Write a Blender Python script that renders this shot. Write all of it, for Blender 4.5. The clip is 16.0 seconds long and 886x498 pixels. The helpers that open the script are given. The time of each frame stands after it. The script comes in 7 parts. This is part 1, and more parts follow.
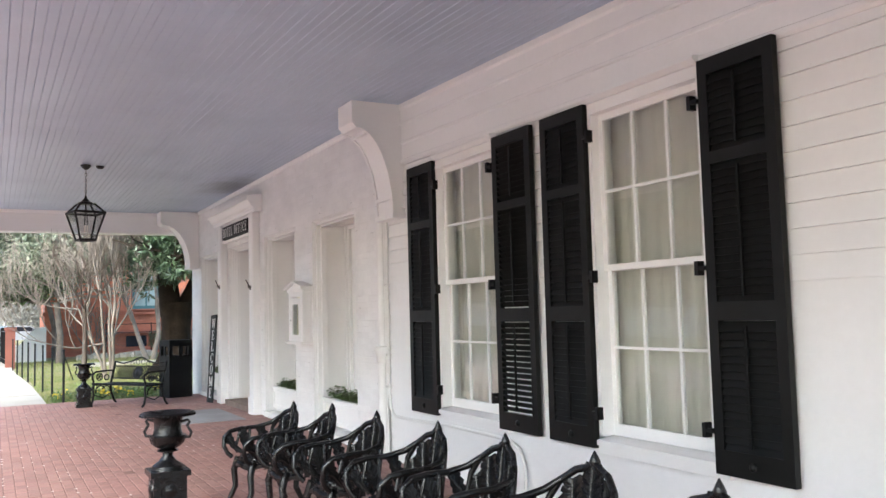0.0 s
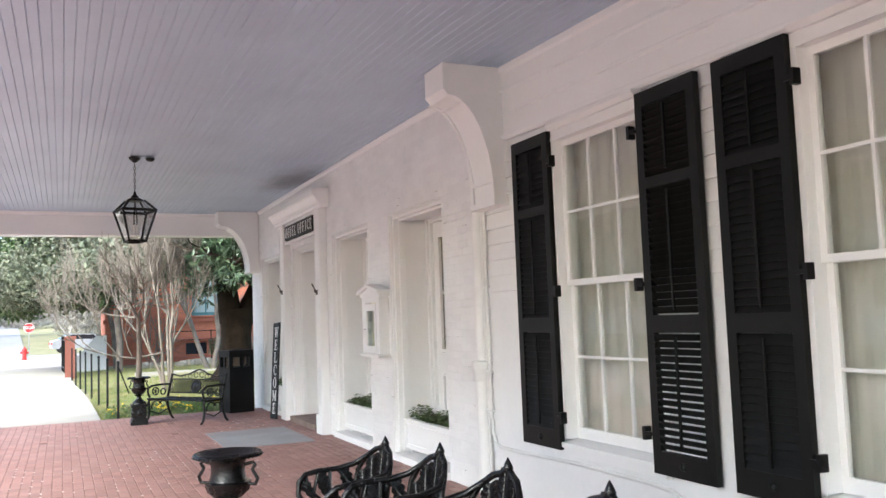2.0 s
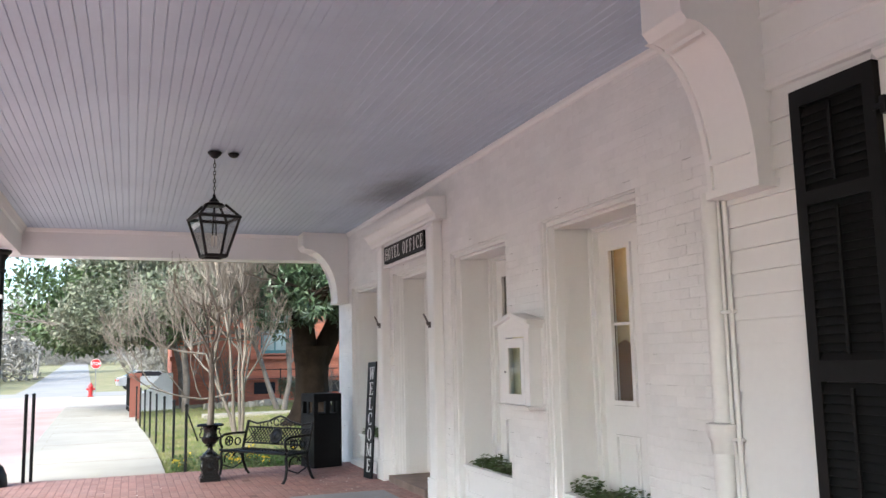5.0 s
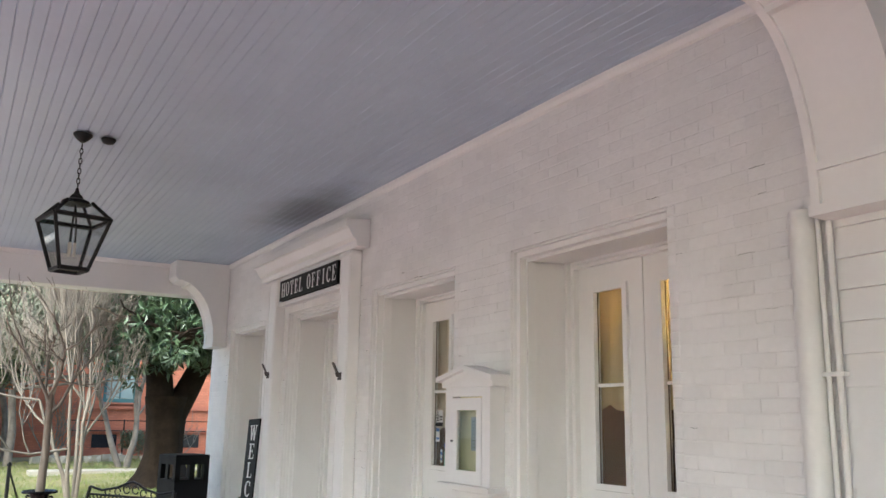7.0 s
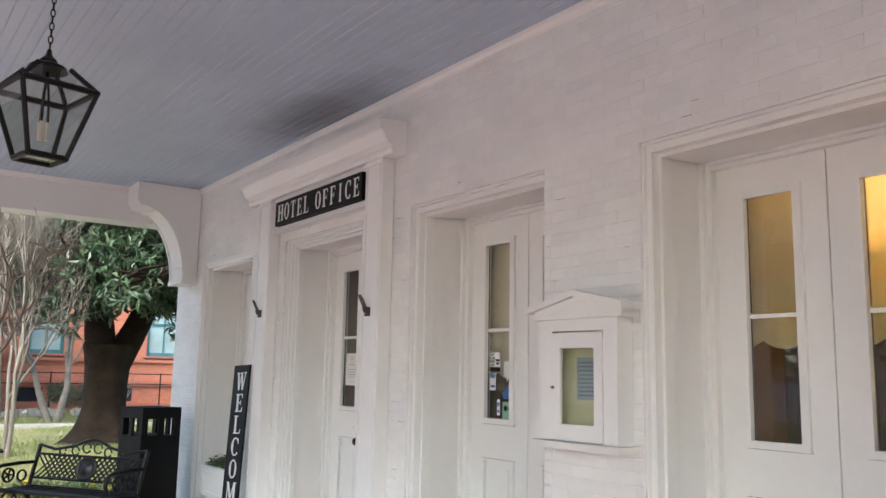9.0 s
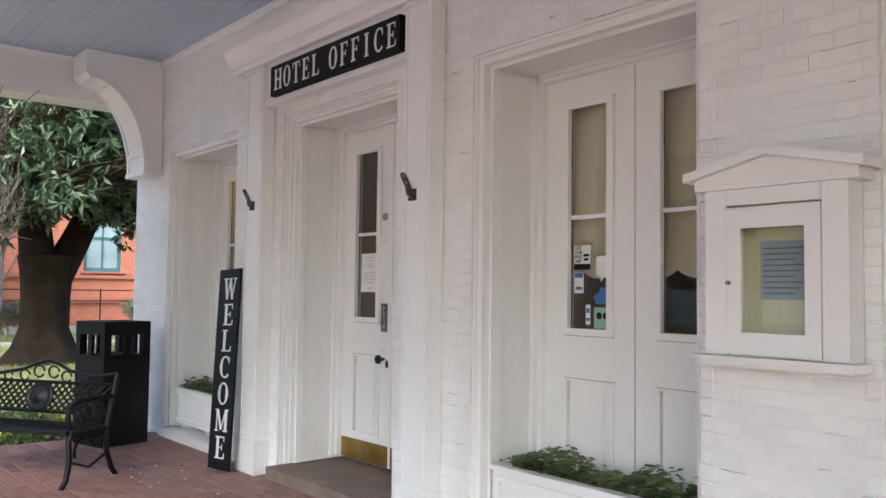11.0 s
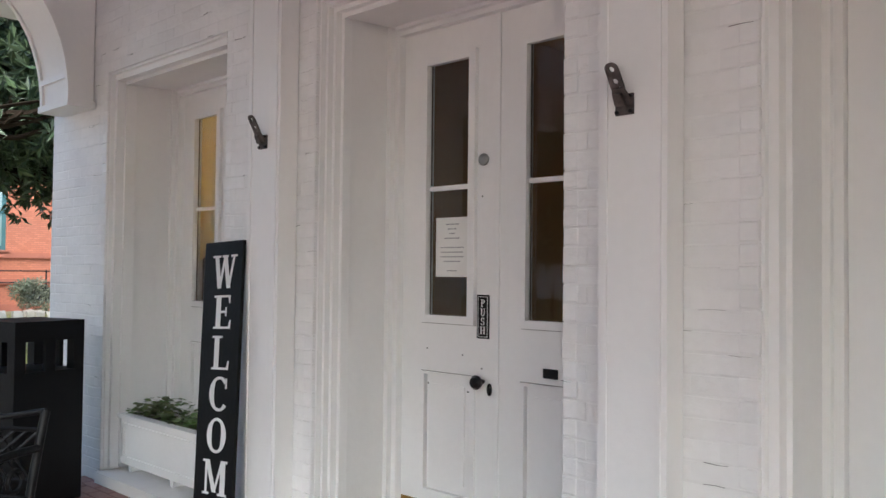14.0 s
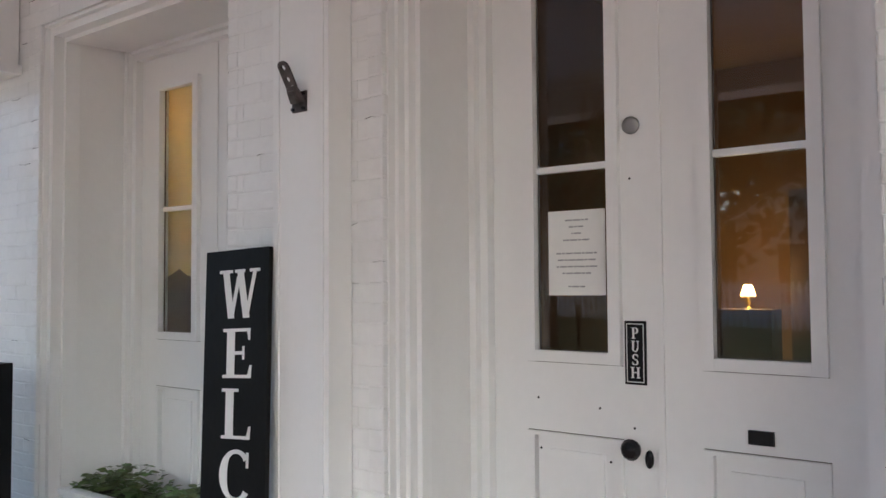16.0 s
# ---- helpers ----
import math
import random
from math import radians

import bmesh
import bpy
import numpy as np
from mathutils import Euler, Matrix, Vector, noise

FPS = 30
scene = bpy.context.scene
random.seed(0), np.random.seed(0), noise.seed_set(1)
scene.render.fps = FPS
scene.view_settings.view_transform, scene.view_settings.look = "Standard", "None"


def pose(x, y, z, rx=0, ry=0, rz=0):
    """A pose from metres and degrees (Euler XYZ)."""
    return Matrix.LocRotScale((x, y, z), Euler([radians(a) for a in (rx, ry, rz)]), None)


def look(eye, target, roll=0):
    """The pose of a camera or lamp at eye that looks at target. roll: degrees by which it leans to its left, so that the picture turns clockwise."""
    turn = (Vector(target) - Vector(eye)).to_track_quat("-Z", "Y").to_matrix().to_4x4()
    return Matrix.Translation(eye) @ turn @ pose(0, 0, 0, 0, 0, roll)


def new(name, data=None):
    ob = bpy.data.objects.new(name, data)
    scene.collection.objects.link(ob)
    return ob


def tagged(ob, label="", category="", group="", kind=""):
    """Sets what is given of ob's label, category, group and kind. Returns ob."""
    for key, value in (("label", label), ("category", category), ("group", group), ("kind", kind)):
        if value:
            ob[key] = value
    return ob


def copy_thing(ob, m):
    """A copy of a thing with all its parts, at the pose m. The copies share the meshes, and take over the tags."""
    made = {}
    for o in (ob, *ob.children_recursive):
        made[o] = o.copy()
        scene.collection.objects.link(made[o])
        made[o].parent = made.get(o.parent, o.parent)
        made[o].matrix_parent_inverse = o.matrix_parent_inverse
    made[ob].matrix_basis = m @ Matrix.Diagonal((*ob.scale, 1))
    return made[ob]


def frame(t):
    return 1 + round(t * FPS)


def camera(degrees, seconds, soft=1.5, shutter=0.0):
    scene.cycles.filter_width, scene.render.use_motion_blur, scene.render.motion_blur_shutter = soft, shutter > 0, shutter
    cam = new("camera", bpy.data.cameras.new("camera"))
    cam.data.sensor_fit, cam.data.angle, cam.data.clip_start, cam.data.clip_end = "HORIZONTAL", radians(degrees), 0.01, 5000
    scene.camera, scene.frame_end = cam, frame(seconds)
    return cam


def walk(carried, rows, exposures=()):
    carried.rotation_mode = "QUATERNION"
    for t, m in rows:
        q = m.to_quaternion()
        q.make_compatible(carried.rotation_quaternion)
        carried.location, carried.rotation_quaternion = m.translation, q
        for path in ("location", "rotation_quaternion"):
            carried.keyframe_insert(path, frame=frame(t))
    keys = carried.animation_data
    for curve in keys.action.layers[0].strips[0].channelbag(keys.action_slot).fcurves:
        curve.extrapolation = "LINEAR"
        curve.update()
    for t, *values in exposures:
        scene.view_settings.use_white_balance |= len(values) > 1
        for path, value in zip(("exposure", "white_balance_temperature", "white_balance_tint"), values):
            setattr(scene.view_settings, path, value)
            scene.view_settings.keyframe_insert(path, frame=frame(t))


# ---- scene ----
cam = camera(55.7, 16.0)
PATH = [
    (0, (0.477, 0.729, 1.633), (1.42, 2.486, 1.783), -1.5),
    (0.5, (0.612, 1.16, 1.658), (1.537, 2.927, 1.804), -1.8),
    (1, (0.678, 1.598, 1.651), (1.572, 3.38, 1.808), -1.4),
    (1.5, (0.702, 1.993, 1.688), (1.576, 3.786, 1.839), -1.7),
    (2, (0.788, 2.423, 1.694), (1.615, 4.237, 1.855), -2.1),
    (2.5, (0.76, 2.857, 1.694), (1.419, 4.734, 1.897), -1.7),
    (3, (0.759, 3.227, 1.701), (1.392, 5.111, 1.927), -2.0),
    (3.5, (0.791, 3.638, 1.671), (1.419, 5.522, 1.909), -2.1),
    (5.8, (0.883, 5.811, 1.706), (1.704, 7.609, 2.013), -0.2),
    (6, (0.87, 5.969, 1.685), (1.756, 7.734, 1.999), -0.5),
    (6.5, (0.952, 6.483, 1.647), (1.951, 8.187, 1.964), -0.3),
    (7, (0.962, 7.036, 1.73), (1.941, 8.734, 2.128), 1.0),
    (7.5, (0.899, 7.545, 1.763), (1.892, 9.222, 2.216), 1.1),
    (8, (0.902, 8.052, 1.758), (1.909, 9.721, 2.207), 1.4),
    (8.5, (0.896, 8.48, 1.655), (1.908, 10.145, 2.105), 1.9),
    (9, (0.862, 8.915, 1.627), (1.998, 10.533, 1.925), 1.1),
    (9.5, (0.934, 9.387, 1.59), (2.127, 10.976, 1.818), 0.9),
    (10, (0.978, 9.827, 1.557), (2.17, 11.424, 1.728), 0.8),
    (12.5, (1.489, 12.028, 1.483), (2.876, 13.468, 1.538), 0.8),
    (13, (1.612, 12.504, 1.509), (3.01, 13.934, 1.564), 0.8),
    (13.5, (1.612, 12.953, 1.543), (3.05, 14.343, 1.586), 0.6),
    (14, (1.752, 13.359, 1.531), (3.199, 14.739, 1.588), 0.6),
    (14.5, (1.828, 13.773, 1.523), (3.298, 15.127, 1.599), 0.4),
    (15, (1.899, 14.16, 1.538), (3.465, 15.4, 1.628), -0.2),
    (15.5, (2.097, 14.536, 1.552), (3.665, 15.775, 1.635), -0.6),
    (16, (2.246, 14.907, 1.552), (3.829, 16.127, 1.638), -0.4),
]
EXPOSURES = [(0.0, 2.33, 6050, 3), (1.5, 2.42, 6060, 3), (3.5, 2.15, 6080, 4), (6.0, 2.09, 6080, 1), (7.0, 2.14, 6080, -1), (10.0, 2.18, 6070, 3), (12.5, 1.88, 6110, 4), (16.0, 1.95, 6080, 3)]
walk(cam, [(t, look(eye, target, roll)) for t, eye, target, roll in PATH], EXPOSURES)

# ---- light and sky ----
world = bpy.data.worlds.new("sky")
scene.world = world
world.use_nodes = True
wn = world.node_tree
sky = wn.nodes.new("ShaderNodeTexSky")
sky.sky_type = 'NISHITA'
sky.sun_disc = False
sky.sun_elevation = radians(41)
sky.sun_rotation = radians(236)
sky.air_density, sky.dust_density, sky.ozone_density = 0.9, 2.5, 1.0
wn.nodes["Background"].inputs["Strength"].default_value = 0.15
wn.links.new(sky.outputs[0], wn.nodes["Background"].inputs["Color"])
sun = new("sun", bpy.data.lights.new("sun", 'SUN'))
sun.data.energy, sun.data.angle, sun.data.color = 1.5, radians(45), (1.0, 0.98, 0.95)
sun.matrix_world = look((-27, -9, 29), (0, 10, 0))

# ---- materials ----
def nodes_of(m):
    return m.node_tree.nodes, m.node_tree.links


def material(name, colour, rough=0.6, metal=0.0, var=0.12, grain=30.0, stain=2.0, bump=0.15, second=None, spec=0.5, per_piece=0.0):
    """A procedural surface: a base colour varied at two scales, rough variation and fine relief."""
    m = bpy.data.materials.new(name)
    m.use_nodes = True
    n, l = nodes_of(m)
    b = n["Principled BSDF"]
    b.inputs["Metallic"].default_value = metal
    b.inputs["Specular IOR Level"].default_value = spec
    tc = n.new("ShaderNodeTexCoord")
    big = n.new("ShaderNodeTexNoise")
    big.inputs["Scale"].default_value, big.inputs["Detail"].default_value = stain, 5
    fine = n.new("ShaderNodeTexNoise")
    fine.inputs["Scale"].default_value, fine.inputs["Detail"].default_value = grain, 6
    geo = n.new("ShaderNodeNewGeometry")
    for t in (big, fine):
        l.new(geo.outputs["Position"], t.inputs["Vector"])
    second = second or tuple(c * (1 - 2 * var) for c in colour)
    mix = n.new("ShaderNodeMix")
    mix.data_type = 'RGBA'
    mix.inputs[6].default_value, mix.inputs[7].default_value = (*colour, 1), (*second, 1)
    ramp = n.new("ShaderNodeMapRange")
    ramp.inputs["From Min"].default_value, ramp.inputs["From Max"].default_value = 0.38, 0.72
    l.new(big.outputs["Fac"], ramp.inputs["Value"])
    l.new(ramp.outputs[0], mix.inputs[0])
    hsv = n.new("ShaderNodeHueSaturation")
    val = n.new("ShaderNodeMapRange")
    val.inputs["To Min"].default_value, val.inputs["To Max"].default_value = 1 - var, 1 + var
    l.new(fine.outputs["Fac"], val.inputs["Value"])
    l.new(mix.outputs[2], hsv.inputs["Color"])
    if per_piece:
        info = n.new("ShaderNodeObjectInfo")
        add = n.new("ShaderNodeMath")
        add.operation = 'ADD'
        isl = n.new("ShaderNodeMath")
        isl.operation = 'MULTIPLY_ADD'
        rnd = n.new("ShaderNodeMath")
        rnd.operation = 'ADD'
        l.new(info.outputs["Random"], rnd.inputs[0])
        l.new(geo.outputs["Random Per Island"], rnd.inputs[1])
        fr = n.new("ShaderNodeMath")
        fr.operation = 'FRACT'
        l.new(rnd.outputs[0], fr.inputs[0])
        isl.inputs[1].default_value, isl.inputs[2].default_value = per_piece * 2, -per_piece
        l.new(fr.outputs[0], isl.inputs[0])
        l.new(val.outputs[0], add.inputs[0])
        l.new(isl.outputs[0], add.inputs[1])
        l.new(add.outputs[0], hsv.inputs["Value"])
    else:
        l.new(val.outputs[0], hsv.inputs["Value"])
    l.new(hsv.outputs[0], b.inputs["Base Color"])
    rr = n.new("ShaderNodeMapRange")
    rr.inputs["To Min"].default_value, rr.inputs["To Max"].default_value = max(0.03, rough - 0.12), min(1, rough + 0.12)
    l.new(big.outputs["Fac"], rr.inputs["Value"])
    l.new(rr.outputs[0], b.inputs["Roughness"])
    bp = n.new("ShaderNodeBump")
    bp.inputs["Strength"].default_value, bp.inputs["Distance"].default_value = bump, 0.01
    l.new(fine.outputs["Fac"], bp.inputs["Height"])
    l.new(bp.outputs[0], b.inputs["Normal"])
    return m


def glass(name, colour=(0.95, 0.97, 0.96), rough=0.0):
    m = bpy.data.materials.new(name)
    m.use_nodes = True
    n, l = nodes_of(m)
    n.remove(n["Principled BSDF"])
    lw = n.new("ShaderNodeLayerWeight")
    lw.inputs["Blend"].default_value = 0.5
    pw = n.new("ShaderNodeMath")
    pw.operation = 'POWER'
    pw.inputs[1].default_value = 4.0
    l.new(lw.outputs["Facing"], pw.inputs[0])
    fres = n.new("ShaderNodeMath")
    fres.operation = 'MULTIPLY_ADD'
    fres.inputs[1].default_value, fres.inputs[2].default_value = 0.9, 0.052
    l.new(pw.outputs[0], fres.inputs[0])
    tr = n.new("ShaderNodeBsdfTransparent")
    tr.inputs[0].default_value = (*colour, 1)
    gl = n.new("ShaderNodeBsdfGlossy")
    gl.inputs["Roughness"].default_value = rough
    tex = n.new("ShaderNodeTexNoise")
    tex.inputs["Scale"].default_value = 5
    bp = n.new("ShaderNodeBump")
    bp.inputs["Strength"].default_value, bp.inputs["Distance"].default_value = 0.012, 0.004
    l.new(tex.outputs["Fac"], bp.inputs["Height"])
    l.new(bp.outputs[0], gl.inputs["Normal"])
    mx = n.new("ShaderNodeMixShader")
    l.new(fres.outputs[0], mx.inputs[0])
    l.new(tr.outputs[0], mx.inputs[1])
    l.new(gl.outputs[0], mx.inputs[2])
    l.new(mx.outputs[0], n["Material Output"].inputs["Surface"])
    return m


def cloth(name, colour, through_share=0.5):
    m = bpy.data.materials.new(name)
    m.use_nodes = True
    n, l = nodes_of(m)
    n.remove(n["Principled BSDF"])
    df, tl, mx = n.new("ShaderNodeBsdfDiffuse"), n.new("ShaderNodeBsdfTranslucent"), n.new("ShaderNodeMixShader")
    tex = n.new("ShaderNodeTexNoise")
    tex.inputs["Scale"].default_value, tex.inputs["Detail"].default_value = 60, 4
    mix = n.new("ShaderNodeMix")
    mix.data_type = 'RGBA'
    mix.inputs[6].default_value, mix.inputs[7].default_value = (*colour, 1), (*[c * 0.85 for c in colour], 1)
    l.new(tex.outputs["Fac"], mix.inputs[0])
    for s in (df, tl):
        l.new(mix.outputs[2], s.inputs[0])
    mx.inputs[0].default_value = through_share
    l.new(df.outputs[0], mx.inputs[1])
    l.new(tl.outputs[0], mx.inputs[2])
    l.new(mx.outputs[0], n["Material Output"].inputs["Surface"])
    return m


def glow(name, colour, strength):
    m = bpy.data.materials.new(name)
    m.use_nodes = True
    b = m.node_tree.nodes["Principled BSDF"]
    b.inputs["Emission Color"].default_value, b.inputs["Emission Strength"].default_value = (*colour, 1), strength
    return m


def worn(m, colour, scale, keep):
    """Scuffs and chips of odd shape in a paint: the share above keep of a fine noise shows the given colour."""
    n, l = nodes_of(m)
    co, tx, ru, mi = n.new("ShaderNodeTexCoord"), n.new("ShaderNodeTexNoise"), n.new("ShaderNodeMapRange"), n.new("ShaderNodeMix")
    tx.inputs["Scale"].default_value, tx.inputs["Detail"].default_value, tx.inputs["Roughness"].default_value = scale, 9.0, 0.72
    ru.inputs["From Min"].default_value, ru.inputs["From Max"].default_value = keep, keep + 0.10
    mi.data_type = 'RGBA'
    mi.inputs[7].default_value = (*colour, 1)
    l.new(co.outputs["Object"], tx.inputs["Vector"])
    l.new(tx.outputs["Fac"], ru.inputs["Value"])
    l.new(ru.outputs[0], mi.inputs[0])
    b = n["Principled BSDF"]
    l.new(b.inputs["Base Color"].links[0].from_socket, mi.inputs[6])
    l.new(mi.outputs[2], b.inputs["Base Color"])


WHITE = material("white_paint", (0.80, 0.79, 0.78), 0.45, var=0.03, grain=18, stain=1.3, bump=0.18)
TRIM = material("white_trim_paint", (0.81, 0.80, 0.79), 0.38, var=0.025, grain=25, stain=1.0, bump=0.14)
BRICKWHITE = material("painted_brick", (0.79, 0.78, 0.77), 0.45, var=0.04, grain=26, stain=2.2, bump=0.55, per_piece=0.03)
MORTAR = material("painted_mortar", (0.79, 0.78, 0.77), 0.6, var=0.05, grain=60, stain=3, bump=0.4)
worn(WHITE, (0.52, 0.49, 0.46), 7.0, 0.69)
worn(TRIM, (0.50, 0.47, 0.44), 9.0, 0.70)
worn(BRICKWHITE, (0.50, 0.47, 0.44), 8.0, 0.68)
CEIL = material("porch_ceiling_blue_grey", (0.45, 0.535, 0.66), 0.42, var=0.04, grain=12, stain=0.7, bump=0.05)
# A soft patch of shade and soot is mixed into the ceiling colour.
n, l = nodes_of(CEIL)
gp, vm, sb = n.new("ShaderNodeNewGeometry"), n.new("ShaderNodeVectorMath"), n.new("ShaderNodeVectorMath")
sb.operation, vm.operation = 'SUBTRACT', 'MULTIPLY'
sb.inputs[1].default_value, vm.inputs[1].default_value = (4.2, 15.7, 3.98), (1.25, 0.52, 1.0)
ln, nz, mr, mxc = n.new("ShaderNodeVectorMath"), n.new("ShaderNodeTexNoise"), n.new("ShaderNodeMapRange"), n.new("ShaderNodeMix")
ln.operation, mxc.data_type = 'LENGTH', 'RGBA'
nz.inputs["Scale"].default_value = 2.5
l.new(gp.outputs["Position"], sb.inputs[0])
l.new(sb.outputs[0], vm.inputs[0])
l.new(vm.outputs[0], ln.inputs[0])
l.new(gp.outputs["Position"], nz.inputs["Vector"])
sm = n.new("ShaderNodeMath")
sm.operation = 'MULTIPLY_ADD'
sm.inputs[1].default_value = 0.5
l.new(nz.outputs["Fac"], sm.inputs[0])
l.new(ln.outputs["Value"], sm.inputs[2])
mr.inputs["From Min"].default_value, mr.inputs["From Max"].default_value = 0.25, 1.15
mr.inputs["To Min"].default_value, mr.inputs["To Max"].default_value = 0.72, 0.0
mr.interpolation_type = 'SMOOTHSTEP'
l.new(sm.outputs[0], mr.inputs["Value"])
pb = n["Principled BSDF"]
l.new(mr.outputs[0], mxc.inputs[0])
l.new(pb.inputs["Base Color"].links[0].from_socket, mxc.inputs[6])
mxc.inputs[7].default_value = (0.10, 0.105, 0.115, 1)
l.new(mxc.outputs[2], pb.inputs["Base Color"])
SHUT = material("black_shutter_paint", (0.008, 0.0085, 0.008), 0.45, var=0.15, grain=20, stain=3, bump=0.12, spec=0.22)
IRON = material("black_gloss_iron", (0.005, 0.005, 0.0055), 0.25, var=0.2, grain=90, stain=8, bump=0.35, spec=0.4)
IRONM = material("black_matt_iron", (0.007, 0.007, 0.0075), 0.45, var=0.2, grain=60, stain=6, bump=0.2, spec=0.25)
BINBLACK = material("black_plastic", (0.005, 0.005, 0.0055), 0.5, var=0.1, grain=80, stain=4, bump=0.15, spec=0.2)
SIGNBLACK = material("sign_black", (0.006, 0.006, 0.006), 0.5, var=0.2, grain=40, stain=4, bump=0.1, spec=0.2)
LETTER = material("letter_white", (0.75, 0.74, 0.72), 0.6, var=0.06, grain=50, bump=0.05)
PAVER = material("clay_paver", (0.26, 0.145, 0.122), 0.62, var=0.10, grain=45, stain=1.5, bump=0.35, second=(0.27, 0.14, 0.12), per_piece=0.14)
PJOINT = material("paver_joint", (0.215, 0.125, 0.108), 0.9, var=0.15, grain=60, stain=5, bump=0.4)
LIME = material("lime_speck", (0.62, 0.55, 0.50), 0.9, var=0.1, bump=0.2)
CONC = material("concrete", (0.38, 0.35, 0.295), 0.85, var=0.06, grain=25, stain=0.8, bump=0.25)
STONE = material("worn_step_stone", (0.22, 0.16, 0.13), 0.8, var=0.15, grain=20, stain=3, bump=0.4)
MAT = material("grey_rubber_mat", (0.27, 0.27, 0.28), 0.85, var=0.08, grain=120, stain=2, bump=0.4)
GRASS = material("winter_grass", (0.155, 0.155, 0.066), 0.95, var=0.2, grain=8, stain=0.6, bump=0.6, second=(0.27, 0.22, 0.12))
BLADE = material("grass_blade", (0.15, 0.20, 0.05), 0.8, var=0.25, grain=5, stain=1, bump=0.0, second=(0.30, 0.26, 0.12))
ROAD = material("pink_brick_street", (0.46, 0.33, 0.30), 0.9, var=0.08, grain=9, stain=0.5, bump=0.4)
ASPH = material("far_asphalt", (0.27, 0.255, 0.24), 0.9, var=0.06, grain=6, stain=0.4, bump=0.2)
REDBRICK = material("red_brick", (0.20, 0.075, 0.055), 0.85, var=0.12, grain=14, stain=0.6, bump=0.3, second=(0.28, 0.09, 0.055), per_piece=0.12)
REDSTONE = material("red_stone_band", (0.38, 0.13, 0.08), 0.8, var=0.1, grain=10, stain=0.8, bump=0.3)
TEAL = material("teal_window_paint", (0.05, 0.14, 0.15), 0.5, var=0.1)
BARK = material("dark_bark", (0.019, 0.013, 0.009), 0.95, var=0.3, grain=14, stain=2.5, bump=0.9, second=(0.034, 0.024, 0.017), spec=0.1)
PALEBARK = material("crepe_bark", (0.215, 0.18, 0.145), 0.8, var=0.15, grain=16, stain=3, bump=0.4, second=(0.16, 0.13, 0.105))
GREYBARK = material("grey_bark", (0.20, 0.17, 0.145), 0.9, var=0.2, grain=16, stain=3, bump=0.5)
# Far trees and woods: distance haze is mixed into these paler greys.
HAZYBARK = material("far_hazy_bark", (0.34, 0.31, 0.29), 0.9, var=0.15)
HAZYLEAF = material("far_woods_hazy", (0.25, 0.235, 0.20), 0.9, var=0.2, grain=0.3, stain=0.1, second=(0.30, 0.275, 0.25), per_piece=0.2)
LEAF = material("magnolia_leaf", (0.045, 0.078, 0.035), 0.42, var=0.3, grain=3, stain=1.2, bump=0.0, second=(0.075, 0.105, 0.05), per_piece=0.35)
OVERLEAF = material("broad_leaf", (0.075, 0.125, 0.042), 0.5, var=0.3, grain=3, stain=1.2, bump=0.0, second=(0.12, 0.155, 0.07), per_piece=0.35)
OAKLEAF = material("oak_leaf", (0.13, 0.15, 0.09), 0.7, var=0.3, grain=3, stain=0.8, bump=0.0, second=(0.19, 0.185, 0.135), per_piece=0.35)
HERB = material("planter_leaf", (0.085, 0.165, 0.04), 0.5, var=0.3, grain=20, stain=6, bump=0.0, second=(0.10, 0.09, 0.04), per_piece=0.3)
FLOWER = material("yellow_flower", (0.75, 0.55, 0.03), 0.6, var=0.15)
SOIL = material("soil", (0.05, 0.035, 0.025), 0.95, var=0.2, bump=0.6)
GLASS = glass("window_glass")
LAMPGLASS = glass("lantern_glass", (0.82, 0.83, 0.82))
SHEER = cloth("beige_blind", (0.80, 0.67, 0.49), 0.12)
SHADE = cloth("cream_shade", (0.78, 0.65, 0.38), 0.5)
CURTAIN = cloth("white_sheer", (0.84, 0.78, 0.70), 0.25)
ROOMWALL = material("warm_room_wall", (0.27, 0.14, 0.06), 0.8, var=0.08)
WOOD = material("dark_wood", (0.10, 0.05, 0.03), 0.5, var=0.2, grain=12)
BRASS = material("worn_brass", (0.42, 0.27, 0.08), 0.38, metal=0.9, var=0.2, grain=25, stain=5, bump=0.1)
RUSTIRON = material("rusty_grey_iron", (0.11, 0.09, 0.085), 0.6, metal=0.3, var=0.3, grain=60, stain=20, bump=0.3, second=(0.03, 0.025, 0.024))
# Dark colour of the shadow lines and grime drawn on the door leaves.
SHADOWLINE = material("grimy_shadow_line", (0.16, 0.13, 0.11), 0.8, var=0.3, grain=40, stain=6)
CRACK = material("paint_crack", (0.17, 0.155, 0.145), 0.9, var=0.2, grain=60)
STEEL = material("dull_steel", (0.35, 0.35, 0.35), 0.4, metal=0.9)
PAPER = material("white_paper", (0.78, 0.77, 0.74), 0.7, var=0.03)
INKPALE = material("pale_ink", (0.38, 0.38, 0.38), 0.7)
INK = material("ink_grey", (0.22, 0.22, 0.22), 0.7)
SIGNRED = material("stop_red", (0.55, 0.03, 0.03), 0.5, var=0.08)
PIPEWHITE = material("pipe_white", (0.78, 0.77, 0.75), 0.45, var=0.05)
CARPAINT = material("silver_car_paint", (0.45, 0.46, 0.48), 0.3, metal=0.4)
DARKGLASS = material("dark_glass", (0.02, 0.02, 0.025), 0.1)
RUBBER = material("tyre_rubber", (0.02, 0.02, 0.02), 0.8)
BLUE = material("blue_sticker", (0.05, 0.15, 0.4), 0.5)
GREENST = material("green_sticker", (0.25, 0.42, 0.34), 0.5)
CREAM = material("notice_cream", (0.78, 0.72, 0.48), 0.7, var=0.04)
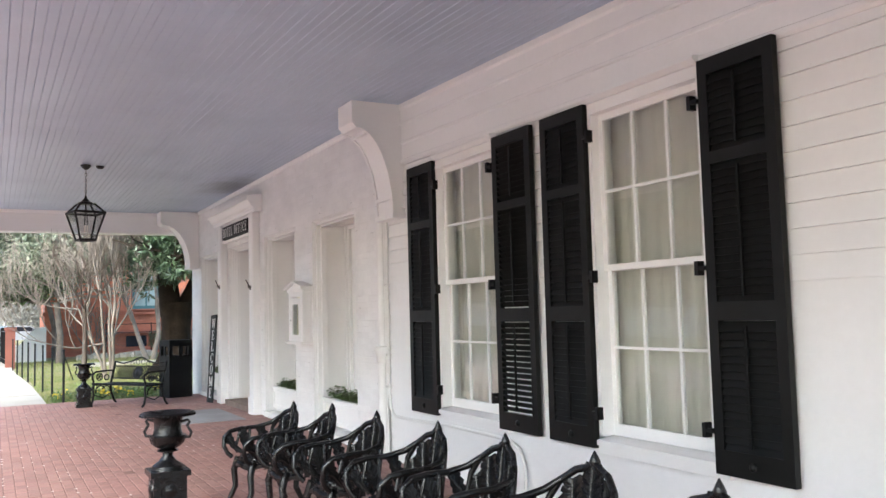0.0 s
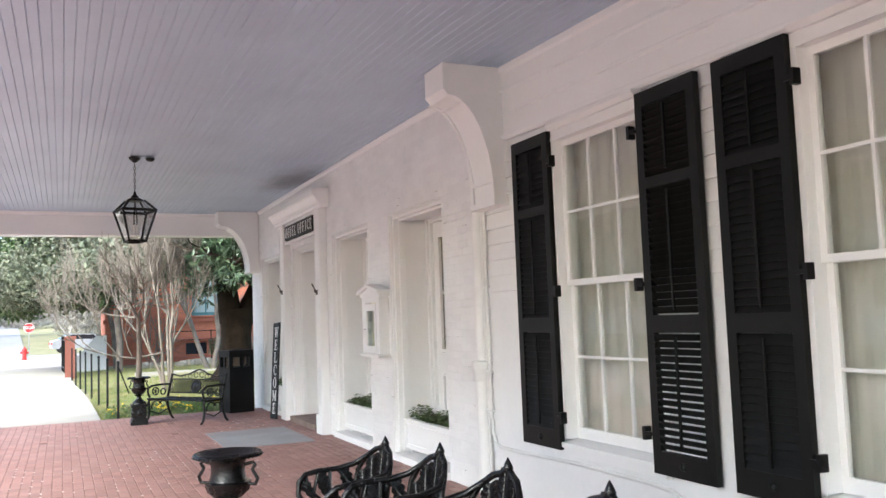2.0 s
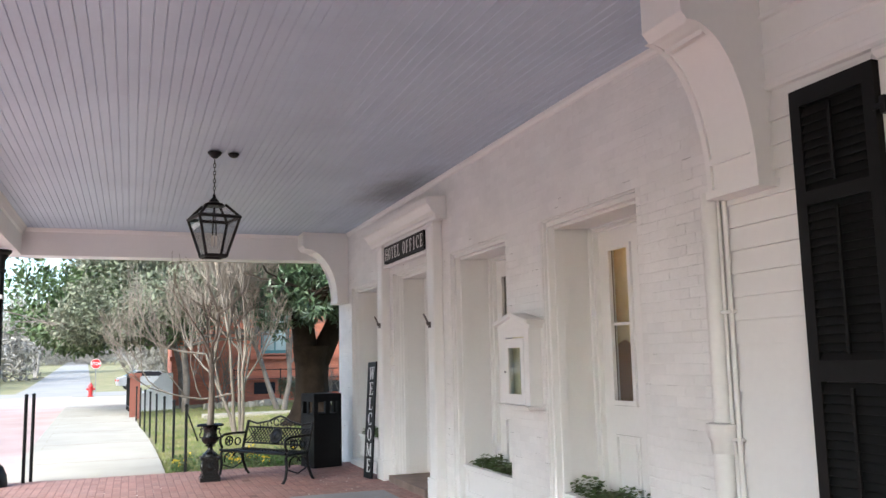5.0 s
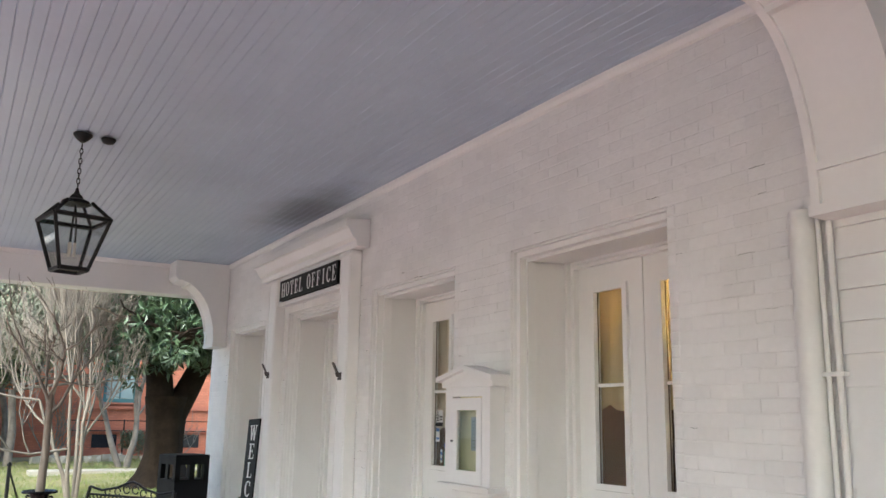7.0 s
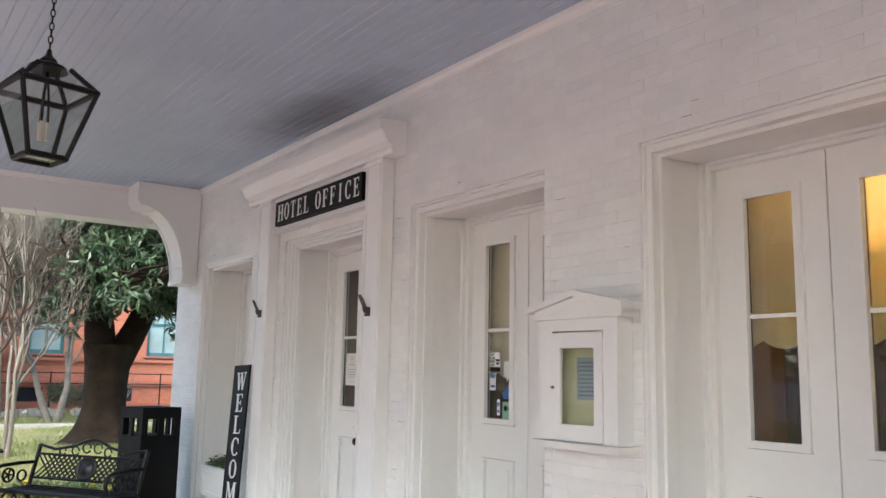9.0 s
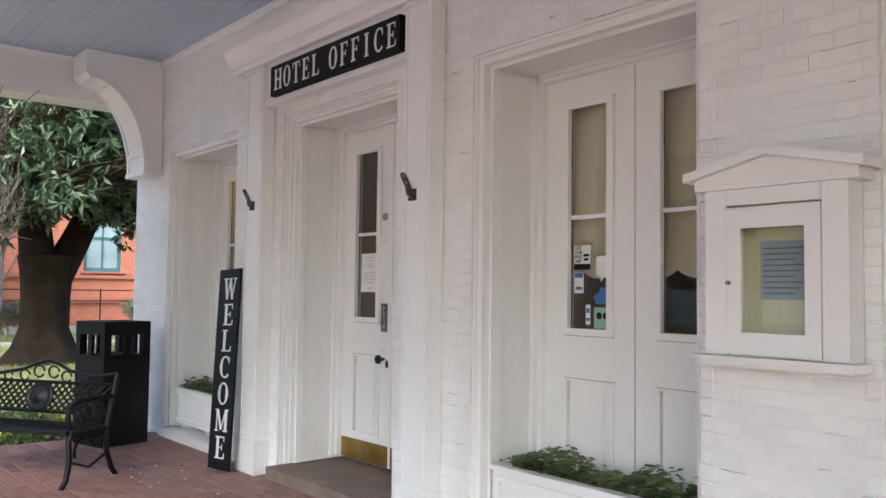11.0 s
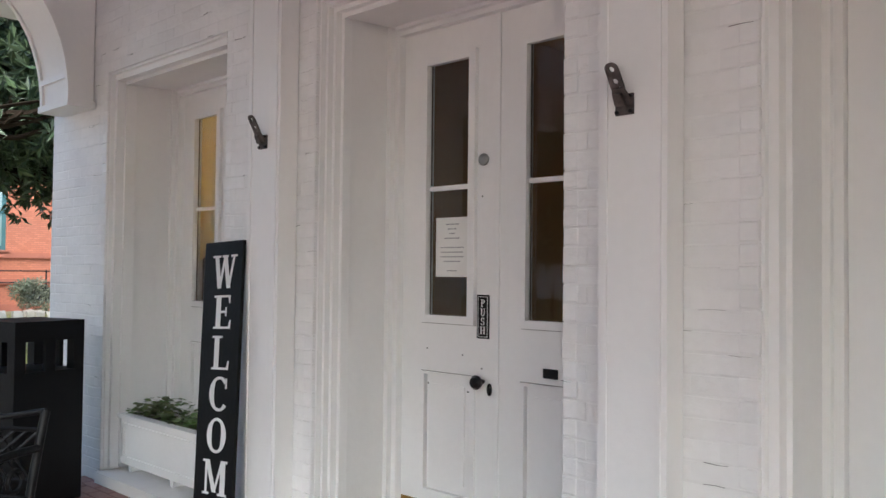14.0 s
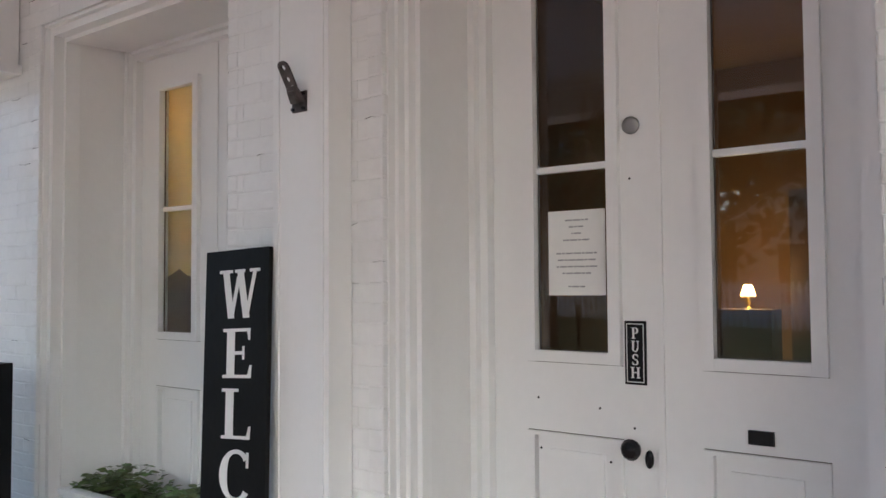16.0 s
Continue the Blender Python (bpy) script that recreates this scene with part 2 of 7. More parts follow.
NOTICE = material("notice_blue_grey", (0.42, 0.48, 0.55), 0.7, var=0.08, grain=60)

# ---- mesh helpers ----
def box(bm, x0, x1, y0, y1, z0, z1):
    v = [bm.verts.new((x, y, z)) for x in (x0, x1) for y in (y0, y1) for z in (z0, z1)]
    for f in ((0, 1, 3, 2), (4, 6, 7, 5), (0, 4, 5, 1), (2, 3, 7, 6), (0, 2, 6, 4), (1, 5, 7, 3)):
        bm.faces.new([v[i] for i in f])
    return v


def bevel_all(bm, w, seg=1):
    bmesh.ops.bevel(bm, geom=[e for e in bm.edges if len(e.link_faces) == 2 and e.calc_face_angle(0) > 0.5], offset=w, segments=seg, affect='EDGES', clamp_overlap=True)


def prism(bm, outline, axis, a0, a1):
    """A solid from a closed outline of 2D points, pushed along axis ('x', 'y' or 'z') from a0 to a1."""
    def at(p, a):
        return {"x": (a, p[0], p[1]), "y": (p[0], a, p[1]), "z": (p[0], p[1], a)}[axis]
    r0 = [bm.verts.new(at(p, a0)) for p in outline]
    r1 = [bm.verts.new(at(p, a1)) for p in outline]
    k = len(outline)
    for i in range(k):
        bm.faces.new((r0[i], r0[(i + 1) % k], r1[(i + 1) % k], r1[i]))
    bm.faces.new(r0[::-1])
    bm.faces.new(r1)


def lathe(bm, profile, cx, cy, seg=24, lobes=0, lobe=0.0):
    rings = []
    for r, z in profile:
        ring = []
        for i in range(seg):
            a = 2 * math.pi * i / seg
            q = r * (1 + (lobe * math.cos(lobes * a) if lobes else 0))
            ring.append(bm.verts.new((cx + q * math.cos(a), cy + q * math.sin(a), z)))
        rings.append(ring)
    for a, b in zip(rings, rings[1:]):
        for i in range(seg):
            j = (i + 1) % seg
            bm.faces.new((a[i], a[j], b[j], b[i]))
    bm.faces.new(rings[0][::-1])
    bm.faces.new(rings[-1])


def tube(bm, pts, r, seg=8, r1=None, caps=True):
    """A round bar along the points, its radius from r to r1."""
    pts = [Vector(p) for p in pts]
    r1 = r if r1 is None else r1
    rings, side = [], None
    for i, p in enumerate(pts):
        d = (pts[min(i + 1, len(pts) - 1)] - pts[max(i - 1, 0)]).normalized()
        if side is None:
            side = d.orthogonal().normalized()
        side = (side - d * side.dot(d))
        side = side.normalized() if side.length > 1e-5 else d.orthogonal().normalized()
        up = d.cross(side)
        q = r + (r1 - r) * i / max(1, len(pts) - 1)
        rings.append([bm.verts.new(p + side * (q * math.cos(2 * math.pi * k / seg)) + up * (q * math.sin(2 * math.pi * k / seg))) for k in range(seg)])
    for a, b in zip(rings, rings[1:]):
        for i in range(seg):
            j = (i + 1) % seg
            bm.faces.new((a[i], a[j], b[j], b[i]))
    if caps:
        bm.faces.new(rings[0][::-1])
        bm.faces.new(rings[-1])


def arc(c, r, a0, a1, n, plane="xz", other=0.0):
    out = []
    for i in range(n + 1):
        a = radians(a0 + (a1 - a0) * i / n)
        u, v = c[0] + r * math.cos(a), c[1] + r * math.sin(a)
        out.append({"xz": (u, other, v), "yz": (other, u, v), "xy": (u, v, other)}[plane])
    return out


def mesh_of(name, bm, mat, smooth=None):
    bmesh.ops.recalc_face_normals(bm, faces=bm.faces)
    me = bpy.data.meshes.new(name)
    bm.to_mesh(me)
    bm.free()
    me.materials.append(mat)
    if smooth:
        me.polygons.foreach_set("use_smooth", [True] * len(me.polygons))
        me.set_sharp_from_angle(angle=radians(smooth))
    return me


def part(name, bm, mat, parent=None, label="", smooth=None, kind=""):
    ob = new(name, mesh_of(name, bm, mat, smooth))
    if parent is not None:
        ob.parent = parent
        ob.matrix_parent_inverse = parent.matrix_basis.inverted()
    return tagged(ob, label, kind=kind)


def thing(name, at, label, category, group="", kind=""):
    ob = new(name)
    ob.empty_display_size = 0.1
    ob.matrix_basis = pose(*at)
    return tagged(ob, label, category, group, kind)


def bx(name, mat, parent, *dims, bevel=0.0, label=""):
    bm = bmesh.new()
    box(bm, *dims)
    if bevel:
        bevel_all(bm, bevel)
    return part(name, bm, mat, parent, label)


def structure(name, bm, mat, label="", category="", smooth=None):
    ob = new(name, mesh_of(name, bm, mat, smooth))
    return tagged(ob, label, category, kind="structure")


def words(text, size, mat, parent, m, name="lettering", depth=0.002, align='CENTER'):
    cu = bpy.data.curves.new(name, 'FONT')
    cu.body, cu.size, cu.extrude, cu.align_x, cu.align_y = text, size, depth, align, 'CENTER'
    cu.offset = 0.018 * size
    tmp = new("tmp", cu)
    dg = bpy.context.evaluated_depsgraph_get()
    me = bpy.data.meshes.new_from_object(tmp.evaluated_get(dg))
    bpy.data.objects.remove(tmp)
    me.materials.clear()
    me.materials.append(mat)
    ob = new(name, me)
    ob.parent = parent
    ob.matrix_parent_inverse = parent.matrix_basis.inverted()
    ob.matrix_basis = m
    return ob


def serif(ch):
    """Outlines of a heavy serif capital, one unit high about its middle."""
    s, t, f = 0.20, 0.085, 0.065
    out = []

    def bar(x0, x1, y0, y1):
        out.append([(x0, y0), (x1, y0), (x1, y1), (x0, y1)])

    def slant(xa, ya, xb, yb, w):
        out.append([(xa - w / 2, ya), (xb - w / 2, yb), (xb + w / 2, yb), (xa + w / 2, ya)] if ya > yb else [(xa - w / 2, ya), (xa + w / 2, ya), (xb + w / 2, yb), (xb - w / 2, yb)])

    def bow(cx, cy, rx, ry, a0, a1, n=22, thick=s, thin=t):
        p = []
        for i in range(n + 1):
            a = radians(a0 + (a1 - a0) * i / n)
            w = thin + (thick - thin) * abs(math.cos(a)) ** 1.3
            p.append(((cx + rx * math.cos(a), cy + ry * math.sin(a)), (cx + (rx - w) * math.cos(a), cy + (ry - thin) * math.sin(a))))
        for a, b in zip(p, p[1:]):
            out.append([a[0], b[0], b[1], a[1]])
    if ch in "EFL":
        bar(-0.26, -0.26 + s, -0.5, 0.5)
        bar(-0.36, 0.34 if ch in "EL" else 0.06, -0.5, -0.5 + f)
        bar(-0.36, 0.32 if ch in "EF" else 0.06, 0.5 - f, 0.5)
        if ch in "EL":
            out.append([(0.26, -0.5), (0.36, -0.5), (0.38, -0.24), (0.33, -0.24)])
        if ch in "EF":
            out.append([(0.24, 0.5), (0.29, 0.26), (0.33, 0.26), (0.33, 0.5)])
            bar(-0.1, 0.18, -0.03, 0.04)
            bar(0.14, 0.19, -0.13, 0.14)
    elif ch in "HI":
        for c in ((-0.27, 0.27) if ch == "H" else (0.0,)):
            bar(c - s / 2, c + s / 2, -0.5, 0.5)
            for q in (-0.5, 0.5 - f):
                bar(c - 0.19, c + 0.19, q, q + f)
        if ch == "H":
            bar(-0.2, 0.2, -0.04, 0.05)
    elif ch == "T":
        bar(-s / 2, s / 2, -0.5, 0.5)
        bar(-0.19, 0.19, -0.5, -0.5 + f)
        bar(-0.38, 0.38, 0.5 - f, 0.5)
        for q in (-1, 1):
            bar(min(q * 0.33, q * 0.39), max(q * 0.33, q * 0.39), 0.22, 0.5)
    elif ch == "O":
        bow(0, 0, 0.40, 0.51, 0, 360, 36)
    elif ch == "C":
        bow(0.04, 0, 0.42, 0.51, 42, 318, 30)
        bar(0.29, 0.345, 0.16, 0.46)
    elif ch == "U":
        bar(-0.30, -0.30 + s, -0.16, 0.5)
        bar(0.22, 0.22 + t, -0.16, 0.5)
        bow(0.0, -0.16, 0.305, 0.35, 180, 360, 18, 0.16)
        bar(-0.38, -0.03, 0.5 - f, 0.5)
        bar(0.12, 0.40, 0.5 - f, 0.5)
    elif ch == "P":
        bar(-0.26, -0.26 + s, -0.5, 0.5)
        bar(-0.36, 0.06, -0.5, -0.5 + f)
        bar(-0.36, 0.06, 0.5 - f, 0.5)
        bar(-0.1, 0.06, -0.05, 0.03)
        bow(0.04, 0.225, 0.29, 0.275, -90, 90, 16)
    elif ch == "S":
        bow(0.0, 0.24, 0.29, 0.27, 25, 270, 18, 0.17)
        bow(0.0, -0.24, 0.31, 0.27, -155, 90, 18, 0.17)
        bar(0.22, 0.27, 0.2, 0.46)
        bar(-0.29, -0.24, -0.46, -0.2)
    elif ch == "W":
        slant(-0.36, 0.5, -0.20, -0.5, 0.16)
        slant(-0.19, -0.5, -0.02, 0.36, t)
        slant(0.01, 0.5, 0.19, -0.5, 0.16)
        slant(0.19, -0.5, 0.40, 0.5, t)
        bar(-0.52, -0.18, 0.5 - f, 0.5)
        bar(-0.12, 0.14, 0.5 - f, 0.5)
        bar(0.26, 0.52, 0.5 - f, 0.5)
    elif ch == "M":
        bar(-0.40, -0.40 + t, -0.5, 0.5)
        bar(0.24, 0.24 + s, -0.5, 0.5)
        slant(-0.32, 0.5, 0.0, -0.42, 0.17)
        slant(0.0, -0.42, 0.30, 0.5, t)
        bar(-0.50, -0.22, -0.5, -0.5 + f)
        bar(0.15, 0.52, -0.5, -0.5 + f)
        bar(-0.50, -0.24, 0.5 - f, 0.5)
        bar(0.26, 0.52, 0.5 - f, 0.5)
    return out


def serif_letter(ch, height, mat, parent, m, depth=0.002, wide=1.0):
    bm = bmesh.new()
    for k, p in enumerate(serif(ch)):
        prism(bm, [(x * height * wide, y * height) for x, y in p], "z", 0.0, depth + 0.00004 * k)
    bmesh.ops.recalc_face_normals(bm, faces=bm.faces)
    me = mesh_of("letter", bm, mat)
    ob = new("letter", me)
    ob.parent = parent
    ob.matrix_parent_inverse = parent.matrix_basis.inverted()
    ob.matrix_basis = m
    return ob


def land(x, y):
    """Height of the ground beyond the porch."""
    z = -0.16 if y < 19 else -0.04
    bank = (0.74 + 0.035 * max(0.0, min(y - 20, 12))) * max(0.0, min(1.0, (-9.3 - x) / 0.7)) * (1 if y < 45 else 0)
    if y > 20:
        lawn = max(0.0, min(1.0, (x - 2.2) / 4.0)) * max(0.0, min(1.0, (y - 20.5) / 7.0))
        z += 0.12 * lawn * max(0.0, min(1.0, (60 - y) / 25.0))
    if x < -0.5 and 19 <= y < 61:
        z = -0.16
    if y > 80:
        z += 0.019 * min(y - 80, 250)
    return z + bank


def kerb_x(y):
    """Line of the kerb, which drifts a little towards the street."""
    return -0.66 - 0.034 * max(0.0, y - 19.0)


def lawn_x(y):
    """Line where the pavement meets the lawn."""
    return 1.46 - 0.0018 * min(max(0.0, y - 19.0), 13.0) ** 2 - 0.012 * max(0.0, y - 32.0)

# ---- the porch: sizes ----
BF, DF = 4.47, 5.03            # brick face, door face
CZ = 3.97                      # porch ceiling over the office door
OPEN = (11.31, 13.715, 16.095, 18.56)   # middles of the four openings
BY0, BY1 = 9.47, 20.33         # brick front, from the clapboard to its corner


def cz(y):
    """Height of the porch ceiling, which sags towards the near end."""
    return CZ + 0.015 - 0.024 * max(0.0, 11.0 - y)


def sloped(bm):
    """Lets a level piece follow the ceiling."""
    bmesh.ops.bisect_plane(bm, geom=bm.verts[:] + bm.edges[:] + bm.faces[:], plane_co=(0, 11.0, 0), plane_no=(0, 1, 0))
    for v in bm.verts:
        v.co.z += cz(v.co.y) - CZ
    return bm


# brick wall with four openings
bm = bmesh.new()
HL, HR = 0.80, 0.80          # brick edge to either side of the middle, far and near
edges = [BY0] + [e for c in OPEN for e in (c - HR, c + HL)] + [BY1]
for a, b in zip(edges[0::2], edges[1::2]):
    box(bm, BF + 0.004, DF + 0.10, a, b, -0.3, CZ + 0.3)
for c in OPEN:
    box(bm, BF + 0.004, DF + 0.10, c - HR, c + HL, 2.975, CZ + 0.3)
wall_brick = structure("wall_brick", bm, MORTAR, "white painted brick hotel front", "wall")

# corner return at the far end and walls that close the building
bm = bmesh.new()
box(bm, DF + 0.10, 14, BY1 - 0.3, BY1, -0.3, 7.5)
box(bm, BF + 0.004, 14, -6, BY1, CZ + 0.3, 7.5)
box(bm, 13.7, 14, -6, BY1 - 0.3, -0.3, CZ + 0.3)
box(bm, BF + 0.05, 14, -6.3, -6, -0.3, CZ + 0.3)
structure("wall_back", bm, WHITE, "white rendered walls of the hotel", "wall")

# clapboard wall behind the shutters
WIN = ((7.60, 0.60), (5.12, 0.60))
bm = bmesh.new()
WB0, WB1 = 0.64, 3.12
ys = [-6.0, 5.12 - 0.60, 5.12 + 0.60, 7.60 - 0.60, 7.60 + 0.60, BY0]
for a, b in zip(ys[0::2], ys[1::2]):
    box(bm, 4.47, 4.70, a, b, -0.3, CZ + 0.3)
for c, h in WIN:
    box(bm, 4.47, 4.70, c - 0.60, c + 0.60, -0.3, WB0)
    box(bm, 4.47, 4.70, c - 0.60, c + 0.60, WB1, CZ + 0.3)
wall_clap = structure("wall_clapboard", bm, WHITE, "white painted clapboard wall", "wall")
z = 0.005
while z < 3.15:
    spans = [(-6.0, 9.42)]
    if z + 0.146 > WB0 - 0.04 and z < 3.20:
        spans = [(-6.0, 4.459), (5.781, 6.939), (8.261, 9.42)]
    for a, b in spans:
        bm = bmesh.new()
        prism(bm, [(4.428, z), (4.468, z), (4.468, z + 0.158), (4.458, z + 0.158)], "y", a, b)
        part("clapboard", bm, WHITE, wall_clap)
    z += 0.146
bm = bmesh.new()
prism(bm, [(4.425, 3.30), (4.468, 3.30), (4.468, CZ), (4.405, CZ), (4.405, CZ - 0.05), (4.425, CZ - 0.07), (4.425, CZ - 0.20), (4.412, CZ - 0.21), (4.412, CZ - 0.23), (4.43, CZ - 0.24), (4.43, 3.56), (4.415, 3.55), (4.415, 3.53), (4.43, 3.52), (4.43, 3.36), (4.41, 3.35), (4.41, 3.32)], "y", -6, 9.0)
structure("trim_cornice", sloped(bm), TRIM, "moulded white cornice under the porch ceiling", "trim")
bm = bmesh.new()
prism(bm, [(BF - 0.035, CZ), (BF - 0.035, CZ - 0.03), (BF - 0.02, CZ - 0.06), (BF, CZ - 0.07), (BF, CZ)], "y", 9.44, 20.12)
structure("trim_bed_mould", sloped(bm), TRIM, "thin white moulding along the ceiling", "trim")

# ceiling of narrow tongue-and-groove boards
bm = bmesh.new()
w, g = 0.0815, 0.006
line = []
x = -0.83
while x < 4.46:
    line += [(x + g, CZ), (x + w - g, CZ), (x + w, CZ + 0.008)]
    if int(round((x + 0.83) / w)) % 1 == 0:
        line[-1] = (x + w - 0.001, CZ + 0.008)
        line.append((x + w + 0.001, CZ + 0.008))
    x += w
lo = [[bm.verts.new((p, yy, q)) for p, q in line] for yy in (-6, 20.12)]
for i in range(len(line) - 1):
    bm.faces.new((lo[0][i], lo[0][i + 1], lo[1][i + 1], lo[1][i]))
box(bm, -1.2, 4.46, -6, 20.4, CZ + 0.02, CZ + 0.3)
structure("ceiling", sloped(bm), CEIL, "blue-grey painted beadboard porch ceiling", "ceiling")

# beams round the open sides
bm = bmesh.new()
box(bm, -1.23, -0.83, -6, 20.5, 3.53, CZ + 0.02)
prism(bm, [(-0.83, CZ), (-0.83, CZ - 0.12), (-0.80, CZ - 0.11), (-0.77, CZ - 0.03), (-0.75, CZ)], "y", -6, 20.07)
structure("beam_street", sloped(bm), TRIM, "white boxed porch beam over the columns", "beam")
bm = bmesh.new()
box(bm, -0.83, 4.46, 20.10, 20.50, 3.52, CZ + 0.02)
prism(bm, [(20.10, CZ), (20.10, CZ - 0.06), (20.07, CZ - 0.05), (20.05, CZ)], "x", -0.8, 4.43)
structure("beam_end", sloped(bm), TRIM, "white boxed porch beam at the porch end", "beam")
bm = bmesh.new()
box(bm, -1.6, 4.6, -6.2, 20.8, CZ + 0.37, CZ + 0.55)
structure("roof_porch", bm, CONC, "flat porch roof", "roof")


# curved brackets against the ceiling
def bracket(y0, y1, out_top, out_low, zb, label):
    t = thing("ceiling_bracket", (BF, (y0 + y1) / 2, zb), label, "bracket", "curved ceiling brackets")
    xw = 4.465
    curve = []
    n = 16
    top = cz((y0 + y1) / 2)
    zt = top - 0.30
    for i in range(n + 1):
        a = math.pi / 2 * i / n
        # from the lower front edge up and out to the nose
        curve.append((xw - out_low - (out_top - out_low) * (1 - math.cos(a)), zb + (zt - zb) * math.sin(a)))
    outline = [(xw, zb), *curve, (xw - out_top - 0.05, zt + 0.06), (xw - out_top - 0.05, top - 0.006), (xw, top - 0.006)]
    bm = bmesh.new()
    prism(bm, outline, "y", y0 + 0.03, y1 - 0.03)
    part("body", bm, TRIM, t)
    for a, b in ((y0, y0 + 0.045), (y1 - 0.045, y1)):
        bm = bmesh.new()
        for (p, q) in zip(curve, curve[1:]):
            s = [(p[0] - 0.02, p[1]), (p[0] + 0.03, p[1]), (q[0] + 0.03, q[1]), (q[0] - 0.02, q[1])]
            prism(bm, s, "y", a, b)
        part("edge_fillet", bm, TRIM, t)
    for f in (0.16, 0.86):
        bm = bmesh.new()
        p = curve[int(f * n)]
        box(bm, p[0] - 0.02, p[0] + 0.03, y0 + 0.046, y1 - 0.046, p[1] - 0.02, p[1] + 0.02)
        part("cross_fillet", bm, TRIM, t)
    bm = bmesh.new()
    box(bm, xw - out_low - 0.03, xw - 0.001, y0 - 0.015, y1 + 0.01, zb - 0.05, zb)
    bevel_all(bm, 0.008)
    part("foot", bm, TRIM, t)
    return t


bracket(8.97, 9.43, 0.57, 0.15, 2.72, "large white panelled quarter-curve bracket on the hotel wall")
bracket(19.56, 20.09, 0.76, 0.18, 2.78, "white curved bracket at the porch end")


# ---- openings ----
def casing(c, name):
    """Stepped casing set in the brick reveal, lining, head and door stops."""
    bm = bmesh.new()
    steps = ((0.798, 0.788, BF + 0.025), (0.788, 0.772, BF + 0.06), (0.772, 0.752, BF + 0.095), (0.752, 0.73, BF + 0.135)) if name == "3" else ((0.798, 0.785, BF + 0.02), (0.785, 0.75, BF + 0.05), (0.75, 0.73, BF + 0.11))
    for o, i, x in steps:
        for s in (-1, 1):
            a, b = sorted((c + s * o, c + s * i))
            box(bm, x, 4.66, a, b, 0.10, 2.893 + (o - 0.73) * 1.18)
        box(bm, x, 4.66, c - i, c + i, 2.893 + (i - 0.73) * 1.18, 2.893 + (o - 0.73) * 1.18)
    ob = structure("trim_casing_" + name, bm, TRIM, "stepped white casing of an opening", "casing")
    bm = bmesh.new()
    for s in (-1, 1):
        prism(bm, [(4.662, c + s * 0.735), (5.05, c + s * 0.775), (5.05, c + s * 0.797), (4.662, c + s * 0.797)], "z", 0.10, 2.97)
    prism(bm, [(4.662, 2.897), (5.05, 2.92), (5.05, 2.972), (4.662, 2.972)], "y", c - 0.734, c + 0.734)
    for o, i, x in ((0.774, 0.735, 4.95), (0.735, 0.70, 4.985)):
        for s in (-1, 1):
            a, b = sorted((c + s * o, c + s * i))
            box(bm, x, 5.045, a, b, 0.12, 2.915)
    box(bm, 4.95, 5.045, c - 0.699, c + 0.699, 2.895, 2.919)
    box(bm, 4.985, 5.045, c - 0.699, c + 0.699, 2.868, 2.895)
    structure("trim_reveal_" + name, bm, TRIM, "white panelled reveal of an opening", "reveal")
    return ob


for i, c in enumerate(OPEN):
    casing(c, str(i + 1))
    if i != 2:
        bm = bmesh.new()
        box(bm, BF - 0.04, DF + 0.06, c - 0.795, c + 0.795, -0.05, 0.075)
        bevel_all(bm, 0.012)
        structure("sill_%d" % (i + 1), bm, WHITE, "white painted masonry sill", "sill")


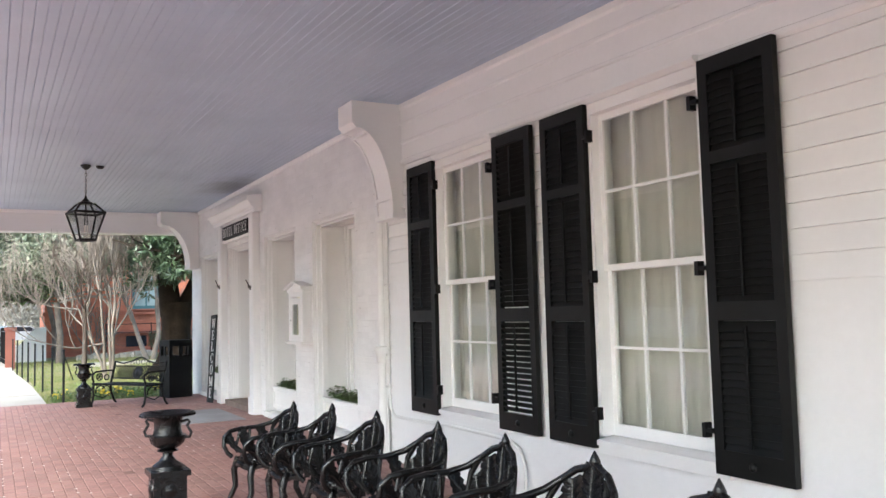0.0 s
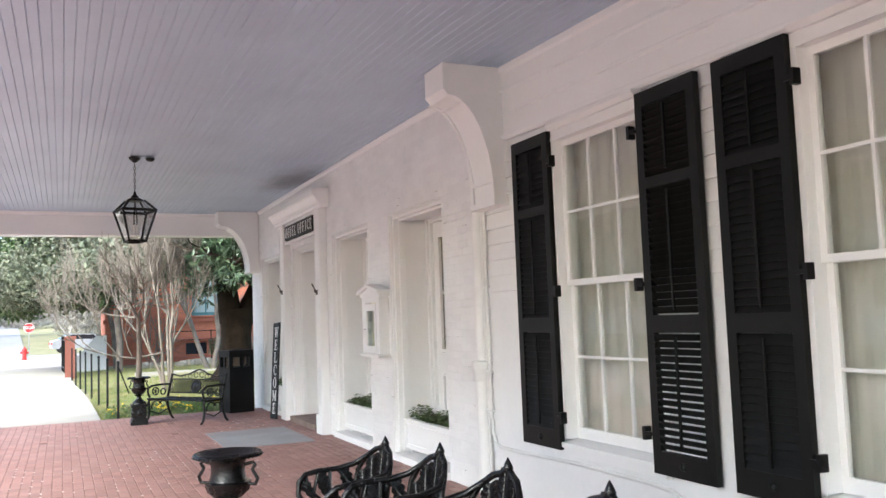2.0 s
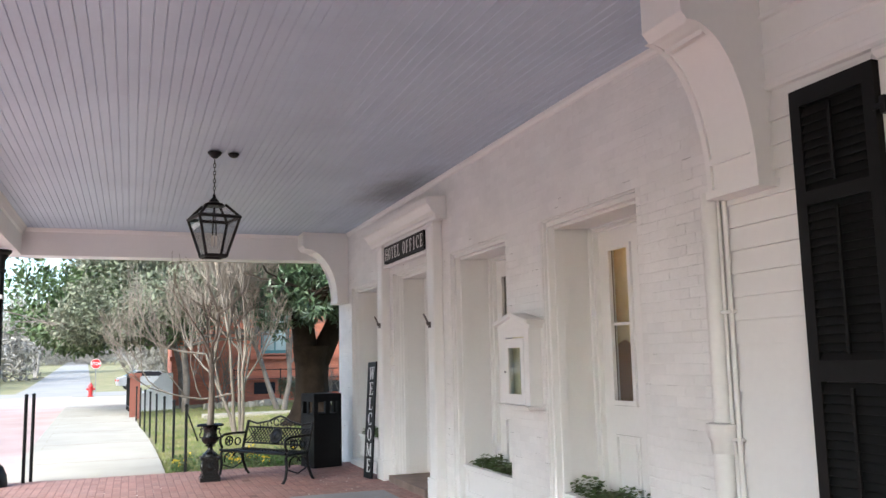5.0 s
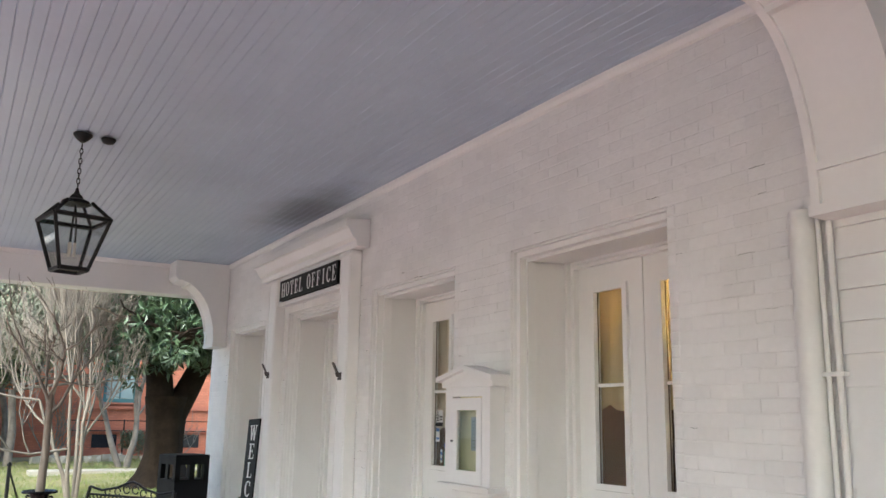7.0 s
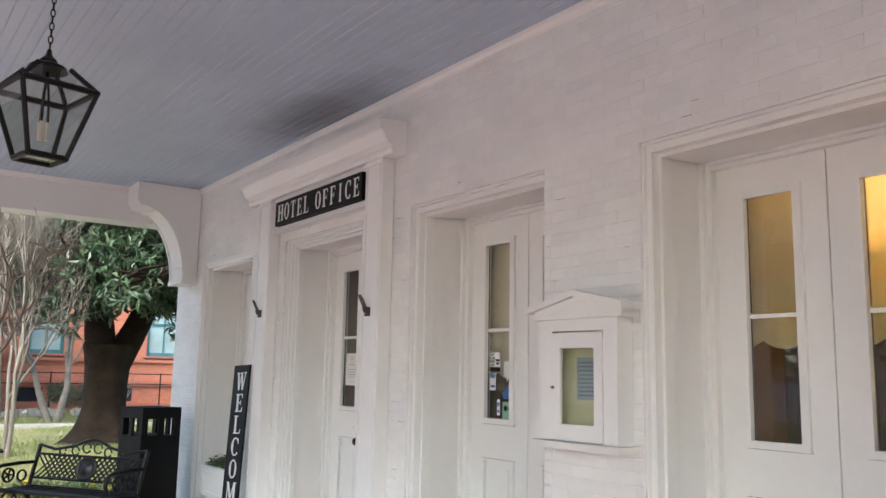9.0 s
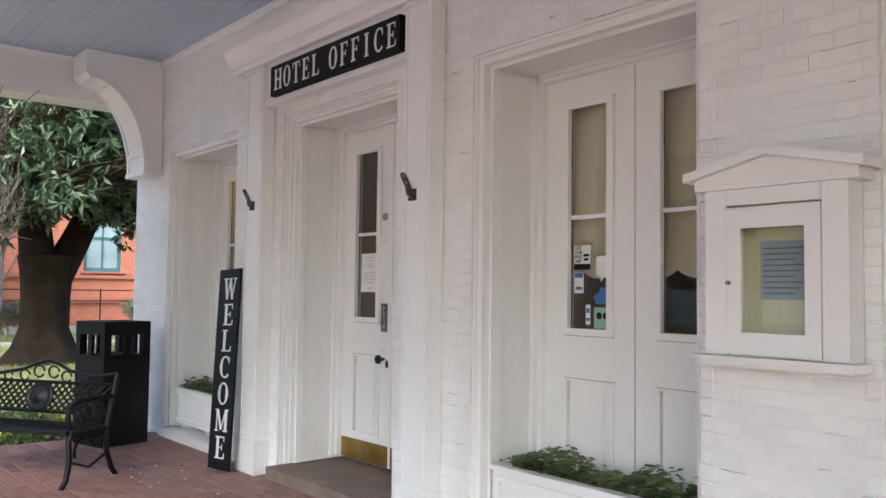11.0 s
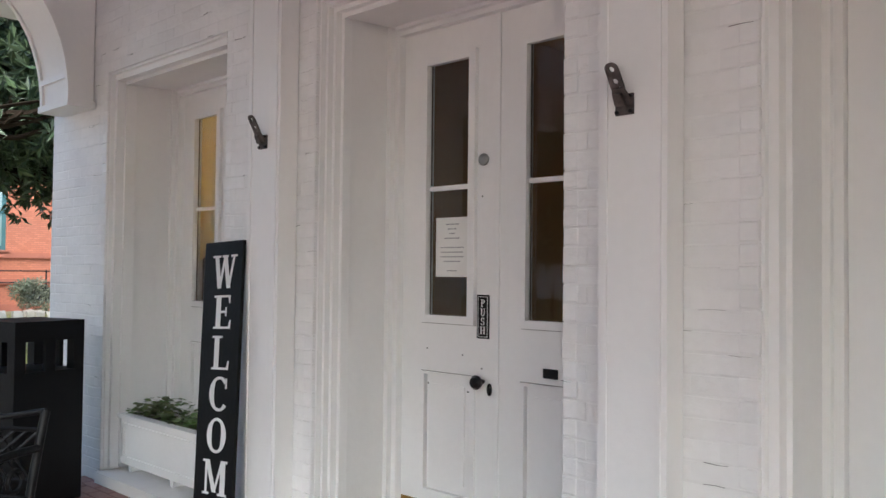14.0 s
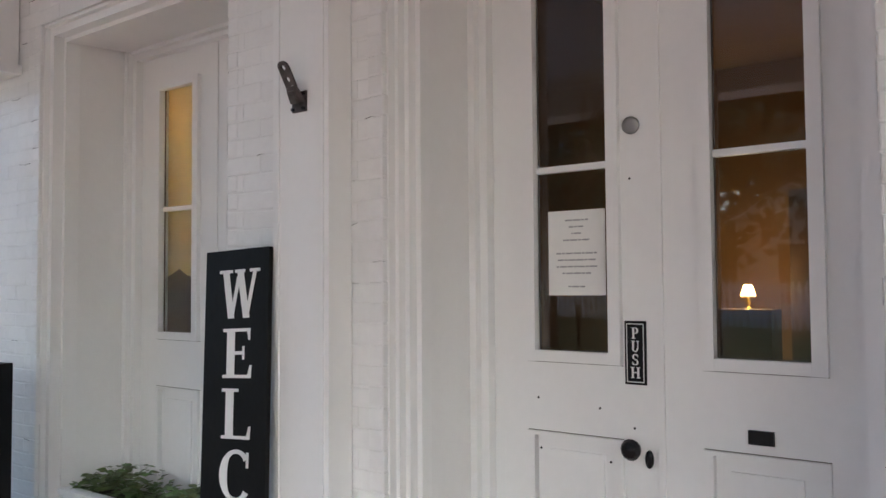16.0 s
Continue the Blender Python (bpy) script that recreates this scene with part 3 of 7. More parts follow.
def leaf(c, side, kick=False):
    """One glazed door leaf of a pair about c; side +1 is the one with the greater y."""
    name = "office_door" if kick else "french_door"
    lab = "white panelled door leaf with two panes and a brass kick plate" if kick else "white glazed french door leaf with a cream blind"
    t = thing(name, (DF, c + side * 0.36, 0.12), lab, "door", "hotel front doors", kind="")
    y = lambda d: c + side * d

    def b2(bm, x0, x1, d0, d1, z0, z1):
        a, b = sorted((y(d0), y(d1)))
        box(bm, x0, x1, a, b, z0, z1)
    g0, g1, zb, zt = 0.18, 0.51, 1.29, 2.68
    bm = bmesh.new()
    b2(bm, DF, DF + 0.045, 0.004, g0, 0.12, 2.89)
    b2(bm, DF, DF + 0.045, g1, 0.698, 0.12, 2.89)
    b2(bm, DF, DF + 0.045, g0, g1, zt, 2.89)
    b2(bm, DF, DF + 0.045, g0, g1, 0.98, zb)
    b2(bm, DF, DF + 0.045, g0, g1, 0.12, 0.36)
    part("frame", bm, TRIM, t)
    bm = bmesh.new()
    b2(bm, DF + 0.015, DF + 0.035, g0, g1, 0.36, 0.98)
    b2(bm, DF + 0.004, DF + 0.016, g0 + 0.05, g1 - 0.05, 0.41, 0.93)
    bevel_all(bm, 0.006)
    part("lower_panel", bm, TRIM, t)
    bm = bmesh.new()
    for (p0, p1, q0, q1) in ((g0 - 0.035, g0, 0.345, 0.995), (g1, g1 + 0.035, 0.345, 0.995), (g0, g1, 0.98, 0.995), (g0, g1, 0.345, 0.36),
                             (g0 - 0.035, g0 + 0.012, zb - 0.03, zt + 0.03), (g1 - 0.012, g1 + 0.035, zb - 0.03, zt + 0.03), (g0 + 0.0125, g1 - 0.0125, zt - 0.012, zt + 0.029), (g0 + 0.0125, g1 - 0.0125, zb - 0.029, zb + 0.012)):
        b2(bm, DF - (0.026 if q0 > 1.2 else 0.016), DF + 0.004, p0, p1, q0, q1)
    bevel_all(bm, 0.007)
    part("moulding", bm, TRIM, t)
    # Dark strips draw the shadow line of the gaps at the moulding edges.
    bm = bmesh.new()
    for dims in ((g0 - 0.034, g1 + 0.034, zb - 0.0335, zb - 0.0305), (g0 - 0.034, g1 + 0.034, 0.9955, 0.998)):
        b2(bm, DF - 0.002, DF + 0.010, *dims)
    part("shadow_seam", bm, SHADOWLINE, t)
    bm = bmesh.new()
    b2(bm, DF + 0.002, DF + 0.03, g0, g1, 1.978, 2.002)
    part("glazing_bar", bm, TRIM, t)
    for q0, q1 in ((zb, 1.98), (2.0, zt)):
        bm = bmesh.new()
        b2(bm, DF + 0.018, DF + 0.022, g0, g1, q0, q1)
        ob = part("pane", bm, GLASS, t)
        ob.visible_shadow = False
        # Dark strips draw the shadow and grime along the pane edges.
        bm = bmesh.new()
        for dims in ((g0 + 0.012, g0 + 0.017, q0 + 0.012, q1), (g1 - 0.017, g1 - 0.012, q0 + 0.012, q1), (g0 + 0.0172, g1 - 0.0172, q0 + (0.012 if q0 == zb else 0.002), q0 + (0.016 if q0 == zb else 0.005))):
            b2(bm, DF + 0.012, DF + 0.0175, *dims)
        part("shadow_rim", bm, SHADOWLINE, t)
    if kick:
        bm = bmesh.new()
        b2(bm, DF - 0.006, DF - 0.001, 0.015, 0.69, 0.125, 0.29)
        part("kick_plate", bm, BRASS, t, "worn brass kick plate")
    return t


def shade(c, z0, mat, label):
    """A roller shade with a scalloped hem behind a pair of leaves."""
    bm = bmesh.new()
    n = 120
    rows = []
    for i in range(n + 1):
        yy = c - 0.69 + 1.38 * i / n
        hem = z0 - 0.05 * abs(math.sin(math.pi * (abs(yy - c) - 0.215) / 0.275)) ** 0.8
        xx = 5.135 + 0.004 * math.sin(i * 0.45)
        rows.append([bm.verts.new((xx, yy, zz)) for zz in (hem, z0 + 0.02, 2.30, 2.86)])
    for a, b in zip(rows, rows[1:]):
        for k in range(3):
            bm.faces.new((a[k], b[k], b[k + 1], a[k + 1]))
    t = thing("roller_blind", (5.13, c, z0), label, "blind", "roller blinds behind the doors")
    part("fabric", bm, mat, t)
    bm = bmesh.new()
    tube(bm, [(5.14, c - 0.66, 2.87), (5.14, c + 0.66, 2.87)], 0.018)
    part("roller", bm, WOOD, t)
    bm = bmesh.new()
    box(bm, 5.150, 5.158, c - 0.62, c + 0.62, z0 + 0.26, z0 + 0.29)
    part("slat", bm, WOOD, t)


pairs = []
for i, c in enumerate(OPEN):
    pairs.append((leaf(c, 1, i == 2), leaf(c, -1, i == 2)))
shade(OPEN[0], 1.86, SHADE, "golden cream roller blind with a scalloped hem")
shade(OPEN[1], 1.66, SHEER, "beige roller blind with a scalloped hem")
shade(OPEN[3], 1.66, SHADE, "golden cream roller blind lit from behind")


def window_unit(c):
    t = thing("sash_window", (4.47, c, 0.6), "tall white six-over-six sash window with pale blinds drawn", "window", "sash windows")
    bm = bmesh.new()
    for s in (-1, 1):
        a, b = sorted((c + s * 0.535, c + s * 0.66))
        box(bm, 4.413, 4.469, a, b, 0.70, 3.08)
        a, b = sorted((c + s * 0.535, c + s * 0.60))
        box(bm, 4.4692, 4.56, a, b, 0.70, 3.08)
        a, b = sorted((c + s * 0.535, c + s * 0.56))
        box(bm, 4.400, 4.4128, a, b, 0.70, 3.08)
    box(bm, 4.413, 4.56, c - 0.66, c + 0.66, 3.08, 3.165)
    box(bm, 4.398, 4.4128, c - 0.57, c + 0.57, 3.08, 3.105)
    prism(bm, [(4.44, 3.165), (4.385, 3.165), (4.355, 3.195), (4.355, 3.215), (4.44, 3.225)], "y", c - 0.565, c + 0.565)
    part("frame", bm, TRIM, t)
    bm = bmesh.new()
    prism(bm, [(4.378, 0.635), (4.56, 0.635), (4.56, 0.70), (4.378, 0.672)], "y", c - 0.575, c + 0.575)
    box(bm, 4.402, 4.46, c - 0.66, c + 0.66, 0.575, 0.635)
    part("sill", bm, TRIM, t)
    for nm, z0, z1, x in (("upper_sash", 1.905, 3.08, 4.475), ("lower_sash", 0.70, 1.95, 4.511)):
        bm = bmesh.new()
        for s in (-1, 1):
            a, b = sorted((c + s * 0.535, c + s * 0.49))
            box(bm, x, x + 0.035, a, b, z0, z1)
        box(bm, x, x + 0.035, c - 0.49, c + 0.49, z1 - 0.048, z1)
        box(bm, x, x + 0.035, c - 0.49, c + 0.49, z0, z0 + (0.085 if z0 < 1 else 0.045))
        bevel_all(bm, 0.004)
        sash = part(nm, bm, TRIM, t)
        bm = bmesh.new()
        for d in (-0.1733, 0.1733):
            box(bm, x + 0.004, x + 0.03, c + d - 0.010, c + d + 0.010, z0 + 0.04, z1 - 0.047)
        zm = (z0 + z1) / 2 + (0.015 if z0 < 1 else 0)
        box(bm, x + 0.003, x + 0.031, c - 0.49, c + 0.49, zm - 0.010, zm + 0.010)
        part("glazing_bar", bm, TRIM, sash)
        for k in range(3):
            for z2, z3 in ((z0 + 0.045, zm), (zm, z1 - 0.047)):
                bm = bmesh.new()
                yy = c - 0.49 + k * 0.3267
                box(bm, x + 0.016, x + 0.019, yy + 0.004, yy + 0.323, z2, z3)
                ob = part("pane", bm, GLASS, sash)
                ob.visible_shadow = False
    tt = thing("window_blind", (4.62, c, 0.6), "pale beige blind drawn behind the sash window", "blind", "window blinds")
    bm = bmesh.new()
    n = 40
    rows = []
    for i in range(n + 1):
        yy = c - 0.60 + 1.2 * i / n
        rows.append([bm.verts.new((4.645 + 0.006 * math.sin(i * 1.3), yy, zz)) for zz in (0.55, 1.82, 3.1)])
    for a, b in zip(rows, rows[1:]):
        for k in range(2):
            bm.faces.new((a[k], b[k], b[k + 1], a[k + 1]))
    part("fabric", bm, CURTAIN, tt)
    return t


for c, h in WIN:
    window_unit(c)


def shutter(y0, y1, z0, z1, hinge_high, open_slats=False):
    """A louvred shutter with three panels, a tilt rod and strap hinges; hinge_high tells which side bears the hinges."""
    t = thing("shutter", (4.40, (y0 + y1) / 2, z0), "black louvred wooden shutter fixed open on the clapboard wall", "shutter", "window shutters")
    xf, xb = 4.365, 4.41
    bm = bmesh.new()
    st = 0.075
    rails = ((z0, z0 + 0.15), (z0 + 0.925, z0 + 1.04), (z1 - 0.665, z1 - 0.59), (z1 - 0.10, z1))
    box(bm, xf, xb, y0, y0 + st, z0, z1)
    box(bm, xf, xb, y1 - st, y1, z0, z1)
    for a, b in rails:
        box(bm, xf, xb, y0 + st, y1 - st, a, b)
    bevel_all(bm, 0.004)
    part("frame", bm, SHUT, t)
    slat = bmesh.new()
    L = (y1 - y0) - 2 * st
    prism(slat, [(-0.025, 0.0235), (0.022, -0.0175), (0.025, -0.014), (-0.022, 0.0265)] if open_slats else [(-0.018, -0.030), (-0.012, -0.032), (0.018, 0.030), (0.012, 0.032)], "y", 0, L)
    me = mesh_of("slat", slat, SHUT)
    for (a, b), (c2, d2) in zip(rails, rails[1:]):
        zz = b + 0.028
        while zz < c2 - 0.006:
            ob = new("slat", me)
            ob.parent = t
            ob.matrix_parent_inverse = t.matrix_basis.inverted()
            ob.matrix_basis = pose(4.388, y0 + st, zz)
            zz += 0.0475
        bm = bmesh.new()
        box(bm, 4.352, 4.366, (y0 + y1) / 2 - 0.009, (y0 + y1) / 2 + 0.009, b + 0.03, c2 - 0.03)
        part("tilt_rod", bm, SHUT, t)
    yh = y1 if hinge_high else y0
    s = 1 if hinge_high else -1
    for f in (0.10, 0.49, 0.90):
        zc = z0 + (z1 - z0) * f
        bm = bmesh.new()
        a, b = sorted((yh - s * 0.005, yh + s * 0.075))
        box(bm, 4.345, 4.365, a, b, zc - 0.014, zc + 0.014)
        a, b = sorted((yh + s * 0.045, yh + s * 0.075))
        box(bm, 4.34, 4.395, a, b, zc - 0.045, zc + 0.045)
        bevel_all(bm, 0.004)
        part("hinge", bm, IRONM, t)
    bm = bmesh.new()
    lathe(bm, [(0.028, 0), (0.024, 0.012), (0.01, 0.02)], 0, 0, 10)
    for v in bm.verts:
        v.co = Vector((xf - v.co.z, (y0 + y1) / 2 + v.co.x, z0 + 0.075 + v.co.y))
    part("knob", bm, SHUT, t)
    return t


for y0, y1, hh in ((8.18, 8.76, False), (6.43, 7.02, True), (5.705, 6.27, False), (3.956, 4.535, True)):
    shutter(y0, y1, 0.612, 3.167, hh, 6.3 < y0 < 7.3)

# ---- floor and ground ----
bm = bmesh.new()
box(bm, -1.25, 4.6, -6, 19.62, -0.35, -0.006)
floor = structure("floor", bm, PJOINT, "red clay brick porch floor", "floor")


def sheet(name, mat, xs, ys, lift, label, category):
    bm = bmesh.new()
    g = [[bm.verts.new((x, y, land(x, y) + lift)) for x in xs] for y in ys]
    for a, b in zip(g, g[1:]):
        for i in range(len(xs) - 1):
            bm.faces.new((a[i], a[i + 1], b[i + 1], b[i]))
    return structure(name, bm, mat, label, category, smooth=60)


def span(a, b, n):
    return [a + (b - a) * i / n for i in range(n + 1)]


sheet("ground", GRASS, [-600, -200, -80, -40, -20, -14] + span(-12, 30, 42) + [40, 80, 200, 600], [-600, -200, -60, -20, 0, 15, 18.9, 19.1] + span(20, 60, 40) + span(65, 215, 15) + [400, 900], -0.06, "winter lawn and verge grass", "ground")
bm = bmesh.new()
rows = []
for y in span(19.0, 61.5, 60):
    k, e = kerb_x(y), lawn_x(y)
    rows.append([bm.verts.new((x, y, land(0, y))) for x in (k, k + (e - k) / 3, k + (e - k) * 2 / 3, e)])
for a, b in zip(rows, rows[1:]):
    for i in range(3):
        bm.faces.new((a[i], a[i + 1], b[i + 1], b[i]))
pavement = structure("pavement", bm, CONC, "pale concrete pavement", "pavement", smooth=60)
for y in span(22.5, 58.5, 9):
    bm = bmesh.new()
    box(bm, kerb_x(y), lawn_x(y), y - 0.005, y + 0.005, land(0, y) - 0.01, land(0, y) + 0.002)
    part("joint", bm, STONE, pavement)
bm = bmesh.new()
rows = []
for y in [-60, 0, 18.9] + span(19, 61.5, 36):
    k = kerb_x(y) - 0.27 if y > 18.9 else -1.2
    q = -0.14 + 0.12 * max(0.0, min(1.0, (y - 55.0) / 6.4))
    rows.append([bm.verts.new((x, y, q)) for x in (-10.2, -9.3, -6, -3, k)])
for a, b in zip(rows, rows[1:]):
    for i in range(4):
        bm.faces.new((a[i], a[i + 1], b[i + 1], b[i]))
structure("road", bm, ROAD, "pink brick street", "road", smooth=60)
sheet("road_cross", ASPH, [-60, -30, -12, -5, 0, 6, 30, 60], [61.5, 64, 67, 71], 0.02, "grey cross street", "road")
bm = bmesh.new()
rows = []
for y in span(71, 321, 20):
    m = -4.0 - 0.046 * (y - 71)
    rows.append([bm.verts.new((m + x, y, land(0, y) + 0.03)) for x in (-2.6, 0, 2.4)])
for a, b in zip(rows, rows[1:]):
    for i in range(2):
        bm.faces.new((a[i], a[i + 1], b[i + 1], b[i]))
structure("road_far", bm, ASPH, "grey far street beyond the crossing", "road")
bm = bmesh.new()
for a, b in zip(span(19.0, 61.5, 36), span(19.0, 61.5, 36)[1:]):
    v = [bm.verts.new((kerb_x(y) + x, y, land(0, y) + q)) for y in (a, b) for x, q in ((0.0, 0.004), (-0.22, 0.004), (-0.26, -0.02), (-0.26, -0.2))]
    for k in range(3):
        bm.faces.new((v[k], v[k + 1], v[k + 5], v[k + 4]))
structure("kerb", bm, CONC, "concrete kerb", "kerb")

# ---- office door surround ----
FACE = Matrix(((0, 0, -1, 0), (-1, 0, 0, 0), (0, 1, 0, 0), (0, 0, 0, 1)))   # writing that faces the street


def on_wall(x, y, z):
    return Matrix.Translation((x, y, z)) @ FACE


for i, (a, b) in enumerate(((17.04, 17.335), (14.78, 15.055))):
    bm = bmesh.new()
    box(bm, 4.350, 4.466, a, b, 0.28, 3.418)
    box(bm, 4.325, 4.466, a - 0.02, b + 0.02, -0.02, 0.28)
    box(bm, 4.335, 4.466, a - 0.012, b + 0.012, 3.37, 3.40)
    bevel_all(bm, 0.006)
    ob = structure("trim_pilaster_%d" % (i + 1), bm, TRIM, "white wooden pilaster beside the office door", "pilaster")
    for yy in (a + 0.03, b - 0.03):
        bm = bmesh.new()
        box(bm, 4.343, 4.352, yy - 0.008, yy + 0.008, 0.30, 3.36)
        part("bead", bm, TRIM, ob)
bm = bmesh.new()
box(bm, 4.39, 4.466, 15.057, 17.038, 3.06, 3.418)
box(bm, 4.375, 4.3895, 15.057, 17.038, 3.06, 3.098)
structure("trim_frieze", bm, TRIM, "white frieze board over the office door", "trim")
bm = bmesh.new()
prof = [(4.466, 3.42), (4.335, 3.42), (4.32, 3.45), (4.32, 3.48), (4.28, 3.51), (4.23, 3.595), (4.205, 3.61), (4.205, 3.685), (4.466, 3.71)]
prism(bm, prof, "y", 14.60, 17.58)
structure("trim_door_cornice", bm, TRIM, "moulded white cornice over the office door", "trim")

t = thing("office_sign", (4.36, 16.0, 3.12), "long black wooden sign with white capital letters over the door", "sign")
bx("board", SIGNBLACK, t, 4.340, 4.389, 15.105, 16.895, 3.113, 3.357, bevel=0.004)
for s, yy in (("HOTEL", 16.475), ("OFFICE", 15.565)):
    for k, ch in enumerate(s):
        serif_letter(ch, 0.168, LETTER, t, on_wall(4.3395, yy - (k - (len(s) - 1) / 2) * 0.146, 3.236), 0.0015, 0.84)

bm = bmesh.new()
box(bm, BF - 0.10, DF + 0.12, OPEN[2] - 0.79, OPEN[2] + 0.79, -0.05, 0.09)
bevel_all(bm, 0.02, 2)
structure("step_office", bm, STONE, "worn brown stone step of the office door", "step")


def flag_bracket(y, z):
    """A pierced iron strap that leans out and up from a bolted wall plate."""
    t = thing("flag_bracket", (4.345, y, z), "rusty grey iron flag pole bracket with two holes on the pilaster", "bracket", "flag brackets")
    bx("wall_plate", RUSTIRON, t, 4.341, 4.349, y - 0.036, y + 0.036, z - 0.105, z - 0.03, bevel=0.003)
    lean = Matrix.Translation((4.337, y, z - 0.07)) @ Matrix(((-0.42, 0, -0.9, 0), (0.10, 1, 0, 0), (0.9, 0.05, -0.42, 0), (0, 0, 0, 1))) @ Matrix.Diagonal((0.84, 1.0, 1.0, 1.0))
    bm = bmesh.new()
    prism(bm, [(0.0, -0.034), (0.05, -0.030), (0.075, -0.022), (0.075, 0.022), (0.05, 0.030), (0.0, 0.034)], "z", -0.004, 0.006)
    for c in (0.105, 0.158):
        for k in range(16):
            a, b = 2 * math.pi * k / 16, 2 * math.pi * (k + 1) / 16
            prism(bm, [(c + 0.029 * math.cos(a), 0.026 * math.sin(a)), (c + 0.029 * math.cos(b), 0.026 * math.sin(b)), (c + 0.012 * math.cos(b), 0.012 * math.sin(b)), (c + 0.012 * math.cos(a), 0.012 * math.sin(a))], "z", -0.004, 0.006)
    for q in (-1, 1):
        a, b = sorted((q * 0.015, q * 0.0262))
        prism(bm, [(0.07, a), (0.158, a), (0.158, b), (0.07, b)], "z", -0.0045, 0.0055)
    bm.transform(lean)
    bmesh.ops.recalc_face_normals(bm, faces=bm.faces)
    part("strap", bm, RUSTIRON, t)
    bm = bmesh.new()
    prism(bm, [(0.0, -0.018), (0.055, -0.014), (0.055, 0.014), (0.0, 0.018)], "z", 0.0062, 0.022)
    bm.transform(lean)
    bmesh.ops.recalc_face_normals(bm, faces=bm.faces)
    part("socket", bm, RUSTIRON, t)
    for d in (-0.028, 0.028):
        for e in (-0.095, -0.04):
            bm = bmesh.new()
            tube(bm, [(4.341, y + d, z + e), (4.333, y + d, z + e)], 0.007, 8)
            part("bolt", bm, IRONM, t)


flag_bracket(17.185, 2.295)
flag_bracket(14.945, 2.205)

# door furniture of the office door
dl, dr = pairs[2]
DC = OPEN[2]
sg = part("push_plate", (lambda b: (box(b, DF - 0.008, DF - 0.001, DC + 0.055, DC + 0.135, 1.195, 1.42), bevel_all(b, 0.004), b)[2])(bmesh.new()), SIGNBLACK, dl, "black plate lettered PUSH in white")
for k, ch in enumerate("PUSH"):
    serif_letter(ch, 0.039, LETTER, sg, on_wall(DF - 0.0083, DC + 0.095, 1.377 - 0.0465 * k), 0.0006)
bm = bmesh.new()
for q in (1.203, 1.408):
    box(bm, DF - 0.0095, DF - 0.0085, DC + 0.062, DC + 0.128, q, q + 0.003)
for q in (0.062, 0.125):
    box(bm, DF - 0.0095, DF - 0.0085, DC + q, DC + q + 0.003, 1.203, 1.411)
part("border", bm, LETTER, sg)
bm = bmesh.new()
lathe(bm, [(0.012, 0), (0.012, 0.03), (0.034, 0.045), (0.038, 0.06), (0.028, 0.075), (0.01, 0.08)], 0, 0, 14)
for v in bm.verts:
    v.co = Vector((DF - v.co.z, DC + 0.095 + v.co.x, 0.975 + v.co.y))
part("knob", bm, IRON, dl, "round black door knob", smooth=40)
bm = bmesh.new()
lathe(bm, [(0.016, 0.0), (0.016, 0.006), (0.012, 0.011), (0.002, 0.012)], 0, 0, 14)
for v in bm.verts:
    v.co = Vector((DF - 0.001 - v.co.z, DC + 0.05 + v.co.x, 0.938 + v.co.y * 2.0))
part("keyhole_cover", bm, IRON, dl, smooth=40)
bm = bmesh.new()
lathe(bm, [(0.032, 0), (0.032, 0.012), (0.026, 0.018), (0.01, 0.02)], 0, 0, 16)
for v in bm.verts:
    v.co = Vector((DF - v.co.z, DC + 0.10 + v.co.x, 2.12 + v.co.y))
part("deadbolt", bm, STEEL, dl, "round steel lock cylinder", smooth=40)
bm = bmesh.new()
box(bm, DF - 0.014, DF - 0.001, DC - 0.375, DC - 0.295, 1.03, 1.075)
bevel_all(bm, 0.008, 2)
part("latch_cover", bm, IRONM, dr, "small black latch plate")
for d, z in ((0.50, 1.12), (0.24, 1.10), (0.11, 1.93), (0.105, 1.04), (0.49, 0.93), (0.20, 0.91)):
    bm = bmesh.new()
    tube(bm, [(DF + 0.002, DC + d, z), (DF - 0.0015, DC + d, z)], 0.0045, 8)
    part("screw_head", bm, IRONM, dl)
bm = bmesh.new()
box(bm, DF - 0.012, DF - 0.001, DC - 0.012, DC + 0.012, 0.13, 2.88)
part("astragal", bm, TRIM, dl)
t = thing("paper_notice", (DF + 0.012, DC + 0.335, 1.51), "white printed paper notice taped inside the door glass", "notice")
bx("sheet", PAPER, t, DF + 0.012, DF + 0.0135, DC + 0.215, DC + 0.455, 1.51, 1.83)
for k, (wd, zz) in enumerate(((0.10, 1.79), (0.06, 1.765), (0.04, 1.74), (0.11, 1.715), (0.17, 1.665), (0.16, 1.64), (0.17, 1.615), (0.12, 1.59), (0.07, 1.54))):
    q = -wd / 2
    while q < wd / 2 - 0.006:
        e = min(wd / 2, q + 0.012 + 0.009 * ((k * 7 + int(q * 900)) % 3))
        bx("text_word", INKPALE, t, DF + 0.0105, DF + 0.0118, DC + 0.335 + q, DC + 0.335 + e, zz, zz + 0.006)
        q = e + 0.004

# stickers in the glass of the second pair
W2 = OPEN[1]


def sticker(name, label, mat, d0, d1, z0, z1, bars=(), barmat=None):
    t = thing(name, (DF + 0.012, W2 + (d0 + d1) / 2, z0), label, "sticker", "stickers in the glass")
    bx("sheet", mat, t, DF + 0.012, DF + 0.0135, W2 + d0, W2 + d1, z0, z1)
    for (a, b, c, d) in bars:
        bx("print", barmat or INK, t, DF + 0.0105, DF + 0.0118, W2 + a, W2 + b, c, d)
    return t


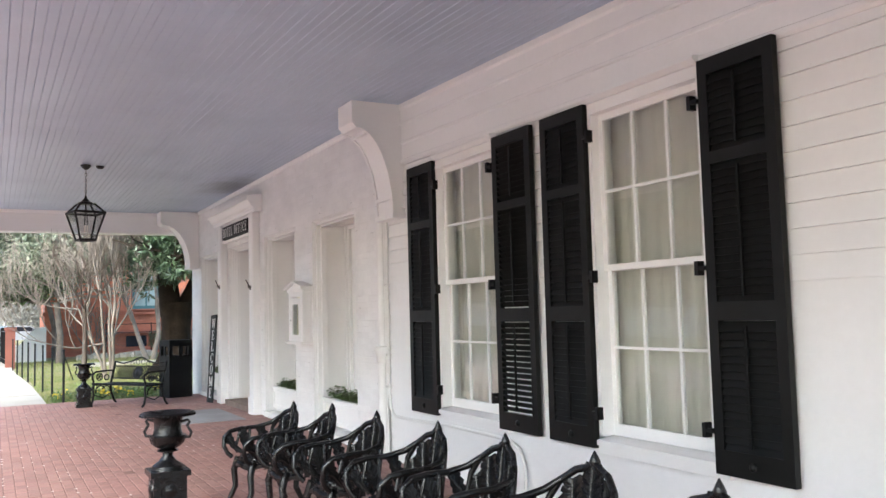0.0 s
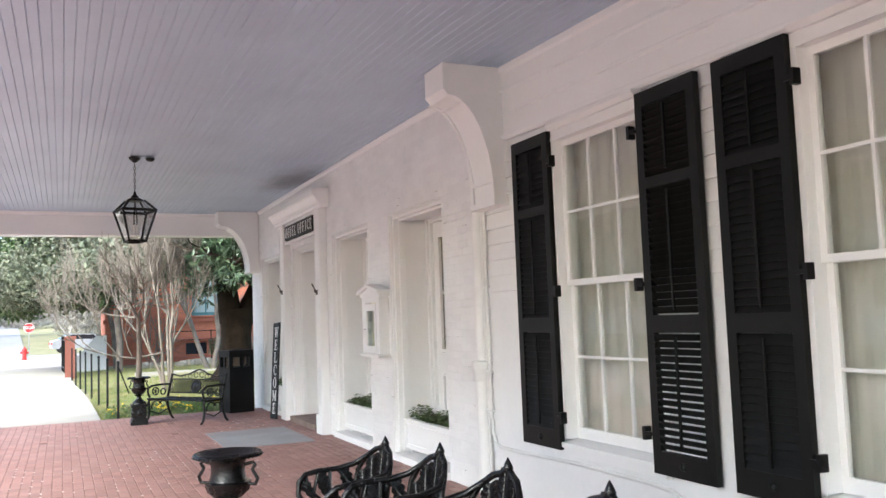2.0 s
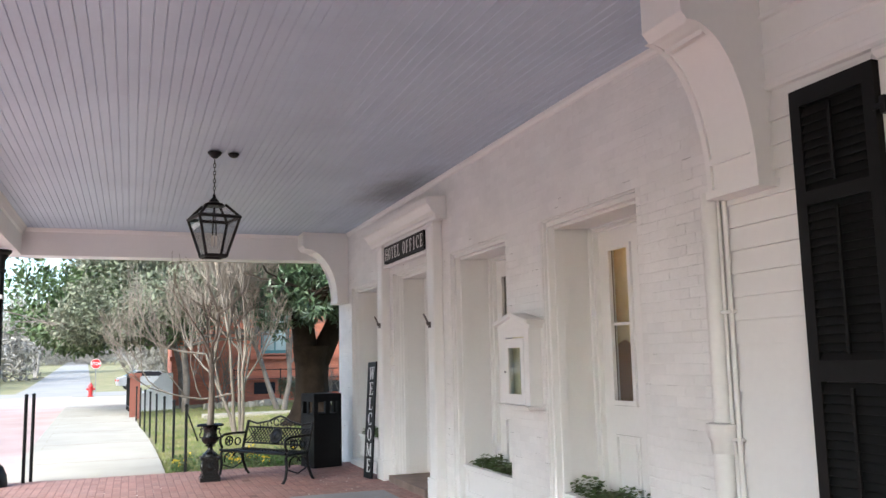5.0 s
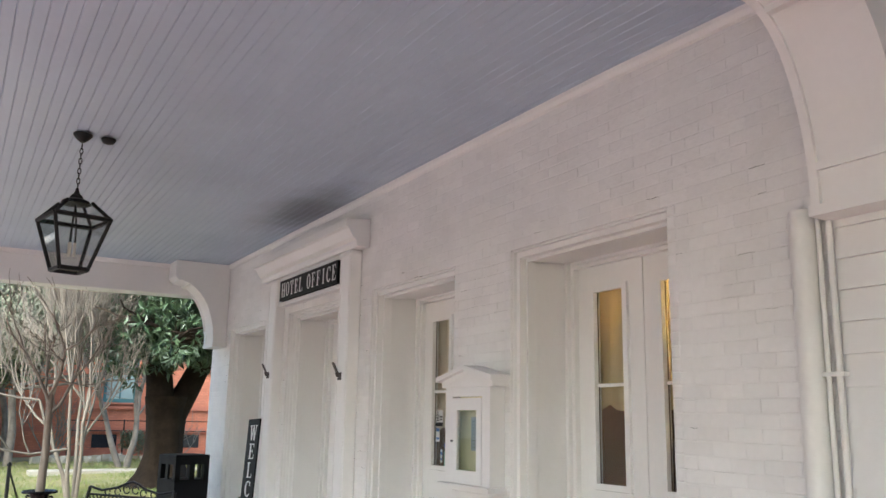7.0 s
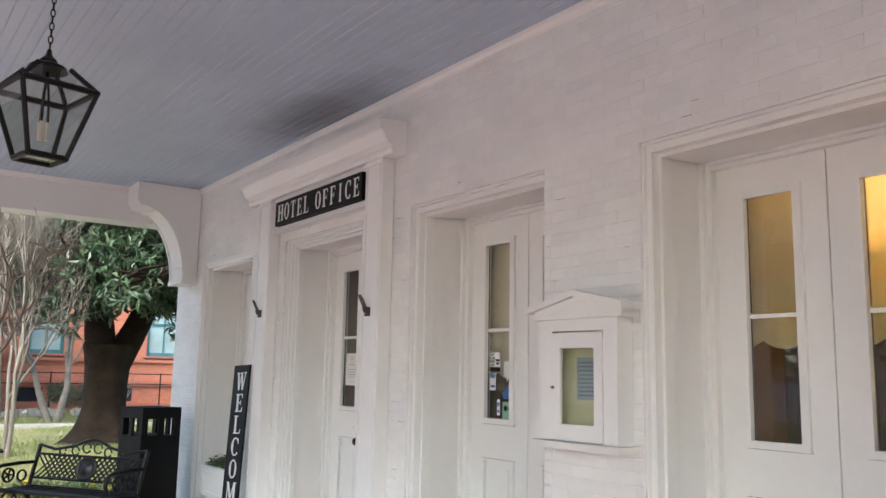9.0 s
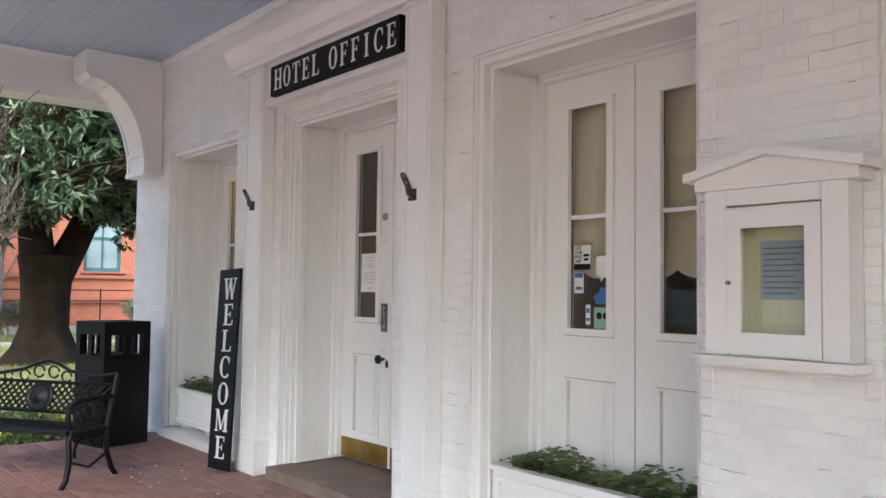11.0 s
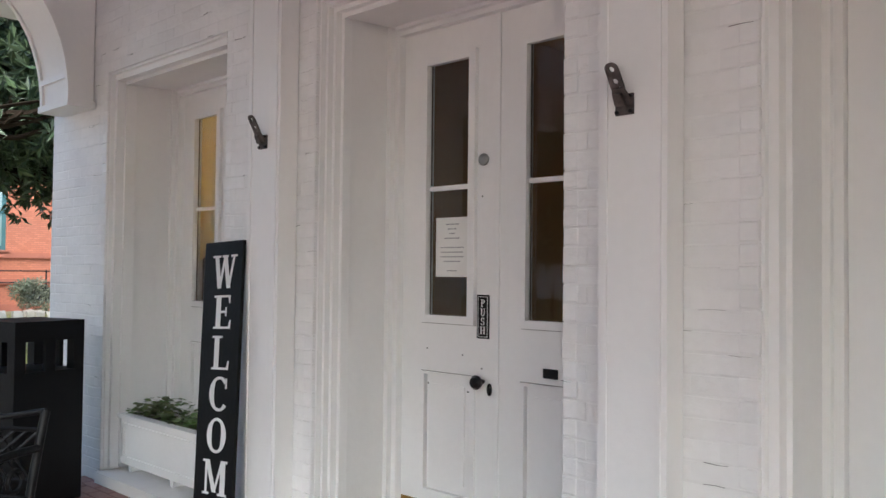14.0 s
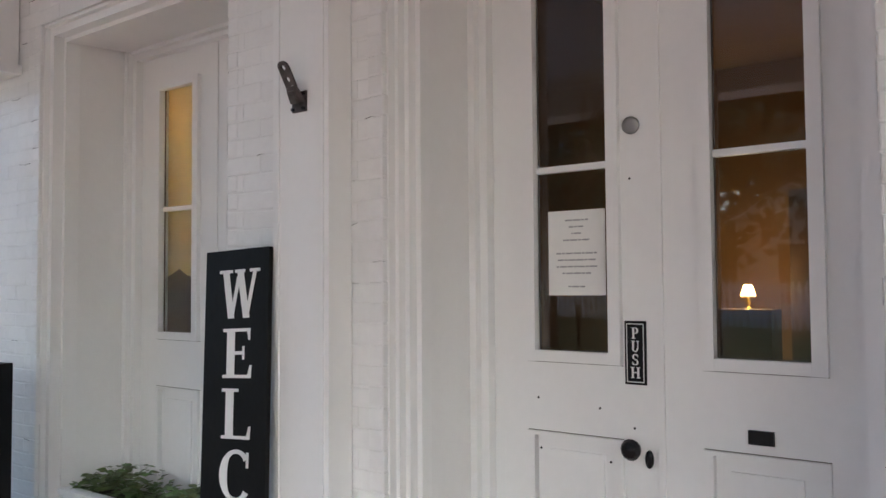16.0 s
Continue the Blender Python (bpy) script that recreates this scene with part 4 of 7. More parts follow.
t = sticker("app_sticker", "black and white window sticker about a free app", LETTER, 0.345, 0.475, 1.665, 1.815, ((0.345, 0.475, 1.665, 1.70), (0.36, 0.395, 1.72, 1.735), (0.355, 0.40, 1.745, 1.76)), SIGNBLACK)
for k, s in enumerate(("GET", "OUR", "FREE", "APP")):
    words(s, 0.028, SIGNBLACK, t, on_wall(DF + 0.0108, W2 + 0.44, 1.797 - 0.027 * k), "letter", 0.0005)
sticker("member_sticker", "white and blue membership sticker", LETTER, 0.40, 0.475, 1.52, 1.65, ((0.405, 0.47, 1.615, 1.645), (0.41, 0.46, 1.54, 1.56)), BLUE)
sticker("slim_sticker", "narrow white window sticker", LETTER, 0.345, 0.38, 1.33, 1.45, ((0.35, 0.375, 1.35, 1.37), (0.35, 0.375, 1.40, 1.43)), BLUE)
t = sticker("owl_sticker", "pale green square travel sticker", GREENST, 0.185, 0.315, 1.30, 1.435)
for d in (0.225, 0.275):
    bm = bmesh.new()
    lathe(bm, [(0.022, 0), (0.022, 0.001)], 0, 0, 16)
    for v in bm.verts:
        v.co = Vector((DF + 0.0115 - v.co.z, W2 + d + v.co.x, 1.385 + v.co.y))
    part("ring", bm, SIGNBLACK, t)
t = thing("speech_bubble_sticker", (DF + 0.012, W2 + 0.25, 1.60), "white speech bubble window sticker", "sticker", "stickers in the glass")
bm = bmesh.new()
prism(bm, [(W2 + 0.20, 1.62), (W2 + 0.235, 1.62), (W2 + 0.265, 1.585), (W2 + 0.265, 1.62), (W2 + 0.30, 1.63), (W2 + 0.30, 1.735), (W2 + 0.29, 1.745), (W2 + 0.21, 1.745), (W2 + 0.20, 1.735)], "x", DF + 0.012, DF + 0.0135)
part("sheet", bm, PAPER, t)
t = thing("blue_sticker", (DF + 0.012, W2 + 0.25, 1.45), "torn blue window sticker", "sticker", "stickers in the glass")
bm = bmesh.new()
prism(bm, [(W2 + 0.185, 1.46), (W2 + 0.30, 1.455), (W2 + 0.32, 1.50), (W2 + 0.28, 1.525), (W2 + 0.26, 1.56), (W2 + 0.22, 1.545), (W2 + 0.19, 1.55)], "x", DF + 0.012, DF + 0.0135)
part("sheet", bm, BLUE, t)

# planters in three openings
def planter(c):
    t = thing("window_planter", (4.66, c, 0.075), "white wooden planter box with low green herbs in a doorway", "planter", "doorway planters")
    bm = bmesh.new()
    box(bm, 4.575, 4.60, c - 0.70, c + 0.70, 0.135, 0.465)
    part("front_board", bm, TRIM, t)
    bm = bmesh.new()
    for d0, d1, q0, q1 in ((-0.66, 0.66, 0.40, 0.43), (-0.66, 0.66, 0.165, 0.195), (-0.66, -0.63, 0.1955, 0.3995), (0.63, 0.66, 0.1955, 0.3995)):
        box(bm, 4.559, 4.578, c + d0, c + d1, q0, q1)
    bevel_all(bm, 0.006)
    part("panel_moulding", bm, TRIM, t)
    bm = bmesh.new()
    box(bm, 4.545, 4.62, c - 0.702, c + 0.702, 0.465, 0.492)
    bevel_all(bm, 0.006)
    part("rim", bm, TRIM, t)
    bm = bmesh.new()
    for d in (-0.6, 0.0, 0.6):
        box(bm, 4.60, 4.92, c + d - 0.02, c + d + 0.02, 0.08, 0.135)
    box(bm, 4.60, 4.92, c - 0.70, c + 0.70, 0.135, 0.155)
    box(bm, 4.90, 4.92, c - 0.70, c + 0.70, 0.155, 0.46)
    part("trough", bm, TRIM, t)
    bx("soil", SOIL, t, 4.62, 4.90, c - 0.69, c + 0.69, 0.40, 0.445)
    rng = np.random.default_rng(int(c * 10))
    verts, faces = [], []
    for k in range(900):
        y = c + rng.uniform(-0.66, 0.66)
        clump = 0.07 + 0.10 * (0.5 + 0.5 * math.sin(y * 9 + 1.0)) * rng.uniform(0.6, 1.2)
        p = np.array([rng.uniform(4.60, 4.86), y, 0.46 + clump * rng.uniform(0.1, 1.0)])
        a = rng.uniform(0, 6.28)
        u = np.array([math.cos(a), math.sin(a), rng.uniform(-0.3, 0.5)])
        u /= np.linalg.norm(u)
        w = np.cross(u, (rng.uniform(-0.4, 0.4), rng.uniform(-0.4, 0.4), 1))
        w /= np.linalg.norm(w)
        s = rng.uniform(0.018, 0.034)
        i = len(verts)
        verts += [p - u * s, p + w * s * 0.8, p + u * s + np.array([0, 0, -0.006]), p - w * s * 0.8, p + u * s * 0.5 + w * s * 0.7, p + u * s * 0.5 - w * s * 0.7]
        faces += [(i, i + 1, i + 4, i + 2), (i, i + 2, i + 5, i + 3)]
    me = bpy.data.meshes.new("foliage")
    me.from_pydata([tuple(v) for v in verts], [], faces)
    me.materials.append(HERB)
    ob = new("foliage", me)
    ob.parent = t
    ob.matrix_parent_inverse = t.matrix_basis.inverted()
    tagged(ob, "low trailing green herbs", kind="stuff")


for i in (0, 1, 3):
    planter(OPEN[i])

# notice case on the pier between the first two pairs
t = thing("notice_case", (4.47, 12.485, 1.24), "white wooden notice case with a pediment and a paper inside", "notice case")
ya, yb, xf = 12.175, 12.795, 4.335
bm = bmesh.new()
box(bm, xf + 0.02, 4.467, ya, ya + 0.02, 1.26, 1.97)
box(bm, xf + 0.02, 4.467, yb - 0.02, yb, 1.26, 1.97)
box(bm, xf + 0.02, 4.467, ya + 0.02, yb - 0.02, 1.26, 1.28)
box(bm, xf + 0.02, 4.467, ya + 0.02, yb - 0.02, 1.95, 1.97)
part("body", bm, TRIM, t)
for a, b in ((ya - 0.004, ya + 0.10), (yb - 0.10, yb + 0.004)):
    bx("pilaster", TRIM, t, xf, xf + 0.019, a, b, 1.262, 1.97, bevel=0.003)
bx("head_board", TRIM, t, xf, xf + 0.019, ya + 0.101, yb - 0.101, 1.90, 1.97)
bm = bmesh.new()
for dims in ((ya + 0.104, ya + 0.17, 1.268, 1.89), (yb - 0.17, yb - 0.104, 1.268, 1.89), (ya + 0.17, yb - 0.17, 1.80, 1.89), (ya + 0.17, yb - 0.17, 1.268, 1.36)):
    box(bm, xf - 0.006, xf + 0.016, *dims)
door = part("door", bm, TRIM, t, "hinged glazed door of the case")
ob = bx("pane", GLASS, door, xf + 0.005, xf + 0.008, ya + 0.17, yb - 0.17, 1.36, 1.80)
ob.visible_shadow = False
bm = bmesh.new()
tube(bm, [(xf - 0.006, yb - 0.115, 1.57), (xf - 0.022, yb - 0.115, 1.57)], 0.009)
part("knob", bm, STEEL, door)
bx("backing", CREAM, t, 4.453, 4.466, ya + 0.021, yb - 0.021, 1.281, 1.949)
bx("notice", NOTICE, t, 4.446, 4.4525, 12.39, 12.60, 1.50, 1.75, label="pale blue printed notice")
for k in range(9):
    bx("text_line", INK, t, 4.4445, 4.4458, 12.405 + 0.02 * (k % 3), 12.585, 1.715 - k * 0.024, 1.721 - k * 0.024)
bm = bmesh.new()
prism(bm, [(ya - 0.05, 1.971), (yb + 0.05, 1.971), (yb + 0.05, 2.02), (12.485, 2.10), (ya - 0.05, 2.02)], "x", xf - 0.01, 4.467)
part("pediment", bm, TRIM, t)
for s in (-1, 1):
    bm = bmesh.new()
    e = yb + 0.085 if s > 0 else ya - 0.085
    prism(bm, [(12.485, 2.10), (e, 2.012), (e, 2.05), (12.485, 2.135)], "x", xf - 0.05, 4.467)
    part("roof_slope", bm, TRIM, t)
bm = bmesh.new()
prism(bm, [(ya + 0.06, 1.99), (yb - 0.06, 1.99), (yb - 0.06, 2.0), (12.485, 2.075), (ya + 0.06, 2.0)], "x", xf - 0.013, xf - 0.0102)
part("tympanum", bm, WHITE, t)
bm = bmesh.new()
box(bm, xf - 0.05, 4.467, ya - 0.05, yb + 0.05, 1.245, 1.259)
box(bm, xf - 0.03, 4.467, ya - 0.03, yb + 0.03, 1.222, 1.245)
part("shelf", bm, TRIM, t)

# leaning welcome board
t = thing("welcome_board", (4.31, 17.60, 0.0), "tall black wooden board lettered WELCOME leaning by the door", "sign")
low, top = Vector((4.19, 17.395, 0.0)), Vector((4.306, 17.49, 1.690))
up = (top - low).normalized()
across = Vector((0.10, -1, 0.0)).normalized()
across = (across - up * across.dot(up)).normalized()
out = across.cross(up)
base = Matrix(((across.x, up.x, out.x, low.x), (across.y, up.y, out.y, low.y), (across.z, up.z, out.z, low.z), (0, 0, 0, 1)))
bm = bmesh.new()
box(bm, -0.165, 0.165, 0.0, 1.70, -0.022, 0.0)
bevel_all(bm, 0.003)
bm.transform(base)
part("board", bm, SIGNBLACK, t)
for k, ch in enumerate("WELCOME"):
    serif_letter(ch, 0.185, LETTER, t, base @ Matrix.Translation((0.012 if ch != "W" else 0.018, 1.53 - k * 0.224, 0.0005)), 0.0015, 1.10)

# ---- downpipe and conduit on the wall ----
t = thing("downpipe", (4.42, 9.45, 0.0), "thick white painted iron downpipe with a fluted collar", "pipe")
bm = bmesh.new()
lathe(bm, [(0.075, 0.0), (0.075, 1.13)], 4.42, 9.575, 20)
part("lower_pipe", bm, PIPEWHITE, t, smooth=50)
bm = bmesh.new()
lathe(bm, [(0.07, 1.07), (0.085, 1.09), (0.085, 1.15), (0.10, 1.17), (0.112, 1.235), (0.112, 1.26), (0.08, 1.265)], 4.42, 9.575, 24, 12, 0.02)
part("collar", bm, PIPEWHITE, t, smooth=50)
bm = bmesh.new()
lathe(bm, [(0.062, 1.267), (0.062, 2.74)], 4.42, 9.575, 20)
part("upper_pipe", bm, PIPEWHITE, t, smooth=50)
t = thing("conduit", (4.40, 9.43, 0.4), "thin white electrical conduit bent along the wall", "conduit")
bm = bmesh.new()
tube(bm, [(4.42, 9.435, 2.69), (4.42, 9.435, 1.2), (4.42, 9.43, 0.74), (4.42, 9.41, 0.60), (4.42, 9.36, 0.52), (4.42, 9.27, 0.495), (4.41, 8.9, 0.50), (4.40, 8.0, 0.53), (4.40, 7.1, 0.525), (4.40, 6.9, 0.51), (4.39, 6.75, 0.46), (4.39, 6.68, 0.34), (4.39, 6.67, 0.0)], 0.016, 8)
part("run", bm, PIPEWHITE, t, smooth=60)
bm = bmesh.new()
tube(bm, [(4.42, 9.49, 2.69), (4.42, 9.49, 1.3), (4.42, 9.485, 1.2), (4.41, 9.46, 1.05), (4.41, 9.46, 0.0)], 0.013, 8)
part("second_run", bm, PIPEWHITE, t, smooth=60)
for z in (1.95, 1.16, 0.80):
    bm = bmesh.new()
    box(bm, 4.40, 4.44, 9.40, 9.515, z, z + 0.02)
    part("strap", bm, PIPEWHITE, t)

# ---- columns ----
def column(y):
    x = -0.87 - 0.03 * max(0.0, y - 14.65)
    t = thing("iron_column", (x, y, 0.0), "slender black cast iron porch column", "column", "porch columns")
    bm = bmesh.new()
    lathe(bm, [(0.23, -0.02), (0.23, 0.05), (0.215, 0.16), (0.17, 0.27), (0.10, 0.34), (0.085, 0.42)], x, y, 20)
    part("base", bm, IRONM, t, smooth=50)
    bm = bmesh.new()
    lathe(bm, [(0.075, 0.42), (0.07, 1.5), (0.06, 3.15)], x, y, 14, 7, 0.03)
    part("shaft", bm, IRONM, t, smooth=50)
    bm = bmesh.new()
    lathe(bm, [(0.062, 3.15), (0.085, 3.17), (0.085, 3.20), (0.065, 3.22), (0.07, 3.34), (0.11, 3.40), (0.11, 3.42), (0.15, 3.46), (0.15, 3.50)], x, y, 16)
    part("capital", bm, IRONM, t, smooth=40)
    return t


for y in (19.25, 14.65, 10.05, 5.45, 0.85, -3.75):
    column(y)
t = thing("downspout", (-1.1, 19.0, 0.0), "white square metal downspout strapped to a column", "downspout")
bm = bmesh.new()
tube(bm, [(-1.50, 18.95, 3.22), (-1.20, 18.98, 3.16), (-1.10, 19.0, 3.02), (-1.10, 19.0, 0.42), (-1.13, 18.98, 0.28), (-1.46, 18.75, 0.06)], 0.055, 4)
part("pipe", bm, PIPEWHITE, t)
for z in (0.62, 2.75):
    bm = bmesh.new()
    box(bm, -1.165, -0.93, 18.94, 19.24, z, z + 0.05)
    part("strap", bm, PIPEWHITE, t)
for dy in (0.0, 0.35):
    t = thing("rope_post", (-0.60 + dy * 0.2, 19.5 + dy, 0), "plain black steel post at the porch edge", "post", "black posts")
    bm = bmesh.new()
    tube(bm, [(-0.60 + dy * 0.2, 19.5 + dy, -0.06), (-0.60 + dy * 0.2, 19.5 + dy, 1.29)], 0.026, 8)
    part("bar", bm, IRONM, t)
    bm = bmesh.new()
    lathe(bm, [(0.03, 1.29), (0.03, 1.31), (0.012, 1.325)], -0.60 + dy * 0.2, 19.5 + dy, 8)
    part("cap", bm, IRONM, t)
t = thing("ash_bin", (-1.42, 19.3, -0.1), "small black street bin with red and white bands", "bin")
for n_, m_, a, b in (("body", BINBLACK, -0.1, 0.22), ("red_band", SIGNRED, 0.22, 0.28), ("white_band", LETTER, 0.28, 0.33), ("top", BINBLACK, 0.33, 0.45)):
    bm = bmesh.new()
    lathe(bm, [(0.10, a), (0.10, b)], -1.42, 19.3, 14)
    part(n_, bm, m_, t)

# ---- lantern ----
def lantern(x, y):
    t = thing("hanging_lantern", (x, y, 2.8), "black framed glass porch lantern hanging on a chain", "lantern")
    bm = bmesh.new()
    lathe(bm, [(0.02, 3.90), (0.05, 3.925), (0.075, 3.955), (0.075, 3.969)], x, y, 16)
    part("canopy", bm, IRONM, t, smooth=40)
    link = 0
    z = 3.89
    while z > 3.50:
        bm = bmesh.new()
        pl, oth = ("xz", y) if link % 2 else ("yz", x)
        c = (x if link % 2 else y, z - 0.025)
        pts = [(c[0] + 0.012 * math.cos(a), c[1] + 0.026 * math.sin(a)) for a in [k * math.pi / 5 for k in range(11)]]
        tube(bm, [((u, oth, v) if pl == "xz" else (oth, u, v)) for u, v in pts], 0.004, 5, caps=False)
        part("chain_link", bm, IRONM, t)
        z -= 0.042
        link += 1
    bm = bmesh.new()
    lathe(bm, [(0.115, 3.375), (0.105, 3.40), (0.05, 3.425), (0.05, 3.44), (0.02, 3.47), (0.012, 3.505)], x, y, 12)
    part("cap", bm, IRONM, t, smooth=40)
    rot = Matrix.Translation((x, y, 0)) @ Matrix.Rotation(radians(12), 4, 'Z')
    R = {2.84: 0.108, 3.245: 0.215, 3.385: 0.095}
    def cor(z, k):
        r = R[z]
        return rot @ Vector(((r, r, z), (-r, r, z), (-r, -r, z), (r, -r, z))[k])
    for za, zb_ in ((2.84, 3.245), (3.245, 3.385)):
        for k in range(4):
            bm = bmesh.new()
            tube(bm, [cor(za, k), cor(zb_, k)], 0.015, 6)
            part("corner_bar", bm, IRONM, t)
            bm = bmesh.new()
            v = [bm.verts.new(p) for p in (cor(za, k), cor(za, (k + 1) % 4), cor(zb_, (k + 1) % 4), cor(zb_, k))]
            bm.faces.new(v)
            ob = part("pane", bm, LAMPGLASS, t)
            ob.visible_shadow = False
    for z_ in (2.84, 3.245):
        for k in range(4):
            bm = bmesh.new()
            tube(bm, [cor(z_, k), cor(z_, (k + 1) % 4)], 0.019, 6)
            part("rim_bar", bm, IRONM, t)
    bm = bmesh.new()
    v = [bm.verts.new(cor(2.84, k) - Vector((0, 0, 0.004))) for k in range(4)]
    bm.faces.new(v)
    part("floor_pane", bm, LAMPGLASS, t)
    for k in range(3):
        a = k * 2.1
        bm = bmesh.new()
        tube(bm, [(x, y, 3.37), (x + 0.02 * math.cos(a), y + 0.02 * math.sin(a), 3.20), (x + 0.025 * math.cos(a), y + 0.025 * math.sin(a), 3.06)], 0.007, 6)
        part("lamp_arm", bm, IRONM, t)
        bm = bmesh.new()
        lathe(bm, [(0.010, 2.95), (0.012, 3.04), (0.012, 3.06)], x + 0.025 * math.cos(a), y + 0.025 * math.sin(a), 8)
        part("candle_bulb", bm, CURTAIN, t)


lantern(1.67, 14.2)
t = thing("smoke_detector", (1.86, 14.22, 3.94), "small dark round detector on the ceiling", "detector")
bm = bmesh.new()
lathe(bm, [(0.02, 3.925), (0.045, 3.935), (0.06, 3.96), (0.06, 3.969)], 1.87, 14.22, 16)
part("body", bm, IRONM, t, smooth=40)


# ---- urns on pedestals ----
def urn(x, y):
    t = thing("garden_urn", (x, y, 0), "black cast iron urn with scroll handles on a square pedestal", "urn", "iron urns")
    bm = bmesh.new()
    box(bm, x - 0.15, x + 0.15, y - 0.15, y + 0.15, 0.0, 0.06)
    box(bm, x - 0.135, x + 0.135, y - 0.135, y + 0.135, 0.06, 0.09)
    box(bm, x - 0.12, x + 0.12, y - 0.12, y + 0.12, 0.09, 0.30)
    box(bm, x - 0.145, x + 0.145, y - 0.145, y + 0.145, 0.30, 0.345)
    bevel_all(bm, 0.006)
    ped = part("pedestal", bm, IRON, t)
    for k in range(4):
        bm = bmesh.new()
        lathe(bm, [(0.075, 0.0), (0.07, 0.012), (0.045, 0.008), (0.03, 0.02), (0.0, 0.022)], 0, 0, 12)
        m = Matrix.Translation((x, y, 0.195)) @ Matrix.Rotation(k * math.pi / 2, 4, 'Z') @ Matrix.Translation((0.118, 0, 0)) @ Matrix.Rotation(math.pi / 2, 4, 'Y')
        bm.transform(m)
        part("relief_rosette", bm, IRON, ped, smooth=50)
    bm = bmesh.new()
    lathe(bm, [(0.12, 0.345), (0.115, 0.375), (0.065, 0.41), (0.038, 0.45), (0.038, 0.475), (0.075, 0.485), (0.078, 0.495), (0.045, 0.505)], x, y, 24)
    part("foot", bm, IRON, t, smooth=45)
    bm = bmesh.new()
    lathe(bm, [(0.045, 0.505), (0.085, 0.52), (0.118, 0.555), (0.130, 0.595)], x, y, 48, 16, 0.04)
    part("fluted_bowl", bm, IRON, t, smooth=50)
    bm = bmesh.new()
    lathe(bm, [(0.130, 0.595), (0.135, 0.60), (0.135, 0.612), (0.11, 0.62), (0.100, 0.66), (0.100, 0.715), (0.115, 0.75), (0.155, 0.77), (0.198, 0.775), (0.204, 0.785), (0.195, 0.795), (0.175, 0.79), (0.14, 0.765), (0.10, 0.75), (0.02, 0.745)], x, y, 32)
    part("body", bm, IRON, t, smooth=45)
    bm = bmesh.new()
    for k in range(40):
        a = 2 * math.pi * k / 40
        lathe(bm, [(0.004, 0.766), (0.012, 0.772), (0.004, 0.782)], x + 0.198 * math.cos(a), y + 0.198 * math.sin(a), 6)
    part("egg_rim", bm, IRON, t, "beaded rim", kind="stuff")
    for s in (-1, 1):
        bm = bmesh.new()
        pts = [(0.14, 0.60), (0.185, 0.60), (0.20, 0.635), (0.18, 0.665), (0.165, 0.69), (0.185, 0.72), (0.17, 0.735), (0.115, 0.72)]
        tube(bm, [(x + s * p * 0.75, y - s * p * 0.66, q) for p, q in pts], 0.011, 8)
        part("handle", bm, IRON, t, smooth=60)
    return t


urn(1.80, 8.25).scale = (1.12, 1.12, 1.06)
urn(2.02, 18.3).scale = (0.96, 0.96, 1.04)


